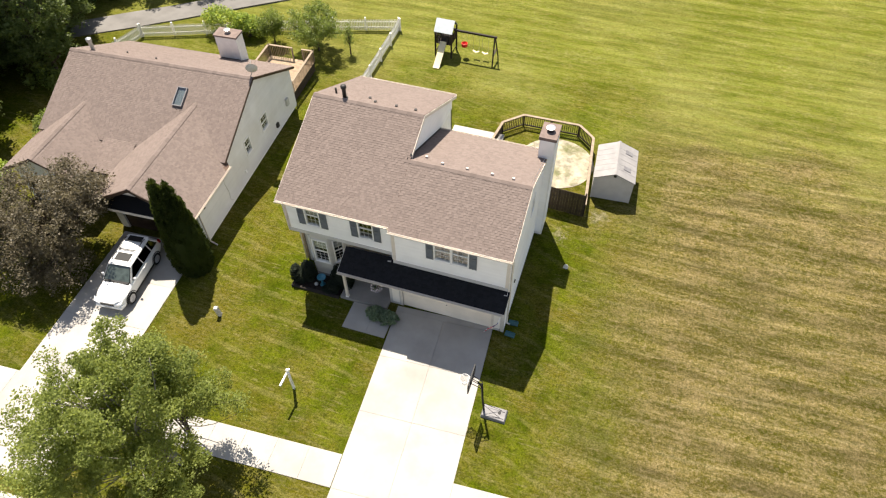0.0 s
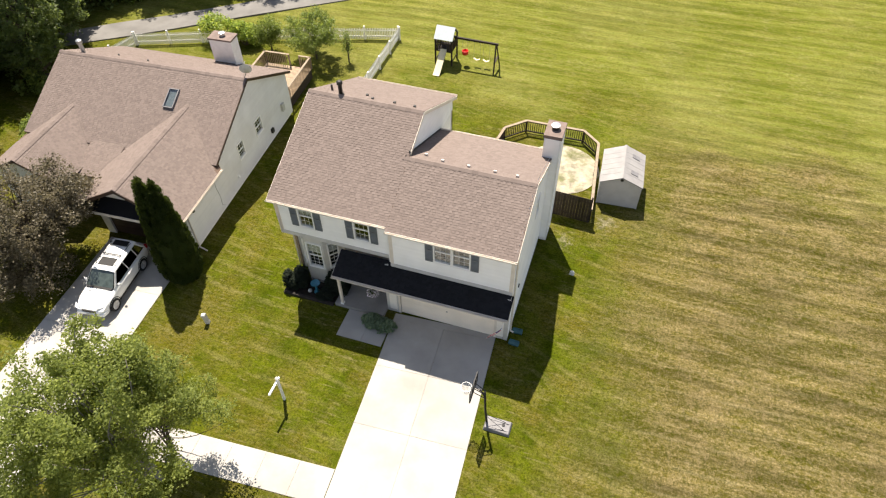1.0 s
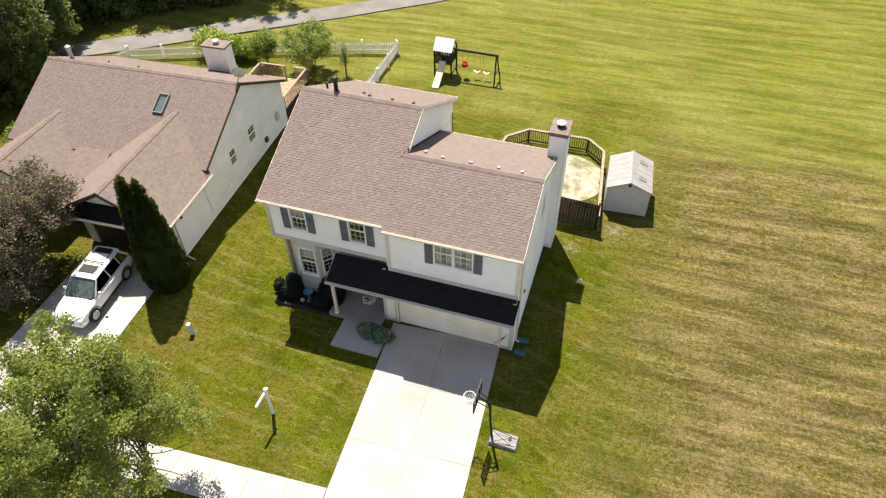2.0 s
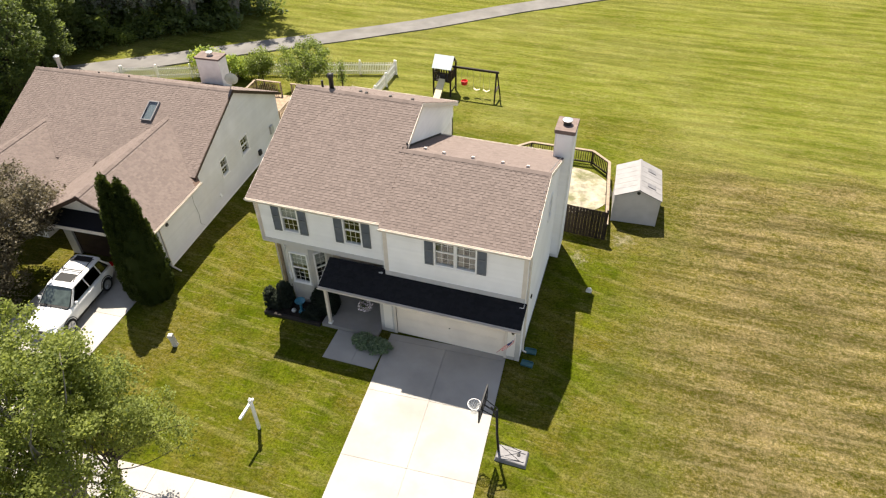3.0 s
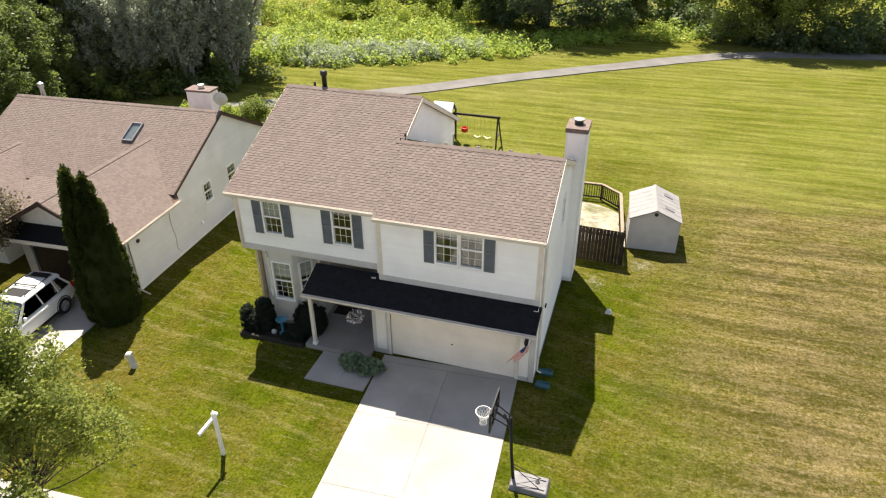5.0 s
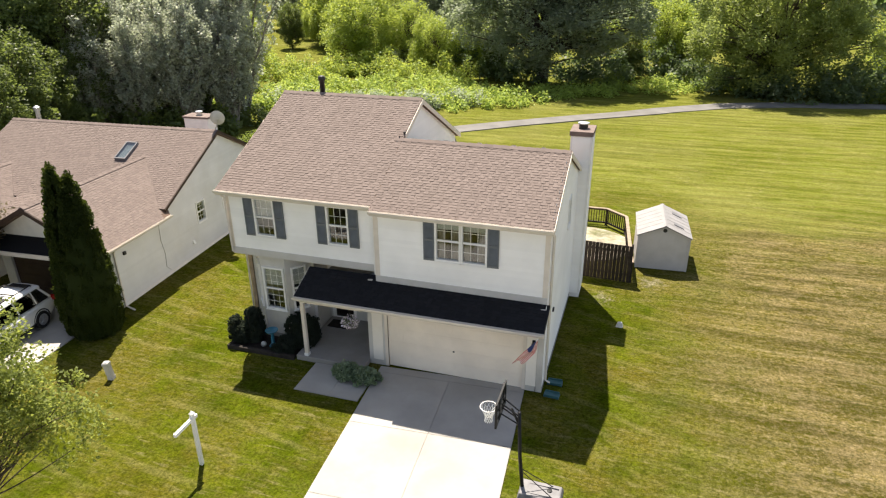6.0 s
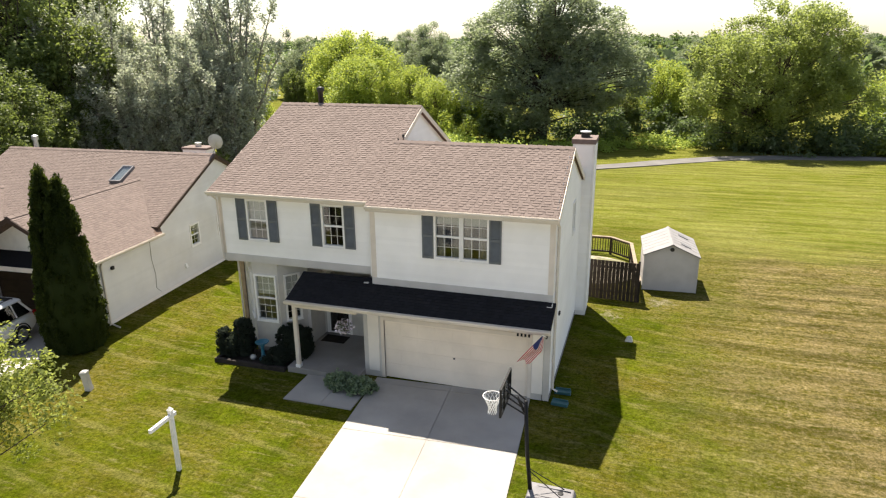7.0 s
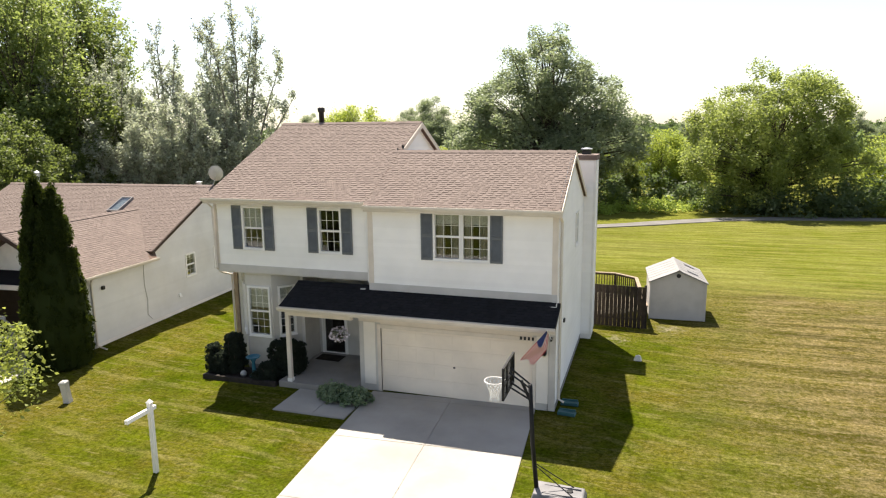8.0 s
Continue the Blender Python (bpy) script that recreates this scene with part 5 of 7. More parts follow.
# street tree beside the pavement
front = tree("street_tree", "maple with bright green leaves beside the pavement", 9.4,
             [ball((-0.5, -0.6, 6.5), (2.6, 2.9, 2.5)), ball((-0.5, 1.2, 5.0), (1.6, 1.6, 1.8)), ball((-1.5, -2.2, 4.9), (2.3, 2.2, 2.2)), ball((1.7, -1.6, 4.2), (1.7, 1.6, 1.4)), ball((-2.2, 0.2, 4.2), (1.4, 1.3, 1.2))],
             300, 250, 0.48, 0.10, LEAF_FRONT, PALE_BARK, 0.17, 21, 0.18, 3, 0.35)
front.matrix_basis = pose(-14.9, 6.9, 0)
slender = tree("street_tree", "slender sapling with thin stems and sparse leaves", 6.9,
               [ball((0.9, 0.1, 4.9), (1.7, 1.7, 2.0)), ball((2.40, 0.5, 3.8), (1.15, 1.0, 1.0)), ball((1.85, 0.7, 2.8), (1.0, 0.9, 0.8)), ball((-0.2, 0.3, 5.6), (1.1, 1.1, 1.2))],
               190, 110, 0.40, 0.095, LEAF_FRONT, BARK, 0.085, 27, 0.1, 5, 0.1)
slender.matrix_basis = pose(-15.35, 8.25, 0)

purple = tree("ornamental_tree", "purple-brown leaved crab tree by the driveway", 5.2,
              [ball((0, 0, 3.2), (2.8, 2.7, 1.8)), ball((-1.6, -1.5, 2.5), (2.0, 2.0, 1.6)), ball((0.2, -2.0, 1.9), (2.0, 1.6, 1.4)), ball((1.2, -1.4, 1.4), (1.7, 1.5, 1.2)), ball((1.0, 1.4, 3.4), (1.7, 1.6, 1.5))],
              460, 120, 0.42, 0.10, LEAF_PURPLE, BARK, 0.16, 22, 0.2, 2, 0.4)
purple.matrix_basis = pose(-27.3, 15.3, 0) @ Matrix.Scale(1.1, 4)


def thuja():
    t = thing("thuja", pose(-19.98, 16.72, 0), "tall dark green columnar thuja beside the garage", "tree")
    rng = random.Random(5)
    part("trunk", Build().tube([(0, 0, -0.2), (0, 0.05, 3), (0.1, 0, 5.6)], [0.14, 0.09, 0.03], 7), BARK, t)
    cl = []
    for (ox, oy), top, base in (((-0.10, -0.16), 6.62, 1.05), ((0.13, 0.13), 6.26, 0.98), ((-0.36, 0.04), 6.30, 1.0)):
        for i in range(520):
            z = 0.12 + (top - 0.12) * (1 - rng.random() ** 0.72)
            f = z / top
            r = base * (1 - f) ** 0.60 * (0.75 + 0.25 * min(1, f * 6)) * (0.88 + 0.2 * rng.random())
            a = rng.uniform(0, 2 * math.pi)
            cl.append(((ox * (0.4 + f) + r * math.cos(a), oy * (0.4 + f) + r * math.sin(a), z), (0.12, 0.12, 0.22), 44))
    me = leaf_cloud("foliage", cl, 0.13, LEAF_THUJA, 4, 2.4, 0.4)
    ob = new("foliage", me)
    ob.parent = t
    core = Build()
    core.lathe((0, 0, 0), [(0.9, 0.08), (1.0, 1.2), (0.86, 2.6), (0.62, 4.0), (0.3, 5.2), (0.04, 5.9)], 14)
    part("inner_growth", core, LEAF_THUJA, t)
    return t


thuja()


def bush(name, label, at, blobs, clumps, per, cr, leaf, mat, seed, category="bush", group="", clipped=False):
    t = thing(name, at, label, category, group)
    rng = random.Random(seed)
    cl, stems = [], Build()
    for _ in range(clumps):
        (cx, cy, cz), (rx, ry, rz) = rng.choice(blobs)
        d = Vector((rng.gauss(0, 1), rng.gauss(0, 1), abs(rng.gauss(0, 1)))).normalized()
        k = 0.55 + 0.45 * rng.random() ** 0.5
        if clipped:
            k = rng.uniform(0.88, 0.98) * (abs(d.x) ** 12 + abs(d.y) ** 12 + abs(d.z) ** 12) ** (-1 / 12)
        p = (cx + d.x * rx * k, cy + d.y * ry * k, cz + d.z * rz * k)
        cl.append((p, cr * rng.uniform(0.7, 1.3), int(per * rng.uniform(0.6, 1.4))))
        if rng.random() < 0.15:
            limb(stems, (cx + rng.uniform(-0.1, 0.1) * rx, cy + rng.uniform(-0.1, 0.1) * ry, -0.1), p, 0.02 + 0.012 * rz, 0.006, rng, 0.1, 4, 5)
    limb(stems, (0, 0, -0.1), (0.05, 0.05, blobs[0][1][2] * 0.6), 0.03, 0.01, rng)
    part("stems", stems, BARK, t)
    if clipped:
        core = Build()
        for (cx, cy, cz), (rx, ry, rz) in blobs:
            core.hull(*[[(cx + rx * 0.86 * math.cos(a), cy + ry * 0.86 * math.sin(a), z) for a in (2 * math.pi * k / 12 for k in range(12))] for z in (-0.05, cz + rz * 0.55)])
            core.hull(*[[(cx + rx * f * math.cos(a), cy + ry * f * math.sin(a), z) for a in (2 * math.pi * k / 12 for k in range(12))] for f, z in ((0.85, cz + rz * 0.55), (0.45, cz + rz * 0.88))])
        part("inner_growth", core, mat, t)
    ob = new("foliage", leaf_cloud("foliage", cl, leaf, mat, seed))
    ob.parent = t
    return t


bush("clipped_bush", "dark clipped boxy bush beside the porch", pose(-11.80, 18.0, 0), [ball((0, 0, 0.15), (0.54, 0.40, 1.06))], 560, 60, 0.06, 0.045, LEAF_BUSH, 31, clipped=True)
bush("clipped_bush", "low dark clipped bush before the boxy one", pose(-12.16, 17.45, 0), [ball((0, 0, 0.10), (0.30, 0.24, 0.50))], 200, 60, 0.06, 0.045, LEAF_BUSH, 36, clipped=True)
bush("upright_bush", "dark clipped dome-topped bush at the bay window", pose(-13.70, 17.80, 0), [ball((0, 0, 0.25), (0.33, 0.32, 0.78)), ball((0.02, 0, 0.25), (0.25, 0.26, 1.12))], 420, 60, 0.06, 0.045, LEAF_BUSH, 32, clipped=True)
bush("upright_bush", "dark clipped bush with a hollow top at the house corner", pose(-14.22, 17.62, 0), [ball((-0.16, 0, 0.12), (0.16, 0.28, 0.88)), ball((0.14, 0, 0.10), (0.28, 0.32, 0.64))], 320, 60, 0.06, 0.045, LEAF_BUSH, 33, clipped=True)
bush("low_bush", "low dark bush in the flower bed", pose(-12.4, 17.35, 0), [ball((0, 0, 0.12), (0.34, 0.26, 0.26))], 50, 36, 0.10, 0.06, LEAF_BUSH, 34)
bush("variegated_shrub", "low variegated shrub beside the walkway", pose(-9.08, 16.60, 0), [ball((-0.38, 0.05, 0.12), (0.5, 0.42, 0.36)), ball((0.35, -0.02, 0.12), (0.55, 0.40, 0.36))], 150, 30, 0.11, 0.10, LEAF_HOSTA, 35)

# back-garden trees of the neighbour
for i, (x, y, h, r) in enumerate(((-22.65, 38.1, 3.6, 2.05), (-26.3, 37.9, 2.7, 0.95), (-20.2, 38.4, 2.5, 0.26))):
    t = tree("garden_tree", "small round-headed tree in the fenced back garden", h, [ball((0, 0, h * 0.62), (r, r, h * 0.36))], int(60 + 50 * r), 90 if r > 1.5 else 60 if r > 0.5 else 9, 0.36, 0.11, LEAF_WILLOW, BARK, 0.07, 41 + i, 0.3, 1, 0.4, "garden trees")
    t.matrix_basis = pose(x, y, ground_z(y))
bush("garden_bush", "bright green bush by the back fence", pose(-30.3, 38.0, ground_z(38)), [ball((0, 0, 0.8), (2.1, 1.2, 1.5)), ball((1.6, 0.3, 0.6), (1.2, 0.9, 1.0))], 170, 46, 0.35, 0.15, LEAF_LIME, 44)
bush("garden_bush", "pale green bush beside the neighbouring house", pose(-33.3, 22.8, 0), [ball((0, 0, 0.9), (1.4, 1.5, 1.7))], 130, 46, 0.35, 0.15, LEAF_WILLOW, 45)
bush("garden_bush", "bright green bush at the far side", pose(-35.0, 18.0, 0), [ball((0, 0, 0.7), (1.6, 1.6, 1.5))], 120, 46, 0.35, 0.15, LEAF_LIME, 46)

# tall woodland trees: a few kinds, repeated
oak = tree("oak_tree", "large dark green oak behind the path", 23.0, [ball((0, 0, 17.6), (4.6, 4.4, 5.2)), ball((-3.0, 0, 13.0), (5.2, 5.2, 5.0)), ball((3.4, 0, 12.8), (5.4, 5.2, 4.6)), ball((-5.6, 0, 8.6), (4.6, 4.8, 4.6)), ball((5.8, -1, 8.8), (5.0, 4.8, 4.8)), ball((0.5, -2, 6.5), (6.0, 4.5, 4.0))],
           600, 185, 1.15, 0.27, LEAF_BROADLEAF, BARK, 0.65, 51, 0.22, 1, 0.5, "woodland trees")
oak.matrix_basis = pose(-14.3, 86.0, -2.3) @ Matrix.Diagonal((1.24, 1.16, 0.97, 1))
dome = tree("dome_tree", "broad dome-shaped willow at the wood's edge", 17.5, [ball((0, 0, 10.0), (9.6, 8.0, 7.8)), ball((-3.4, -3, 6.0), (7.4, 5.4, 5.0)), ball((5.0, -2, 5.8), (7.0, 5.2, 5.0)), ball((-5.5, 0, 10.5), (4.2, 4.4, 4.4)), ball((3.5, 0, 12.4), (6.0, 5.4, 5.0))],
            460, 180, 1.25, 0.30, LEAF_DOME, BARK, 0.55, 52, 0.2, 2, 0.6, "woodland trees")
dome.matrix_basis = pose(12.3, 86.5, -2.3) @ Matrix.Scale(0.93, 4)
def poplar_tree(label, leaders, seed, twigs=46, per=26):
    """Slim leaders fanning from one foot, with rising twigs that carry loose tufts of leaves."""
    rng = random.Random(seed)
    t = thing("poplar_tree", None, label, "tree", "woodland trees")
    wood, tufts = Build(), []
    for dx, dy, top in leaders:
        foot = Vector((dx * 0.06, dy * 0.06, -0.4))
        tip = Vector((dx, dy, top))
        line = [foot.lerp(tip, k / 8) + Vector((-dx, -dy, 0)) * 0.16 * math.sin(math.pi * k / 8) + Vector((rng.uniform(-0.1, 0.1), rng.uniform(-0.1, 0.1), 0)) for k in range(9)]
        wood.tube(line, [0.17 * (1 - k / 8) ** 0.8 + 0.015 for k in range(9)], 6)
        for _ in range(twigs):
            f = 0.16 + 0.84 * rng.random() ** 0.85
            k = min(7, int(f * 8))
            p = line[k].lerp(line[k + 1], f * 8 - k)
            a, reach = rng.uniform(0, 2 * math.pi), (0.62 + 1.8 * (1 - f) ** 0.8) * rng.uniform(0.4, 1.3)
            q = p + Vector((math.cos(a) * reach, math.sin(a) * reach, reach * rng.uniform(0.7, 1.6)))
            limb(wood, p, q, 0.035, 0.008, rng, 0.08, 3, 4)
            for h in (0.45, 0.75, 1.0):
                tufts.append((p.lerp(q, h), (0.30, 0.30, 0.46), int(per * rng.uniform(0.3, 1.5) * (1.1 - 0.6 * f))))
        tufts += [(line[8] - Vector((0, 0, 0.5 * k)), (0.10 + 0.07 * k, 0.10 + 0.07 * k, 0.40), per // 4) for k in range(4)]
    part("trunk", wood, PALE_BARK, t, smooth=True)
    ob = new("crown", leaf_cloud("crown", tufts, 0.23, LEAF_GREY, seed))
    ob.parent = t
    return t


poplar = poplar_tree("tall grey-leaved poplar with a fan of thin leaders", [(-4.2, 0.3, 18.6), (-2.4, -0.8, 19.0), (-0.3, 0.2, 21.0), (1.4, 0.9, 20.0), (2.8, -0.4, 18.0), (4.6, 0.4, 15.6), (6.0, -0.2, 12.4), (-5.4, 0.6, 13.5), (0.6, -1.6, 15.0)], 53)
poplar.matrix_basis = pose(-37.7, 54.0, -1.35)
slim = poplar_tree("grey-leaved poplar with a narrow loose crown", [(-1.6, 0.4, 17.2), (-0.2, -0.3, 19.2), (1.2, 0.5, 17.6), (2.6, -0.6, 13.5), (-2.8, -0.8, 12.5), (0.3, 1.5, 14.5)], 58, 34)
slim.matrix_basis = pose(-46.4, 54.5, -1.35)
bushy = poplar_tree("young grey-leaved poplar thick with leaves to the ground", [(-2.6, 0.4, 8.6), (-1.2, -1.0, 10.4), (0.2, 0.6, 11.6), (1.5, -0.5, 10.2), (2.8, 0.3, 8.2), (0.0, 1.9, 9.0), (-0.6, -2.0, 7.4)], 59, 62, 22)
bushy.matrix_basis = pose(-38.6, 47.4, -1.0)
for src, x, y, k, r in ((bushy, -41.6, 45.2, 0.86, 70), (bushy, -36.2, 50.3, 0.90, 150), (bushy, -44.6, 43.6, 0.8, 240), (bushy, -39.8, 51.4, 1.1, 310), (slim, -50.5, 52.0, 0.92, 200), (poplar, -46.0, 47.2, 0.70, 30), (slim, -42.3, 49.0, 0.62, 80), (poplar, -40.5, 50.5, 0.52, 190), (slim, -36.6, 51.0, 0.45, 300), (poplar, -50.0, 44.5, 0.72, 140), (slim, -42.8, 57.5, 0.95, 15)):
    copy_thing(src, pose(x, y, ground_z(y), 0, 0, r) @ Matrix.Scale(k, 4))
lime = tree("roadside_tree", "yellow-green tree at the wood's edge", 11.0, [ball((0, 0, 6.4), (4.6, 4.2, 4.2)), ball((-1.5, -1.4, 3.6), (3.6, 3.2, 2.8)), ball((2.2, -1, 3.6), (3.2, 3.0, 2.8))],
            210, 115, 1.05, 0.27, LEAF_LIME, BARK, 0.3, 54, 0.2, 1, 0.40, "woodland trees")
lime.matrix_basis = pose(-42.0, 92.0, -2.3)
wood = tree("forest_tree", "tall dark woodland tree", 19.0, [ball((0, 0, 11.5), (5.4, 5.2, 7.2)), ball((0.8, -0.6, 6.0), (5.2, 5.0, 5.0))],
            430, 56, 1.0, 0.40, LEAF_DARK, BARK, 0.38, 55, 0.2, 1, 0.5, "woodland trees")
wood.matrix_basis = pose(-47.0, 44.5, -0.8) @ Matrix.Scale(0.7, 4)
ash = tree("ash_tree", "tall bright green woodland tree with open crown", 22.0, [ball((0, 0, 15.0), (4.6, 4.6, 6.6)), ball((2.6, 0, 11.0), (3.6, 3.6, 5.0)), ball((-2.6, -0.6, 9.6), (3.8, 3.8, 5.4)), ball((0.6, -1.0, 5.4), (4.2, 4.0, 3.8))],
           430, 62, 0.90, 0.29, LEAF_TALL, BARK, 0.34, 57, 0.2, 2, 0.25, "woodland trees")
ash.matrix_basis = pose(-51.5, 43.0, -0.8) @ Matrix.Scale(1.04, 4)
for src, x, y, s, r in ((ash, -66.0, 62.0, 1.28, 20), (ash, -60.5, 60.0, 1.12, 110), (ash, -57.0, 48.0, 1.15, 70), (ash, -60.0, 38.5, 1.12, 150), (ash, -64.0, 44.0, 1.2, 220), (wood, -47.5, 31.5, 0.72, 260), (wood, -53.0, 24.0, 0.95, 20), (wood, -48.0, 17.0, 0.80, 110), (wood, -58.0, 10.0, 0.9, 310),
                        (wood, -44.5, 38.5, 0.62, 190), (wood, -42.6, 30.0, 0.62, 75), (wood, -39.5, 29.5, 0.66, 250), (wood, -42.5, 34.0, 0.72, 25), (wood, -38.6, 21.5, 0.58, 290), (wood, -44.0, 28.0, 0.9, 95), (wood, -46.0, 22.0, 0.8, 45), (wood, -41.0, 13.0, 0.6, 15), (wood, -66.0, 52.0, 1.2, 230), (wood, -41.5, 24.5, 0.52, 330), 
                        (oak, -37.3, 110.0, 0.69, 130), (lime, -53.4, 112.0, 1.36, 60), (lime, -58.5, 116.0, 1.2, 150), (lime, -47.5, 112.0, 1.12, 250), (lime, -36.0, 96.0, 0.86, 100), (lime, -30.0, 90.0, 0.72, 200), (lime, -25.5, 93.0, 0.66, 300), (lime, -46.5, 99.0, 0.95, 30),
                        (lime, 0.5, 98.0, 0.92, 140), (lime, 3.8, 95.5, 0.70, 210), (wood, -4.0, 92.0, 0.48, 40), (wood, -21.0, 88.0, 0.46, 170), (lime, 27.5, 92.0, 0.85, 250), (wood, 32.0, 88.0, 0.62, 60),
                        (lime, 38.0, 95.0, 0.9, 10), (dome, 47.0, 98.0, 0.7, 90), (wood, 56.0, 92.0, 0.7, 140), (wood, -24.5, 98.0, 0.72, 280), (lime, -56.0, 82.0, 0.8, 75), (wood, -62.0, 70.0, 0.9, 205), (lime, -50.0, 72.0, 0.55, 160)):
    copy_thing(src, pose(x, y, ground_z(y), 0, 0, r) @ Matrix.Scale(s, 4))


def belt(name, label, mat, spots, clumps, per, cr, leaf, seed, category="shrubs", height=1.0):
    """Undergrowth that nobody could count, as one mesh of leaves."""
    rng = random.Random(seed)
    cl = []
    for _ in range(clumps):
        x, y, r, h = rng.choices(spots, [s[2] * s[2] for s in spots])[0]
        a, k = rng.uniform(0, 2 * math.pi), math.sqrt(rng.random())
        px, py = x + r * k * math.cos(a), y + r * 0.6 * k * math.sin(a)
        hh = h * (1 - 0.55 * k) * rng.uniform(0.25, 1.15)
        cl.append(((px, py, ground_z(py) + hh * rng.random() ** 0.5), (cr, cr, cr * height), per))
    ob = new(name, leaf_cloud(name, cl, leaf, mat, seed))
    return tagged(ob, label, category, kind="stuff")


belt("meadow_brush", "tall yellow-green weeds beyond the path", LEAF_BRUSH,
     [(-33, 62, 7, 1.6), (-26, 66, 7, 1.6), (-20, 71, 7, 1.6), (-15, 75, 6, 1.5), (-9, 79.5, 5, 1.4), (-1, 84, 5, 1.5), (4, 88, 5, 1.6), (-38, 72, 9, 1.8), (-37, 60, 3, 4.5), (-35, 63, 3, 4.0), (-28, 78, 9, 1.8), (-41, 60, 5, 1.5)], 1500, 26, 0.55, 0.30, 61, height=1.3)
belt("wood_edge_shrubs", "bright shrubs under the trees beyond the meadow", LEAF_LIME, [(-44, 84, 5, 3.5), (-38, 86, 5, 4.0), (-32, 84, 4, 3.5), (-27, 86, 4, 3.5), (-50, 80, 5, 4.0), (-42, 76, 4, 2.5)], 420, 60, 0.75, 0.26, 67)
belt("silver_brush", "silvery shrubs beyond the path", LEAF_SILVER, [(-33.5, 61, 4, 2.2), (-29, 64, 4, 2.0), (-25, 66.5, 3.5, 1.8), (-20.5, 70, 3, 1.6), (-38, 63, 3, 2.2)], 720, 34, 0.5, 0.22, 62, height=1.3)
belt("undergrowth", "dense green undergrowth along the wood's edge", LEAF_OAK,
     [(-24, 92, 6, 6), (-18, 86, 5, 5), (-8, 88, 5, 5.5), (-2, 93, 5, 6), (5, 90, 4, 4), (9, 84.5, 5, 4), (16, 83, 6, 4), (22, 85, 6, 6), (29, 87, 6, 7), (36, 89, 7, 7), (46, 91, 8, 7), (-32, 98, 7, 6)], 1050, 40, 0.9, 0.42, 63)
belt("undergrowth", "shaded shrubs under the woodland trees", LEAF_DARK,
     [(-41.5, 44.0, 2.4, 2.6), (-38.3, 45.8, 2.2, 2.4), (-36.0, 47.8, 2.0, 2.2), (-44.5, 42.5, 2.5, 3.0), (-43, 45, 4.5, 4), (-47, 40, 5, 5), (-50, 34, 5, 5), (-39.5, 49.5, 3.5, 4), (-36, 52.5, 3, 2.5), (-47, 26, 5, 4), (-47, 18, 5, 4), (-54, 46, 6, 6), (-44, 52, 5, 3), (-52, 12, 6, 4), (-58, 28, 6, 6)], 1000, 40, 0.8, 0.34, 64)
belt("pale_shrubs", "pale leafy shrubs at the wood's edge", LEAF_WILLOW, [(-40.5, 44.5, 2.0, 2.2), (-42.5, 41.5, 2.0, 2.4), (-37.5, 50.5, 1.8, 1.8), (-5.5, 84.5, 2.2, 4.0), (25, 83, 3, 3.5), (33, 84, 3, 4.0), (-39, 28, 1.5, 2.0)], 260, 36, 0.5, 0.24, 65)
mid = random.Random(17)
for i in range(64):
    x, y = -100 + 2.9 * i + mid.uniform(-2, 2), mid.uniform(108, 190)
    copy_thing(mid.choice((lime, lime, wood, oak)), pose(x, y, ground_z(y), 0, 0, mid.uniform(0, 360)) @ Matrix.Scale(mid.uniform(0.42, 0.66), 4))
far_spots = []
frng = random.Random(9)
for d, n, h in ((170, 26, 9), (260, 34, 10), (420, 44, 11), (700, 60, 13), (1100, 70, 16)):
    for i in range(n):
        a = radians(-48 + 100 * (i + frng.random()) / n)
        far_spots.append((d * math.sin(a - 0.2), d * math.cos(a - 0.2) * frng.uniform(0.9, 1.1), d * 0.035 * frng.uniform(0.5, 1.2), h * frng.uniform(0.5, 1.15)))
belt("far_woods", "distant belts of trees at the horizon", LEAF_OAK, far_spots, 6000, 34, 5.0, 3.0, 66, "woods", 0.9)


def distant_building(x, y, w, d, h, turn):
    """A pale low building far beyond the woods: walls with a row of windows, and a shallow roof."""
    t = thing("distant_building", pose(x, y, ground_z(y), 0, 0, turn), "pale low building far beyond the woods", "building", "distant buildings")
    part("wall", Build().box(-w / 2, w / 2, -d / 2, d / 2, -0.3, h), SIDING_BACK, t)
    part("roof", Build().hull([(-w / 2 - 0.4, -d / 2 - 0.4, h), (w / 2 + 0.4, -d / 2 - 0.4, h), (w / 2 + 0.4, d / 2 + 0.4, h), (-w / 2 - 0.4, d / 2 + 0.4, h)],
                              [(-w / 2, -0.3, h + d * 0.22), (w / 2, -0.3, h + d * 0.22), (w / 2, 0.3, h + d * 0.22), (-w / 2, 0.3, h + d * 0.22)]), SHED_ROOF, t)
    for i in range(int(w / 4)):
        a = -w / 2 + 1.4 + 4 * i
        part("window", Build().box(a, a + 1.5, -d / 2 - 0.03, -d / 2 + 0.02, h * 0.35, h * 0.75), DARK_METAL, t)


distant_building(22.0, 232.0, 26, 12, 5.0, 12)
distant_building(106.0, 262.0, 44, 16, 6.0, -8)
distant_building(-92.0, 226.0, 24, 12, 5.0, 30)


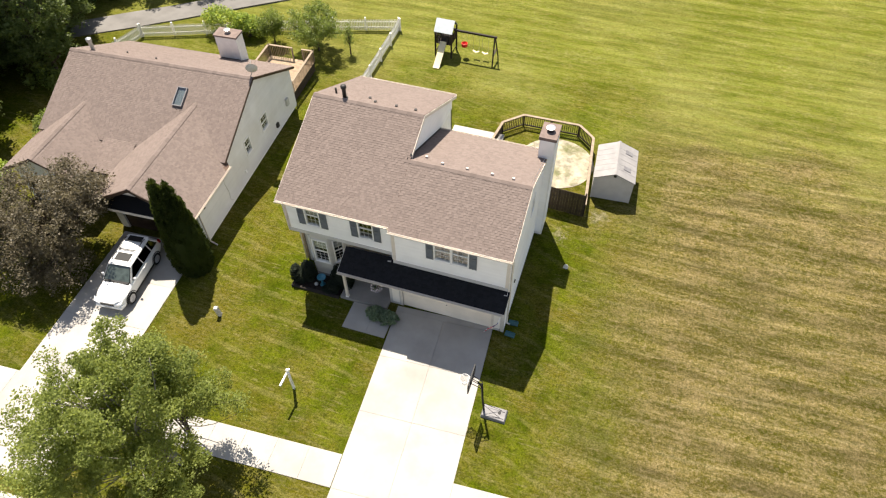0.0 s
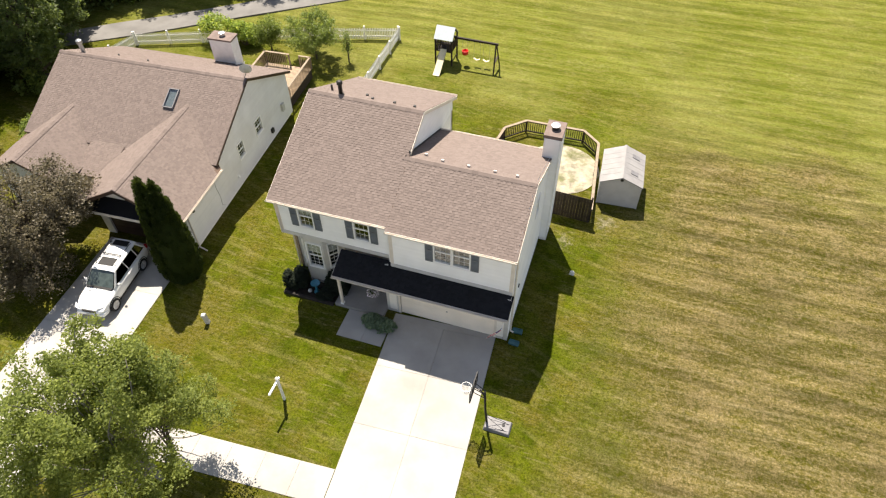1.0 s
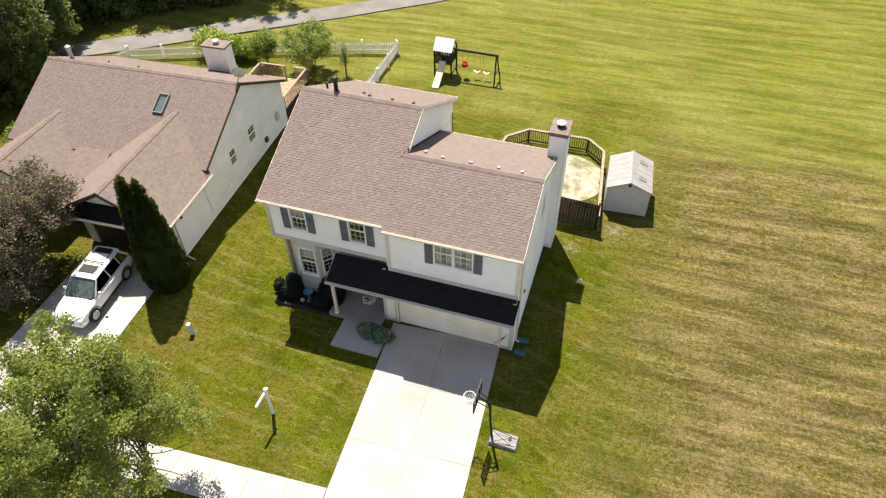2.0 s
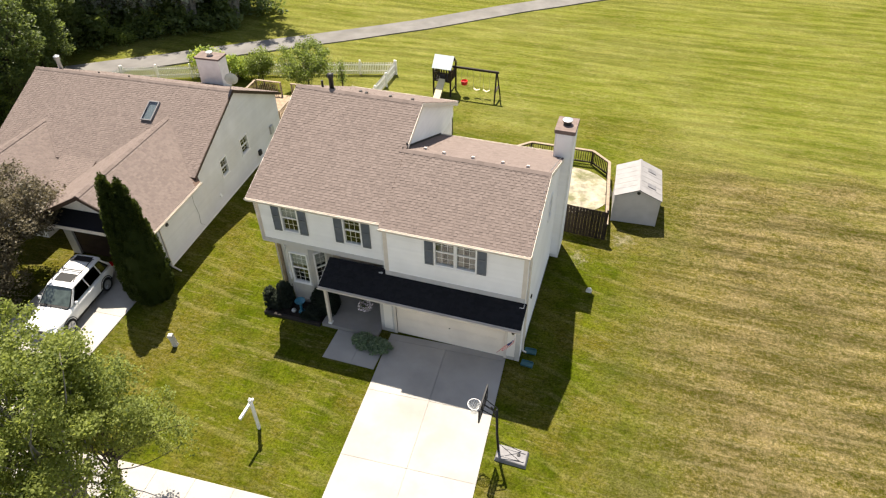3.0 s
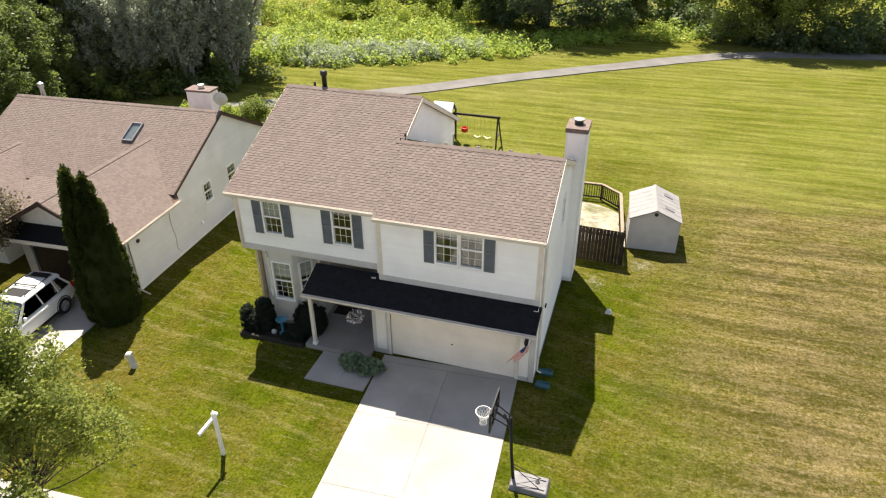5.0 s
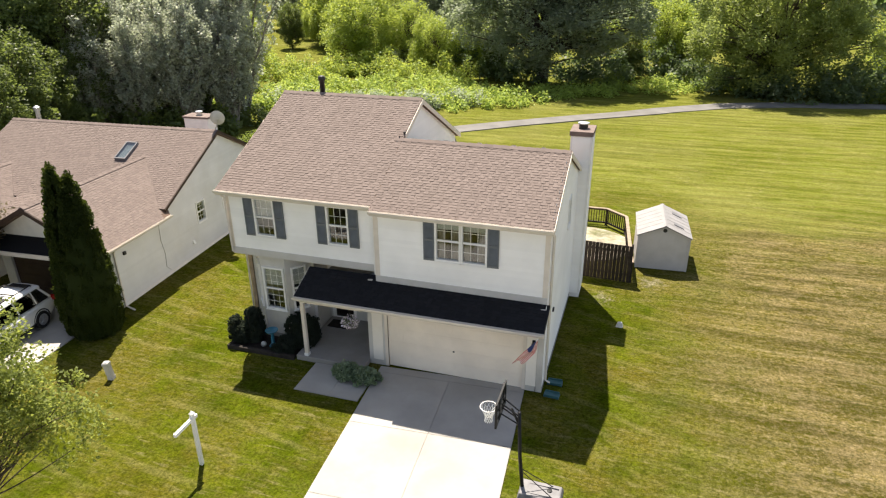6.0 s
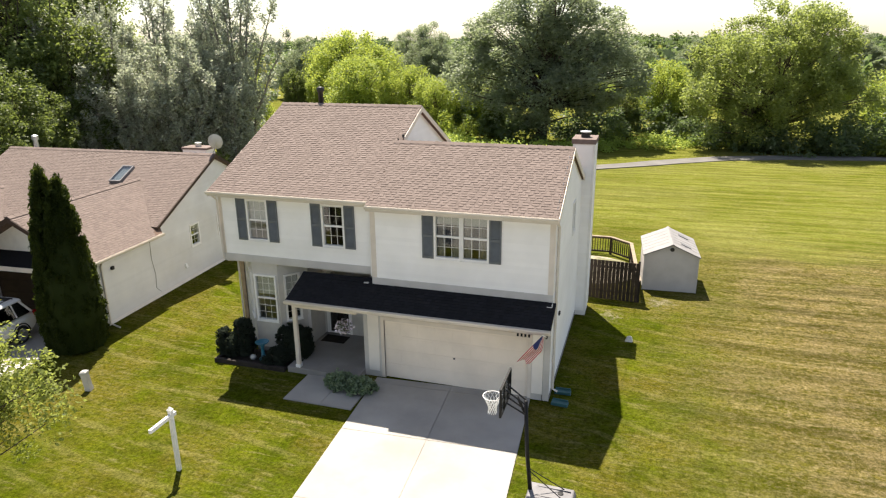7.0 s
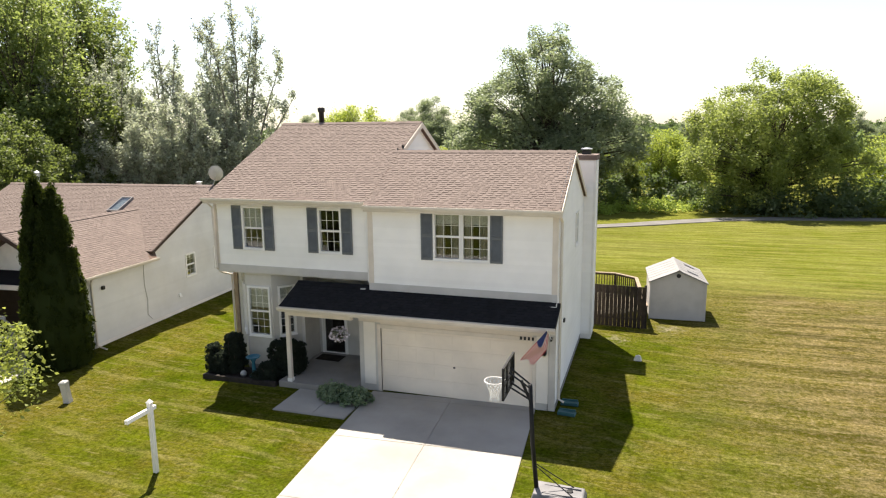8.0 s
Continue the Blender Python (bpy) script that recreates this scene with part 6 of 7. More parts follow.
# ---- path behind the houses ----
def far_path():
    b = Build()
    line = [(-62, 20.0), (-50, 28.5), (-41, 35.6), (-36, 39.6), (-31, 44.0), (-25.4, 48.6), (-19.4, 53.9), (-13.2, 60.2), (-6.1, 66.6), (0.8, 72.3), (7.1, 76.6), (13.5, 79.0), (22, 80.5), (34, 81.5), (60, 84)]
    fine = []
    for (x0, y0), (x1, y1) in zip(line, line[1:]):
        for k in range(6):
            fine.append((x0 + (x1 - x0) * k / 6, y0 + (y1 - y0) * k / 6))
    fine.append(line[-1])
    left, right = [], []
    for i, (x, y) in enumerate(fine):
        a, c = fine[max(0, i - 1)], fine[min(len(fine) - 1, i + 1)]
        d = Vector((c[0] - a[0], c[1] - a[1], 0)).normalized()
        n = Vector((-d.y, d.x, 0)) * (1.25 + 0.08 * noise.noise((x * 0.3, y * 0.3, 0)))
        for side, lst in ((1, left), (-1, right)):
            p = Vector((x, y, 0)) + n * side
            lst.append((p.x, p.y, ground_z(p.y) + 0.09))
    n = len(fine)
    b.add(left + right, [(i, n + i, n + i + 1, i + 1) for i in range(n - 1)])
    b.add([(x, y, z - 0.25) for x, y, z in left + right], [(i, i + 1, n + i + 1, n + i) for i in range(n - 1)])
    b.add(left + [(x, y, z - 0.25) for x, y, z in left], [(i, i + 1, n + i + 1, n + i) for i in range(n - 1)])
    b.add(right + [(x, y, z - 0.25) for x, y, z in right], [(i, n + i, n + i + 1, i + 1) for i in range(n - 1)])
    return single("path", b, PATH_ASPHALT, "worn grey asphalt path through the grass", "path", "structure")


far_path()


# ---- street furniture and garden things ----
def hoop():
    t = thing("basketball_hoop", pose(-2.77, 13.24, 0), "portable black basketball hoop beside the driveway", "basketball hoop")
    base = Build()
    base.hull([(-0.05, -0.34, 0), (1.13, -0.36, 0), (1.13, 0.36, 0), (-0.05, 0.34, 0)], [(0.01, -0.28, 0.2), (1.07, -0.30, 0.16), (1.07, 0.30, 0.16), (0.01, 0.28, 0.2)])
    bs = part("base", base, GREY_PLASTIC, t, "grey plastic water-filled base", bevel=0.03)
    part("filler_cap", Build().lathe((0.77, 0.05, 0.165), [(0.07, 0), (0.07, 0.025), (0.03, 0.03)], 14), BLACK_METAL, bs)
    part("base_rib", Build().box(0.20, 1.0, -0.20, -0.15, 0.17, 0.20), GREY_PLASTIC, bs)
    part("base_rib", Build().box(0.20, 1.0, 0.15, 0.20, 0.17, 0.20), GREY_PLASTIC, bs)
    part("pole", Build().tube([(0.05, 0, 0.10), (-0.06, 0, 1.2), (-0.13, 0, 2.58)], [0.052, 0.05, 0.046], 12), BLACK_METAL, t, smooth=True)
    for s in (-1, 1):
        part("brace", Build().tube([(0.90, s * 0.2, 0.16), (-0.02, s * 0.03, 0.75)], 0.012, 6), BLACK_METAL, t)
    bx = -0.62
    for s in (-1, 1):
        part("arm", Build().tube([(-0.12, s * 0.09, 2.53), (bx + 0.04, s * 0.12, 2.85)], 0.02, 6), BLACK_METAL, t)
        part("arm", Build().tube([(-0.12, s * 0.09, 2.27), (bx + 0.04, s * 0.12, 2.53)], 0.02, 6), BLACK_METAL, t)
    part("adjuster", Build().tube([(-0.12, 0, 2.20), (-0.33, 0, 2.65)], 0.035, 8), BLACK_METAL, t)
    board = Build()
    y0, y1, z0, z1 = -0.56, 0.56, 2.37, 3.09
    board.box(bx - 0.02, bx + 0.03, y0, y1, z0, z0 + 0.05).box(bx - 0.02, bx + 0.03, y0, y1, z1 - 0.05, z1).box(bx - 0.02, bx + 0.03, y0, y0 + 0.05, z0 + 0.05, z1 - 0.05).box(bx - 0.02, bx + 0.03, y1 - 0.05, y1, z0 + 0.05, z1 - 0.05)
    bb = part("backboard", board, BLACK_METAL, t, "black framed backboard")
    part("pane", Build().box(bx - 0.006, bx + 0.004, y0 + 0.05, y1 - 0.05, z0 + 0.05, z1 - 0.05), ACRYLIC, bb)
    for y in (-0.22, 0.22):
        part("strut", Build().box(bx + 0.006, bx + 0.04, y - 0.02, y + 0.02, z0 + 0.05, z1 - 0.05), BLACK_METAL, bb)
    part("strut", Build().box(bx + 0.006, bx + 0.04, y0 + 0.05, y1 - 0.05, 2.67, 2.71), BLACK_METAL, bb)
    rz, rx = 2.58, bx - 0.30
    ring = [(rx + 0.225 * math.cos(a), 0.225 * math.sin(a), rz) for a in (2 * math.pi * k / 28 for k in range(29))]
    rim = part("rim", Build().tube(ring, 0.011, 6, False), WHITE, t)
    part("bracket", Build().box(bx - 0.09, bx - 0.02, -0.06, 0.06, rz - 0.06, rz + 0.02), BLACK_METAL, rim)
    net = Build()
    n, rows = 12, 6
    rad = (0.225, 0.19, 0.155, 0.125, 0.10, 0.095, 0.11)
    def knot(k, r):
        a = 2 * math.pi * (k + 0.5 * (r % 2)) / n
        return (rx + rad[r] * math.cos(a), rad[r] * math.sin(a), rz - 0.075 * r)
    for r in range(rows):
        for k in range(n):
            p = knot(k, r)
            for q in ((knot(k, r + 1), knot(k - 1, r + 1)) if r % 2 == 0 else (knot(k, r + 1), knot(k + 1, r + 1))):
                net.tube([p, q], 0.0075, 4, False)
    part("net", net, NET, t, "white string net")
    return t


hoop()


def sign_post():
    t = thing("sign_post", pose(-11.62, 11.62, 0), "white wooden yard sign post with empty arm", "sign post")
    part("post", Build().hull([(-0.05, -0.05, -0.2), (0.05, -0.05, -0.2), (0.05, 0.05, -0.2), (-0.05, 0.05, -0.2)], [(-0.05, -0.05, 1.78), (0.05, -0.05, 1.78), (0.05, 0.05, 1.78), (-0.05, 0.05, 1.78)]), WHITE, t, bevel=0.006)
    part("post_cap", Build().hull([(-0.065, -0.065, 1.78), (0.065, -0.065, 1.78), (0.065, 0.065, 1.78), (-0.065, 0.065, 1.78)], [(-0.01, -0.01, 1.86), (0.01, -0.01, 1.86), (0.01, 0.01, 1.86), (-0.01, 0.01, 1.86)]), WHITE, t)
    part("arm", Build().box(-0.04, 0.04, -0.76, 0.16, 1.56, 1.66), WHITE, t, bevel=0.006)
    for y in (-0.7, -0.2):
        part("hook", Build().tube([(0, y, 1.56), (0, y, 1.50)], 0.006, 5), BLACK_METAL, t)
    return t


sign_post()


def pedestal():
    t = thing("utility_pedestal", pose(-17.13, 14.25, 0, ry=-7, rz=14), "pale square utility pedestal leaning in the lawn", "utility box")
    body = Build()
    body.box(-0.09, 0.09, -0.09, 0.09, -0.08, 0.60)
    body.box(-0.097, 0.097, -0.097, 0.097, -0.08, 0.09)
    part("body", body, LOWER_WALL, t)
    lid = Build()
    lid.box(-0.105, 0.105, -0.105, 0.105, 0.575, 0.635)
    lid.hull(*[[(x * k, y * k, z) for x, y in ((-0.105, -0.105), (0.105, -0.105), (0.105, 0.105), (-0.105, 0.105))] for k, z in ((1.0, 0.635), (0.72, 0.675))])
    part("lid", lid, PALE_PLASTIC, t)
    return t


pedestal()


def splash(x, y, r):
    t = thing("splash_block", pose(x, y, 0.0, 0, 0, r), "teal plastic splash block under a downspout", "splash block", "splash blocks")
    part("tray", Build().hull([(0, -0.12, 0), (0.50, -0.13, 0), (0.50, 0.13, 0), (0, 0.12, 0)], [(0, -0.13, 0.08), (0.50, -0.14, 0.05), (0.50, 0.14, 0.05), (0, 0.13, 0.08)]), TEAL, t, bevel=0.01)
    for s in (-1, 1):
        part("lip", Build().box(0.02, 0.48, s * 0.13 - 0.012, s * 0.13 + 0.012, 0.06, 0.11), TEAL, t)


splash(-2.85, 17.62, -3)
splash(-2.85, 18.30, 2)
single("rock", Build().hull([(-0.16, -0.12, -0.05), (0.14, -0.14, -0.05), (0.17, 0.12, -0.05), (-0.12, 0.15, -0.05)], [(-0.08, -0.06, 0.17), (0.09, -0.07, 0.20), (0.08, 0.07, 0.18), (-0.07, 0.08, 0.16)]), ROCK, "small white rock in the lawn", "rock", m=pose(-0.78, 22.72, 0), bevel=0.04)


def flag():
    t = thing("flag", pose(-3.08, 17.62, 2.18), "striped flag hanging from an angled pole", "flag")
    tip = Vector((0.08, -1.46, 0.72))
    part("bracket", Build().box(-0.025, 0.025, -0.05, 0.03, -0.05, 0.05), BLACK_METAL, t)
    part("pole", Build().tube([(0, -0.02, 0), tip], 0.014, 8), WHITE, t)
    # thirteen stripes hang in folds from the outer part of the pole
    a, c = tip * 0.97, tip * 0.64
    drop = Vector((-0.64, -0.08, -0.80))
    def cloth(u, v):
        p = a.lerp(c, u) + drop * v * (1 - 0.25 * u) + Vector((0.12, 0, -0.26)) * u * min(1, v * 3)
        return p + Vector((0.3, 1.0, 0.2)) * 0.06 * math.sin(7 * u + 5 * v) * (0.3 + v)
    n = 8
    for i in range(13):
        u0, u1 = i / 13, (i + 1) / 13
        for v0, v1, mat in (((0, 0.42, FLAG_BLUE), (0.42, 1, None)) if i < 7 else ((0, 1, None),)):
            mat = mat or (FLAG_RED if i % 2 == 0 else FLAG_WHITE)
            b = Build()
            b.add([cloth(u, v0 + (v1 - v0) * k / n) for u in (u0, u1) for k in range(n + 1)], [(k, k + 1, n + 2 + k, n + 1 + k) for k in range(n)])
            part("stripe" if mat is not FLAG_BLUE else "canton", b, mat, t)
    return t


flag()


def birdbath():
    t = thing("bird_bath", pose(-12.85, 17.62, 0.02), "blue glazed bird bath in the flower bed", "bird bath")
    part("pedestal", Build().lathe((0, 0, 0), [(0.17, 0), (0.15, 0.05), (0.07, 0.12), (0.055, 0.5), (0.10, 0.60)], 16), BLUE, t, smooth=True)
    part("bowl", Build().lathe((0, 0, 0.6), [(0.08, 0), (0.21, 0.05), (0.24, 0.09), (0.22, 0.09), (0.16, 0.05)], 20), BLUE, t, smooth=True)


birdbath()
single("garden_ornament", Build().lathe((0, 0, 0), [(0.02, 0), (0.09, 0.03), (0.11, 0.10), (0.08, 0.17), (0.02, 0.2)], 14), PALE_PLASTIC, "small pale round garden ornament", "ornament", m=pose(-13.18, 17.5, 0.03), smooth=True)
single("flower_bed", Build().box(-14.30, -11.72, 17.17, 18.22, -0.1, 0.05), MULCH, "dark mulch flower bed at the bay window", "flower bed", "structure")
edging = thing("bed_edging", None, "dark landscape timbers round the flower bed", "edging")
for b in (Build().box(-14.43, -11.70, 17.02, 17.16, -0.05, 0.15), Build().box(-14.43, -14.30, 17.17, 18.4, -0.05, 0.15)):
    part("timber", b, TIMBER, edging, bevel=0.02)
basket = thing("hanging_basket", pose(-9.42, 17.13, 1.90), "hanging basket of pale flowers under the porch roof", "hanging basket")
part("pot", Build().lathe((0, 0, -0.12), [(0.09, 0), (0.15, 0.16), (0.155, 0.18)], 14), BROWN_DOOR, basket)
for a in (0, 2.1, 4.2):
    part("wire", Build().tube([(0.15 * math.cos(a), 0.15 * math.sin(a), 0.05), (0, 0, 0.45), (0, 0, 0.66)], 0.005, 4), BLACK_METAL, basket)
ob = new("foliage", leaf_cloud("foliage", [((0, 0, 0.02), (0.26, 0.26, 0.2), 240)], 0.07, LEAF_OAK, 71))
ob.parent = basket
ob = new("blossom", leaf_cloud("blossom", [((0, 0, 0.02), (0.33, 0.33, 0.24), 420)], 0.06, FLOWERS, 72, 1.0, 0.9))
ob.parent = basket
single("doormat", Build().box(-11.45, -10.55, 19.2, 19.75, 0.192, 0.212), MULCH, "dark doormat before the front door", "doormat", bevel=0.005)


# ---- shed ----
def shed():
    t = thing("garden_shed", pose(0.68, 28.62, -0.27, 0, 0, 3.5), "grey resin garden shed with pale gabled roof", "shed")
    w, d, e, a = 1.12, 2.7, 1.77, 2.26
    body = Build().hull([(-w, 0, 0), (w, 0, 0), (w, 0, e), (0, 0, a - 0.03), (-w, 0, e)], [(-w, d, 0), (w, d, 0), (w, d, e), (0, d, a - 0.03), (-w, d, e)])
    wl = part("wall", body, SHED_WALL, t)
    for x in (-1.12, 1.09):
        part("corner_post", Build().box(x - 0.02, x + 0.05, -0.03, 0.05, 0, e), SHED_WALL, wl)
    part("floor", Build().box(-w - 0.03, w + 0.03, -0.03, d + 0.03, -0.1, 0.06), DARK_METAL, t)
    for s in (-1, 1):
        k = (a - e) / w
        r = part("roof", Build().hull([(0, -0.1, a - 0.0), (s * (w + 0.07), -0.1, e - 0.07 * k), (s * (w + 0.07), d + 0.1, e - 0.07 * k), (0, d + 0.1, a)],
                                      [(0, -0.1, a + 0.05), (s * (w + 0.07), -0.1, e - 0.07 * k + 0.05), (s * (w + 0.07), d + 0.1, e - 0.07 * k + 0.05), (0, d + 0.1, a + 0.05)]), SHED_ROOF, t)
        for j in range(1, 6):
            y = j * d / 6
            part("roof_rib", Build().hull([(0, y - 0.02, a + 0.05), (s * (w + 0.06), y - 0.02, e - 0.06 * k + 0.05), (s * (w + 0.06), y + 0.02, e - 0.06 * k + 0.05), (0, y + 0.02, a + 0.05)],
                                          [(0, y - 0.015, a + 0.058), (s * (w + 0.06), y - 0.015, e - 0.06 * k + 0.058), (s * (w + 0.06), y + 0.015, e - 0.06 * k + 0.065), (0, y + 0.015, a + 0.058)]), SHED_ROOF, r)
        if s > 0:
            for y in (0.75, 2.15):
                part("roof_window", Build().hull([(0.42, y - 0.16, a - 0.42 * k + 0.052), (0.85, y - 0.16, a - 0.85 * k + 0.052), (0.85, y + 0.16, a - 0.85 * k + 0.052), (0.42, y + 0.16, a - 0.42 * k + 0.052)],
                                                 [(0.42, y - 0.16, a - 0.42 * k + 0.085), (0.85, y - 0.16, a - 0.85 * k + 0.085), (0.85, y + 0.16, a - 0.85 * k + 0.085), (0.42, y + 0.16, a - 0.42 * k + 0.085)]), GREY_PLASTIC, r)
    part("ridge_cap", Build().hull([(-0.09, -0.12, a + 0.03), (0, -0.12, a + 0.075), (0.09, -0.12, a + 0.03)], [(-0.09, d + 0.12, a + 0.03), (0, d + 0.12, a + 0.075), (0.09, d + 0.12, a + 0.03)]), SHED_ROOF, t)
    part("gable_vent", Build().tube([(0, -0.001, a - 0.2), (0, -0.03, a - 0.2)], 0.09, 14), DARK_METAL, t)
    return t


shed()


# ---- railed yard for a pool ----
def pool_fence():
    t = thing("pool_fence", None, "dark wooden railing with pale top rail round a sandy pool spot", "fence")
    corners = [(-7.4, 28.6), (-6.95, 32.7), (-5.8, 33.9), (-2.15, 33.95), (-1.1, 32.9), (-0.58, 26.78)]
    for (x0, y0), (x1, y1) in zip(corners, corners[1:]):
        ln = math.hypot(x1 - x0, y1 - y0)
        m = wall_frame((x0, y0, 0), (x1 - x0, y1 - y0, 0))
        za, zb = ground_z(y0), ground_z(y1)
        def at(u):
            return za + (zb - za) * u / ln
        def sloped(d0, d1, lo, hi):
            return Build().hull([m @ Vector((0, d0, za + lo)), m @ Vector((ln, d0, zb + lo)), m @ Vector((ln, d1, zb + lo)), m @ Vector((0, d1, za + lo))],
                                [m @ Vector((0, d0, za + hi)), m @ Vector((ln, d0, zb + hi)), m @ Vector((ln, d1, zb + hi)), m @ Vector((0, d1, za + hi))])
        part("top_rail", sloped(-0.08, 0.08, 0.92, 0.96), RAIL_WOOD, t, "pale weathered top rail")
        part("rail", sloped(-0.03, 0.03, 0.84, 0.915), DARK_WOOD, t)
        part("rail", sloped(-0.03, 0.03, 0.10, 0.18), DARK_WOOD, t)
        n = max(1, round(ln / 1.8))
        for i in range(n + 1):
            u = ln * i / n
            part("post", Build().box(u - 0.045, u + 0.045, -0.045, 0.045, at(u) - 0.2, at(u) + 0.918, m), DARK_WOOD, t)
        bal = Build().box(-0.018, 0.018, -0.018, 0.018, 0.181, 0.839).mesh("baluster", DARK_WOOD)
        k = int(ln / 0.135)
        for i in range(1, k):
            u = ln * i / k
            piece("baluster", bal, t, m @ pose(u, 0, at(u)))
    # slatted screen towards the house
    m = wall_frame((-3.28, 26.95, 0), (2.68, -0.17, 0))
    part("rail", Build().box(0, 2.68, 0.02, 0.06, 0.25, 0.34, m), DARK_WOOD, t)
    part("rail", Build().box(0, 2.68, 0.02, 0.06, 1.32, 1.41, m), DARK_WOOD, t)
    slat = Build().box(-0.075, 0.075, 0.061, 0.083, -0.12, 1.66).mesh("slat", DARK_WOOD)
    for i in range(17):
        piece("slat", slat, t, m @ pose(0.08 + i * 0.158, 0, 0))
    for u in (0.0, 2.66):
        part("post", Build().box(u - 0.045, u + 0.045, -0.06, 0.018, -0.2, 1.72, m), DARK_WOOD, t)
    return t


pool_fence()
pit = Build()
ring = 40
pit.add([(-3.0 + (2.35 + 0.10 * noise.noise((math.cos(a) * 2, math.sin(a) * 2, 5))) * s * math.cos(a), 30.9 + 2.35 * s * math.sin(a), 0) for s in (1.0, 0.0) for a in (2 * math.pi * k / ring for k in range(ring))], [(k, (k + 1) % ring, ring + (k + 1) % ring, ring + k) for k in range(ring)])
pit.v = [(x, y, ground_z(y) + 0.03) for x, y, z in pit.v]
single("sand_patch", pit, SAND, "round sandy patch where a pool stood", "sand", "structure")


# ---- swing set ----
def swing_set():
    t = thing("swing_set", pose(-13.45, 40.9, -0.72, 0, 0, -1), "dark wooden play tower with slide and swings", "swing set")
    w = 0.62
    for sx in (-1, 1):
        for sy in (-1, 1):
            part("post", Build().box(sx * w - 0.05, sx * w + 0.05, sy * w - 0.05, sy * w + 0.05, -0.2, 2.1), DARK_WOOD, t)
    part("platform", Build().box(-w, w, -w, w, 1.10, 1.18), DARK_WOOD, t)
    for sy in (-1, 1):
        part("rail", Build().box(-w, w, sy * w - 0.03, sy * w + 0.03, 1.72, 1.80), DARK_WOOD, t)
        for i in range(6):
            if sy > 0 or i in (0, 5, 1, 4):
                part("slat", Build().box(-w + 0.12 + i * 0.19, -w + 0.21 + i * 0.19, sy * w - 0.02, sy * w + 0.02, 1.19, 1.72), DARK_WOOD, t)
    for sx in (-1, 1):
        part("rail", Build().box(sx * w - 0.03, sx * w + 0.03, -w + 0.06, w - 0.06, 1.72, 1.80), DARK_WOOD, t)
        for i in range(5):
            part("slat", Build().box(sx * w - 0.02, sx * w + 0.02, -w + 0.15 + i * 0.22, -w + 0.24 + i * 0.22, 1.19, 1.72), DARK_WOOD, t)
        part("lattice", Build().box(sx * w - 0.015, sx * w + 0.015, -w + 0.06, w - 0.06, 0.3, 0.42), DARK_WOOD, t)
    for s in (-1, 1):
        part("canopy", Build().hull([(-w - 0.08, 0, 2.78), (w + 0.08, 0, 2.78), (w + 0.08, s * (w + 0.1), 2.08), (-w - 0.08, s * (w + 0.1), 2.08)],
                                    [(-w - 0.08, 0, 2.80), (w + 0.08, 0, 2.80), (w + 0.08, s * (w + 0.1), 2.10), (-w - 0.08, s * (w + 0.1), 2.10)]), TARP, t, "pale cloth canopy")
    for sx in (-1, 1):
        part("gable_strut", Build().tube([(sx * w, -w, 2.06), (sx * w, 0, 2.76), (sx * w, w, 2.06)], 0.035, 6), DARK_WOOD, t)
    sl = Build()
    n = 12
    prof = [(-w - 1.75 * i / n, 1.14 * (1 - i / n) ** 1.15 + 0.10) for i in range(n + 1)]
    sl.add([(x, y, z + (0.0 if abs(x) < 0.2 else 0.10)) for y, z in prof for x in (-0.24, -0.2, 0.2, 0.24)], [(4 * i + k, 4 * i + k + 1, 4 * i + 5 + k, 4 * i + 4 + k) for i in range(n) for k in range(3)])
    sl.add([(x, y, z - 0.03) for y, z in prof for x in (-0.24, 0.24)], [(2 * i, 2 * i + 2, 2 * i + 3, 2 * i + 1) for i in range(n)])
    part("slide", sl, YELLOW, t, "yellow plastic slide")
    bx = 3.75
    part("beam", Build().box(w, bx + 0.15, -0.06, 0.06, 1.98, 2.12), DARK_WOOD, t)
    for s in (-1, 1):
        part("leg", Build().tube([(bx, s * 0.06, 2.05), (bx + 0.1, s * 0.85, -0.1)], 0.055, 6), DARK_WOOD, t)
    part("leg_brace", Build().box(bx - 0.02, bx + 0.10, -0.5, 0.5, 0.78, 0.86), DARK_WOOD, t)
    for x in (2.35, 3.05):
        s = part("swing_seat", Build().hull([(x - 0.24, -0.08, 0.62), (x, -0.08, 0.50), (x + 0.24, -0.08, 0.62), (x + 0.24, -0.08, 0.66), (x, -0.08, 0.54), (x - 0.24, -0.08, 0.66)],
                                            [(x - 0.24, 0.08, 0.62), (x, 0.08, 0.50), (x + 0.24, 0.08, 0.62), (x + 0.24, 0.08, 0.66), (x, 0.08, 0.54), (x - 0.24, 0.08, 0.66)]), CREAM, t, "cream belt swing seat")
        for k in (-0.23, 0.23):
            part("chain", Build().tube([(x + k, 0, 0.64), (x + k, 0, 1.98)], 0.008, 4), GALV, s)
    b = part("toddler_swing", Build().lathe((1.45, 0, 0.78), [(0.10, 0), (0.22, 0.08), (0.24, 0.34), (0.20, 0.36), (0.12, 0.2)], 14), RED, t, "red bucket swing")
    for k in (-0.2, 0.2):
        part("chain", Build().tube([(1.45 + k, 0, 1.1), (1.45 + k, 0, 1.98)], 0.008, 4), GALV, b)
    return t


swing_set()


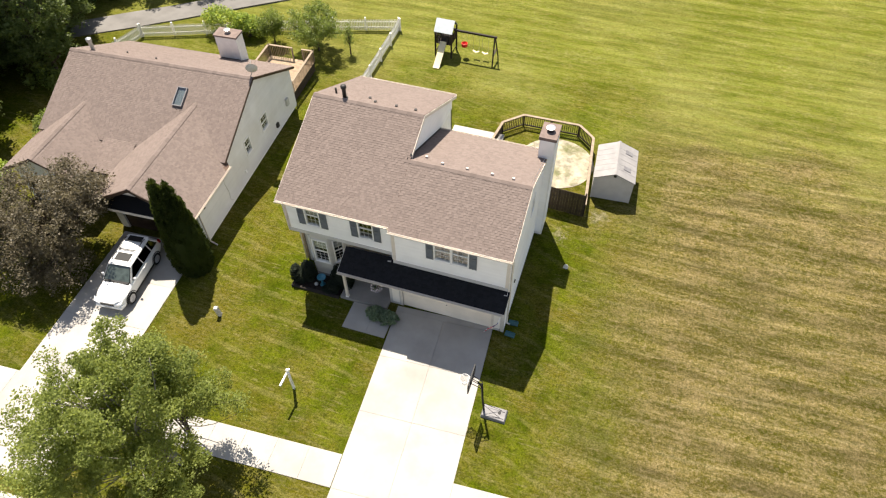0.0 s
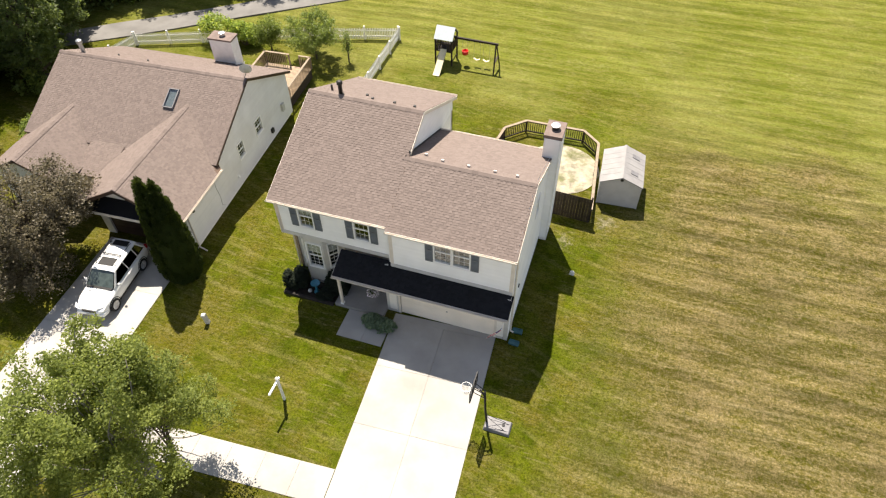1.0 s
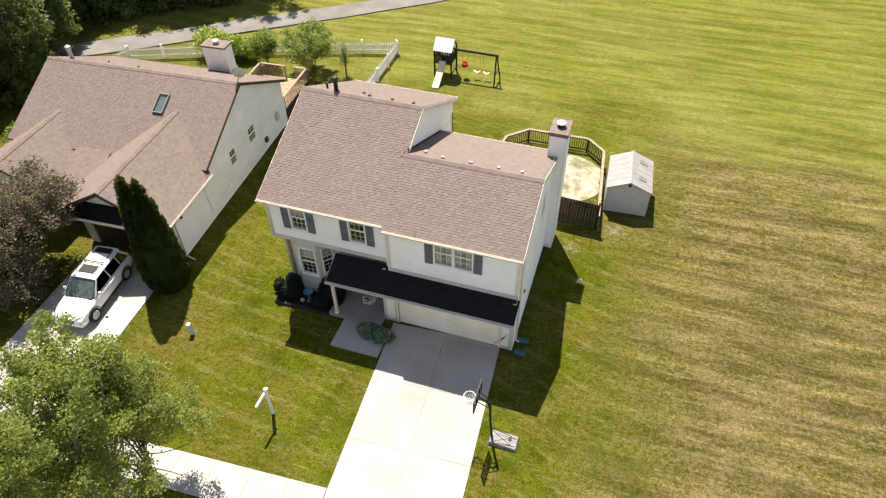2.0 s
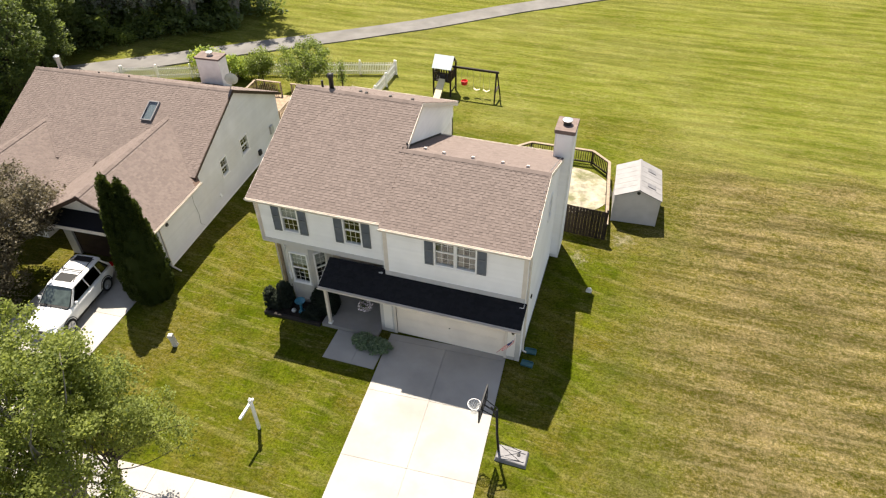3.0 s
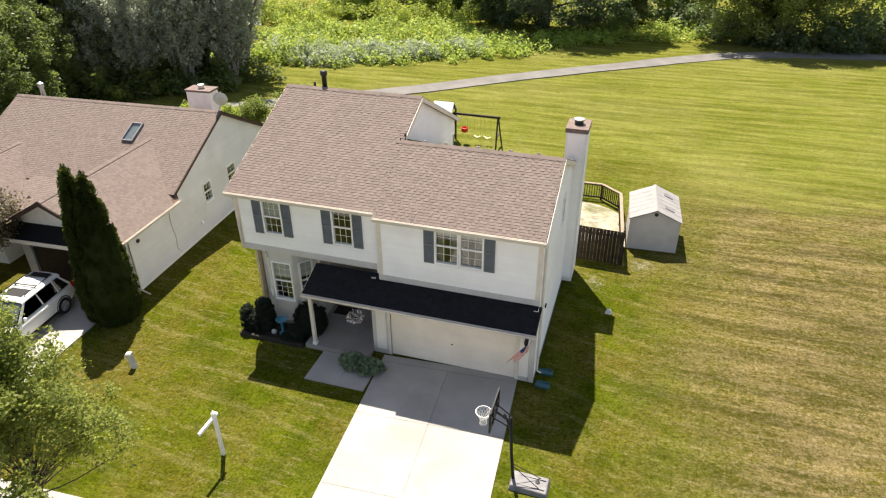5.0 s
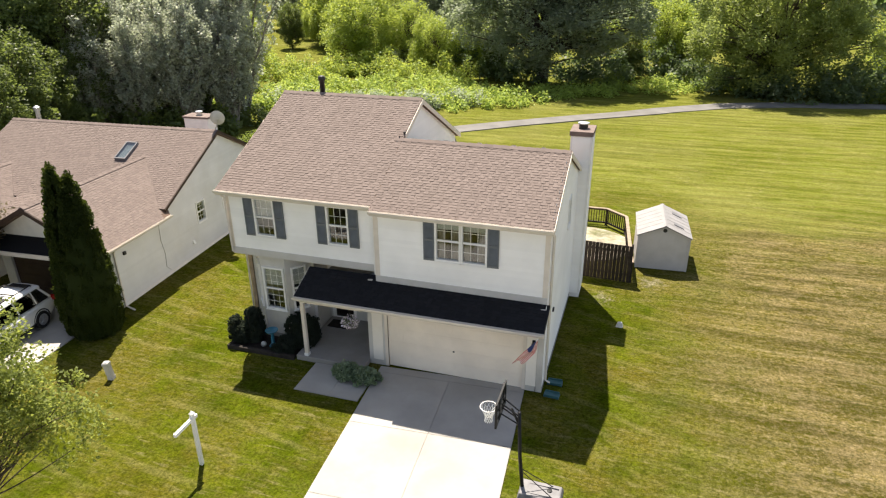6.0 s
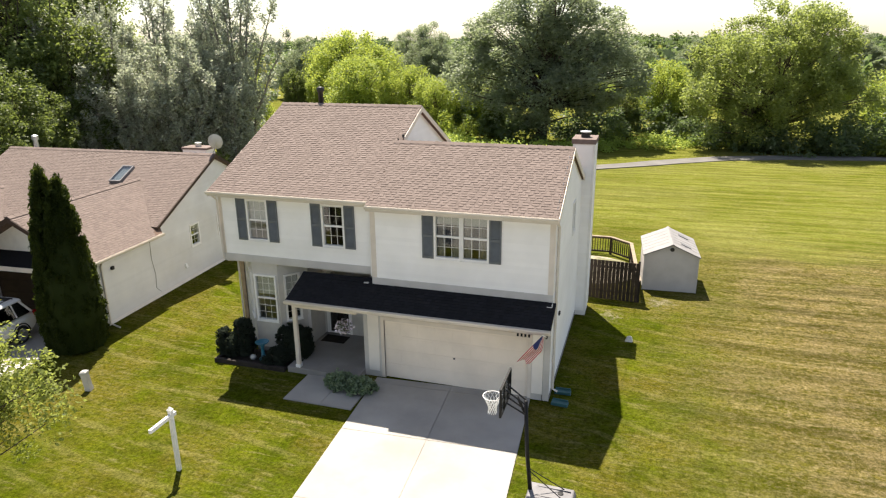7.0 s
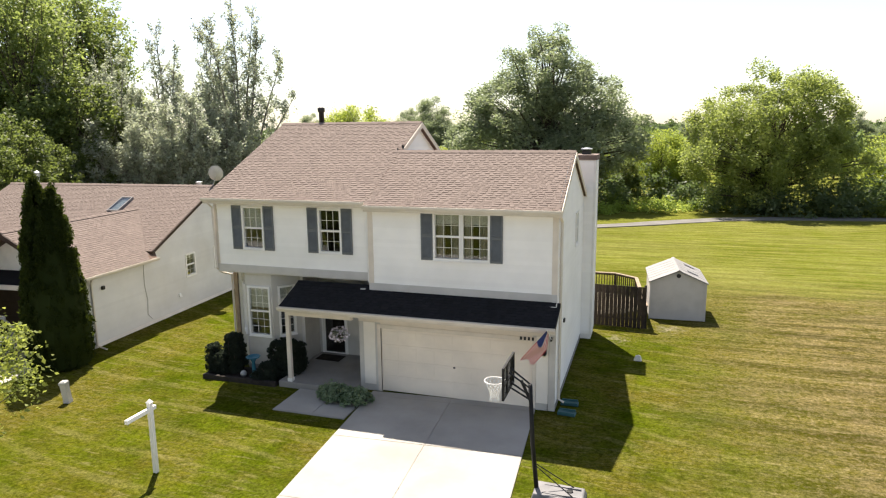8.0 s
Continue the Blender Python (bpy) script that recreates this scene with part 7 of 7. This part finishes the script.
# ---- white picket fence and deck behind the neighbouring house ----
def picket_fence():
    t = thing("picket_fence", None, "white picket fence round the neighbouring back garden", "fence")
    pk = Build().hull([(-0.035, -0.01, 0.06), (0.035, -0.01, 0.06), (0.035, -0.01, 0.92), (0, -0.01, 1.0), (-0.035, -0.01, 0.92)], [(-0.035, 0.01, 0.06), (0.035, 0.01, 0.06), (0.035, 0.01, 0.92), (0, 0.01, 1.0), (-0.035, 0.01, 0.92)]).mesh("picket", WHITE)
    pts = [(-17.55, 33.6), (-17.95, 42.75), (-25.3, 40.25), (-36.4, 35.5), (-37.2, 31.0)]
    for (x0, y0), (x1, y1) in zip(pts, pts[1:]):
        ln = math.hypot(x1 - x0, y1 - y0)
        m = wall_frame((x0, y0, 0), (x1 - x0, y1 - y0, 0))
        za, zb = ground_z(y0), ground_z(y1)
        for lo, hi in ((0.25, 0.33), (0.72, 0.80)):
            part("rail", Build().hull([m @ Vector(p) for p in ((0, 0.012, za + lo), (ln, 0.012, zb + lo), (ln, 0.05, zb + lo), (0, 0.05, za + lo))],
                                      [m @ Vector(p) for p in ((0, 0.012, za + hi), (ln, 0.012, zb + hi), (ln, 0.05, zb + hi), (0, 0.05, za + hi))]), WHITE, t)
        n = max(1, round(ln / 2.4))
        for i in range(n + 1):
            u = ln * i / n
            z = za + (zb - za) * u / ln
            part("post", Build().hull([m @ Vector(p) for p in ((u - 0.06, 0.052, z - 0.2), (u + 0.06, 0.052, z - 0.2), (u + 0.06, 0.16, z - 0.2), (u - 0.06, 0.16, z - 0.2))],
                                      [m @ Vector(p) for p in ((u - 0.06, 0.052, z + 1.1), (u + 0.06, 0.052, z + 1.1), (u + 0.06, 0.16, z + 1.1), (u - 0.06, 0.16, z + 1.1))]), WHITE, t)
        k = int(ln / 0.125)
        for i in range(k):
            u = ln * (i + 0.5) / k
            piece("picket", pk, t, m @ pose(u, 0, za + (zb - za) * u / ln))
    return t


picket_fence()


def deck():
    t = thing("deck", street_pose(-24.75, 31.3, -0.2), "weathered wooden deck with railing behind the neighbouring house", "deck")
    w, d, h = 3.4, 3.8, 0.70
    board = Build().box(0, w, 0, 0.135, h - 0.035, h).mesh("deck_board", WEATHERED)
    for i in range(27):
        piece("deck_board", board, t, pose(0, i * 0.14, 0))
    part("joist", Build().box(0.02, w - 0.02, 0.02, d - 0.04, 0, h - 0.04), DARK_WOOD, t)
    bal = Build().box(-0.018, 0.018, -0.018, 0.018, h, h + 0.86).mesh("baluster", WEATHERED)
    for p, q in (((0, 0.2), (0, d)), ((0, d), (1.8, d)), ((2.6, d), (w, d)), ((w, d), (w, 0.2))):
        ln = math.hypot(q[0] - p[0], q[1] - p[1])
        m = wall_frame((p[0], p[1], 0), (q[0] - p[0], q[1] - p[1], 0))
        part("top_rail", Build().box(-0.05, ln + 0.05, -0.07, 0.07, h + 0.87, h + 0.91, m), RAIL_WOOD, t, "pale top rail")
        for u in (0.0, ln):
            part("post", Build().box(u - 0.045, u + 0.045, -0.045, 0.045, h + 0.001, h + 0.868, m), RAIL_WOOD, t)
        for i in range(1, int(ln / 0.14)):
            piece("baluster", bal, t, m @ pose(i * 0.14, 0, 0))
    return t


deck()


# ---- parked car ----
def car():
    t = thing("car", pose(-22.82, 14.86, 0.035, 0, 0, 6.2) @ Matrix.Diagonal((0.93, 0.96, 0.96, 1)), "white sport utility vehicle parked on the driveway", "car")
    # stations along the car, front at -y: y, half width at sill, shoulder and roof, heights of sill, shoulder and roof line
    L = 2.25
    b, k, rows = Build(), 15, 27
    ring = []
    for i in range(rows):
        f = -1 + 2 * i / (rows - 1)
        y = L * math.sin(f * math.pi / 2)
        end = max(0.0, (abs(y) - 1.45) / (L - 1.45))
        w = 0.925 * (1 - (0.30 if y < 0 else 0.14) * end ** 2.2)
        top = (0.76 + 0.25 * min(1, (y + L) / 1.35) ** 0.6) if y < -0.9 else 1.03
        low = 0.27 + 0.16 * end ** 3
        top -= (0.10 if y < 0 else 0.05) * end ** 4
        prof = [(0.93, low), (1.0, low + 0.12), (1.0, low + 0.5 * (top - low)), (0.985, low + 0.74 * (top - low)), (0.93, low + 0.90 * (top - low)), (0.80, low + 0.975 * (top - low)), (0.45, top + 0.012)]
        ring.append([(-w * u, y, z) for u, z in prof] + [(0, y, top + 0.02)] + [(w * u, y, z) for u, z in prof[::-1]])
    b.add([p for r in ring for p in r], [(i * k + j, i * k + (j + 1) % k, (i + 1) * k + (j + 1) % k, (i + 1) * k + j) for i in range(rows - 1) for j in range(k)] + [tuple(range(k)), tuple((rows - 1) * k + j for j in range(k))[::-1]])
    body = part("body", b, CAR_PAINT, t, "glossy white body", True)
    for x in (-0.30, 0.30):
        part("bonnet_crease", Build().tube([(x * 1.5, -0.98, 1.022), (x * 1.3, -1.5, 0.99), (x, -2.02, 0.885)], 0.012, 6), CAR_PAINT, body)
    part("cowl", Build().hull([(-0.74, -1.06, 1.0), (0.74, -1.06, 1.0), (0.76, -0.92, 1.02), (-0.76, -0.92, 1.02)], [(-0.72, -1.05, 1.046), (0.72, -1.05, 1.046), (0.74, -0.93, 1.06), (-0.74, -0.93, 1.06)]), CAR_BLACK, body)
    # cabin
    cab = Build()
    low = [(-0.83, -0.95, 1.02), (0.83, -0.95, 1.02), (0.83, 2.12, 1.02), (-0.83, 2.12, 1.02)]
    top = [(-0.66, -0.22, 1.58), (0.66, -0.22, 1.58), (0.66, 1.72, 1.62), (-0.66, 1.72, 1.62)]
    cab.hull(low, top)
    part("cabin", cab, CAR_BLACK, t, "dark cabin interior behind glass")
    roof = Build()
    across = [(-0.70, 1.575), (-0.67, 1.625), (-0.58, 1.655), (-0.30, 1.672), (0.0, 1.678), (0.30, 1.672), (0.58, 1.655), (0.67, 1.625), (0.70, 1.575)]
    along = [(-0.30, -0.035), (-0.20, 0.0), (0.4, 0.012), (1.2, 0.016), (1.72, 0.004), (1.86, -0.03)]
    roof.add([(x * (1 - 0.03 * (abs(y - 0.75) > 1)), y, z + dz) for y, dz in along for x, z in across], [(i * 9 + j, i * 9 + j + 1, i * 9 + 10 + j, i * 9 + 9 + j) for i in range(5) for j in range(8)])
    roof.add([(x * 0.98, y, z + dz - 0.03) for y, dz in along for x, z in across], [(i * 9 + j, i * 9 + 9 + j, i * 9 + 10 + j, i * 9 + j + 1) for i in range(5) for j in range(8)])
    r = part("roof", roof, CAR_PAINT, t, smooth=True)
    part("rear_glass_roof", Build().hull([(-0.44, 1.42, 1.672), (0.44, 1.42, 1.672), (0.44, 1.74, 1.662), (-0.44, 1.74, 1.662)], [(-0.44, 1.42, 1.694), (0.44, 1.42, 1.694), (0.44, 1.74, 1.682), (-0.44, 1.74, 1.682)]), CAR_BLACK, r, "dark rear roof panel")
    part("sunroof", Build().hull([(-0.44, -0.02, 1.662), (0.44, -0.02, 1.662), (0.44, 0.50, 1.670), (-0.44, 0.50, 1.670)], [(-0.44, -0.02, 1.690), (0.44, -0.02, 1.690), (0.44, 0.50, 1.700), (-0.44, 0.50, 1.700)]), CAR_BLACK, r, "dark sunroof")
    for s in (-1, 1):
        part("roof_rail", Build().tube([(s * 0.55, 0.0, 1.68), (s * 0.55, 0.1, 1.735), (s * 0.55, 1.5, 1.75), (s * 0.55, 1.6, 1.70)], 0.02, 6), BLACK_METAL, r)
    for y in (0.7, 1.35):
        part("cross_bar", Build().box(-0.55, 0.55, y - 0.025, y + 0.025, 1.745, 1.775), BLACK_METAL, r)

    def sheet(q, push, mat, name, parent, **kw):
        q = [Vector(p) for p in q]
        n = (q[1] - q[0]).cross(q[3] - q[0]).normalized()
        c = sum(q, Vector()) / 4
        if n.dot(c - Vector((0, 0.6, 1.2))) < 0:
            n = -n
        return part(name, Build().hull([p + n * push for p in q], [p + n * (push + 0.012) for p in q]), mat, parent, **kw)
    sheet([(-0.76, -0.93, 1.05), (0.76, -0.93, 1.05), (0.62, -0.26, 1.555), (-0.62, -0.26, 1.555)], 0.004, CAR_SCREEN, "windscreen", t)
    sheet([(-0.74, 2.10, 1.08), (0.74, 2.10, 1.08), (0.60, 1.76, 1.57), (-0.60, 1.76, 1.57)], 0.004, CAR_GLASS, "rear_window", t)
    for s in (-1, 1):
        for y0, y1, t0, t1 in ((-0.72, 0.42, -0.12, 0.42), (0.50, 1.32, 0.50, 1.25), (1.40, 1.98, 1.33, 1.64)):
            sheet([(s * 0.825, y0, 1.06), (s * 0.825, y1, 1.06), (s * 0.672, t1, 1.55), (s * 0.672, t0, 1.55)], 0.004, CAR_GLASS, "side_window", t)
        for y0, y1 in ((0.43, 0.49), (1.33, 1.39)):
            sheet([(s * 0.83, y0, 1.04), (s * 0.83, y1, 1.04), (s * 0.67, y1 - 0.03, 1.58), (s * 0.67, y0 - 0.03, 1.58)], 0.006, CAR_PAINT, "pillar", t)
        for q in ([(s * 0.83, -0.95, 1.03), (s * 0.83, -0.76, 1.03), (s * 0.67, -0.14, 1.58), (s * 0.67, -0.26, 1.58)], [(s * 0.83, 2.0, 1.03), (s * 0.83, 2.12, 1.03), (s * 0.67, 1.74, 1.60), (s * 0.67, 1.66, 1.58)]):
            sheet(q, 0.006, CAR_PAINT, "pillar", t)
        part("mirror", Build().hull([(s * 0.92, -0.72, 1.02), (s * 1.06, -0.70, 1.02), (s * 1.06, -0.62, 1.02), (s * 0.92, -0.60, 1.02)], [(s * 0.90, -0.70, 1.17), (s * 1.06, -0.68, 1.19), (s * 1.06, -0.62, 1.19), (s * 0.90, -0.60, 1.17)]), CAR_PAINT, t, bevel=0.02)
        part("headlight", Build().hull([(s * 0.42, -L + 0.0, 0.70), (s * 0.80, -L + 0.10, 0.72), (s * 0.86, -1.95, 0.80), (s * 0.50, -L + 0.10, 0.82)], [(s * 0.42, -L - 0.03, 0.72), (s * 0.82, -L + 0.06, 0.74), (s * 0.875, -1.93, 0.84), (s * 0.50, -L + 0.06, 0.86)]), CAR_LIGHT, t)
        part("tail_light", Build().box(s * 0.80 - 0.06, s * 0.80 + 0.06, L - 0.08, L + 0.02, 0.80, 1.02), TAIL_LIGHT, t)
        for y in (-1.42, 1.36):
            x = s * 0.84
            ty = part("wheel", Build().tube([(x - 0.11, y, 0.36), (x + 0.11, y, 0.36)], 0.36, 24), TYRE, t, bevel=0.02)
            part("rim", Build().tube([(x + s * 0.105, y, 0.36), (x + s * 0.118, y, 0.36)], 0.235, 20), RIM, ty)
            for j in range(5):
                a = 2 * math.pi * j / 5
                part("spoke", Build().tube([(x + s * 0.122, y, 0.36), (x + s * 0.122, y + 0.21 * math.cos(a), 0.36 + 0.21 * math.sin(a))], [0.035, 0.028], 5), RIM, ty)
            part("wheel_arch", Build().tube([(s * 0.90, y + 0.42 * math.cos(a), 0.36 + 0.42 * math.sin(a)) for a in (math.pi * j / 12 for j in range(13))], 0.035, 6), CAR_BLACK, t)
        for y in (0.45, 1.33):
            part("door_handle", Build().box(s * 0.915 - 0.015, s * 0.915 + 0.015, y - 0.22, y - 0.06, 0.86, 0.89), CAR_PAINT, t)
        part("sill", Build().box(s * 0.90 - 0.03, s * 0.90 + 0.03, -1.0, 0.95, 0.26, 0.36), CAR_BLACK, t)
    part("grille", Build().box(-0.40, 0.40, -L - 0.02, -L + 0.05, 0.58, 0.72), CAR_BLACK, t)
    part("bumper", Build().hull([(-0.78, -L - 0.04, 0.36), (0.78, -L - 0.04, 0.36), (0.88, -1.95, 0.36), (-0.88, -1.95, 0.36)], [(-0.74, -L - 0.04, 0.54), (0.74, -L - 0.04, 0.54), (0.90, -1.95, 0.56), (-0.90, -1.95, 0.56)]), CAR_PAINT, t, bevel=0.03)
    part("plate_bar", Build().box(-0.2, 0.2, -L - 0.055, -L - 0.042, 0.42, 0.52), PALE_PLASTIC, t)
    return t


car()
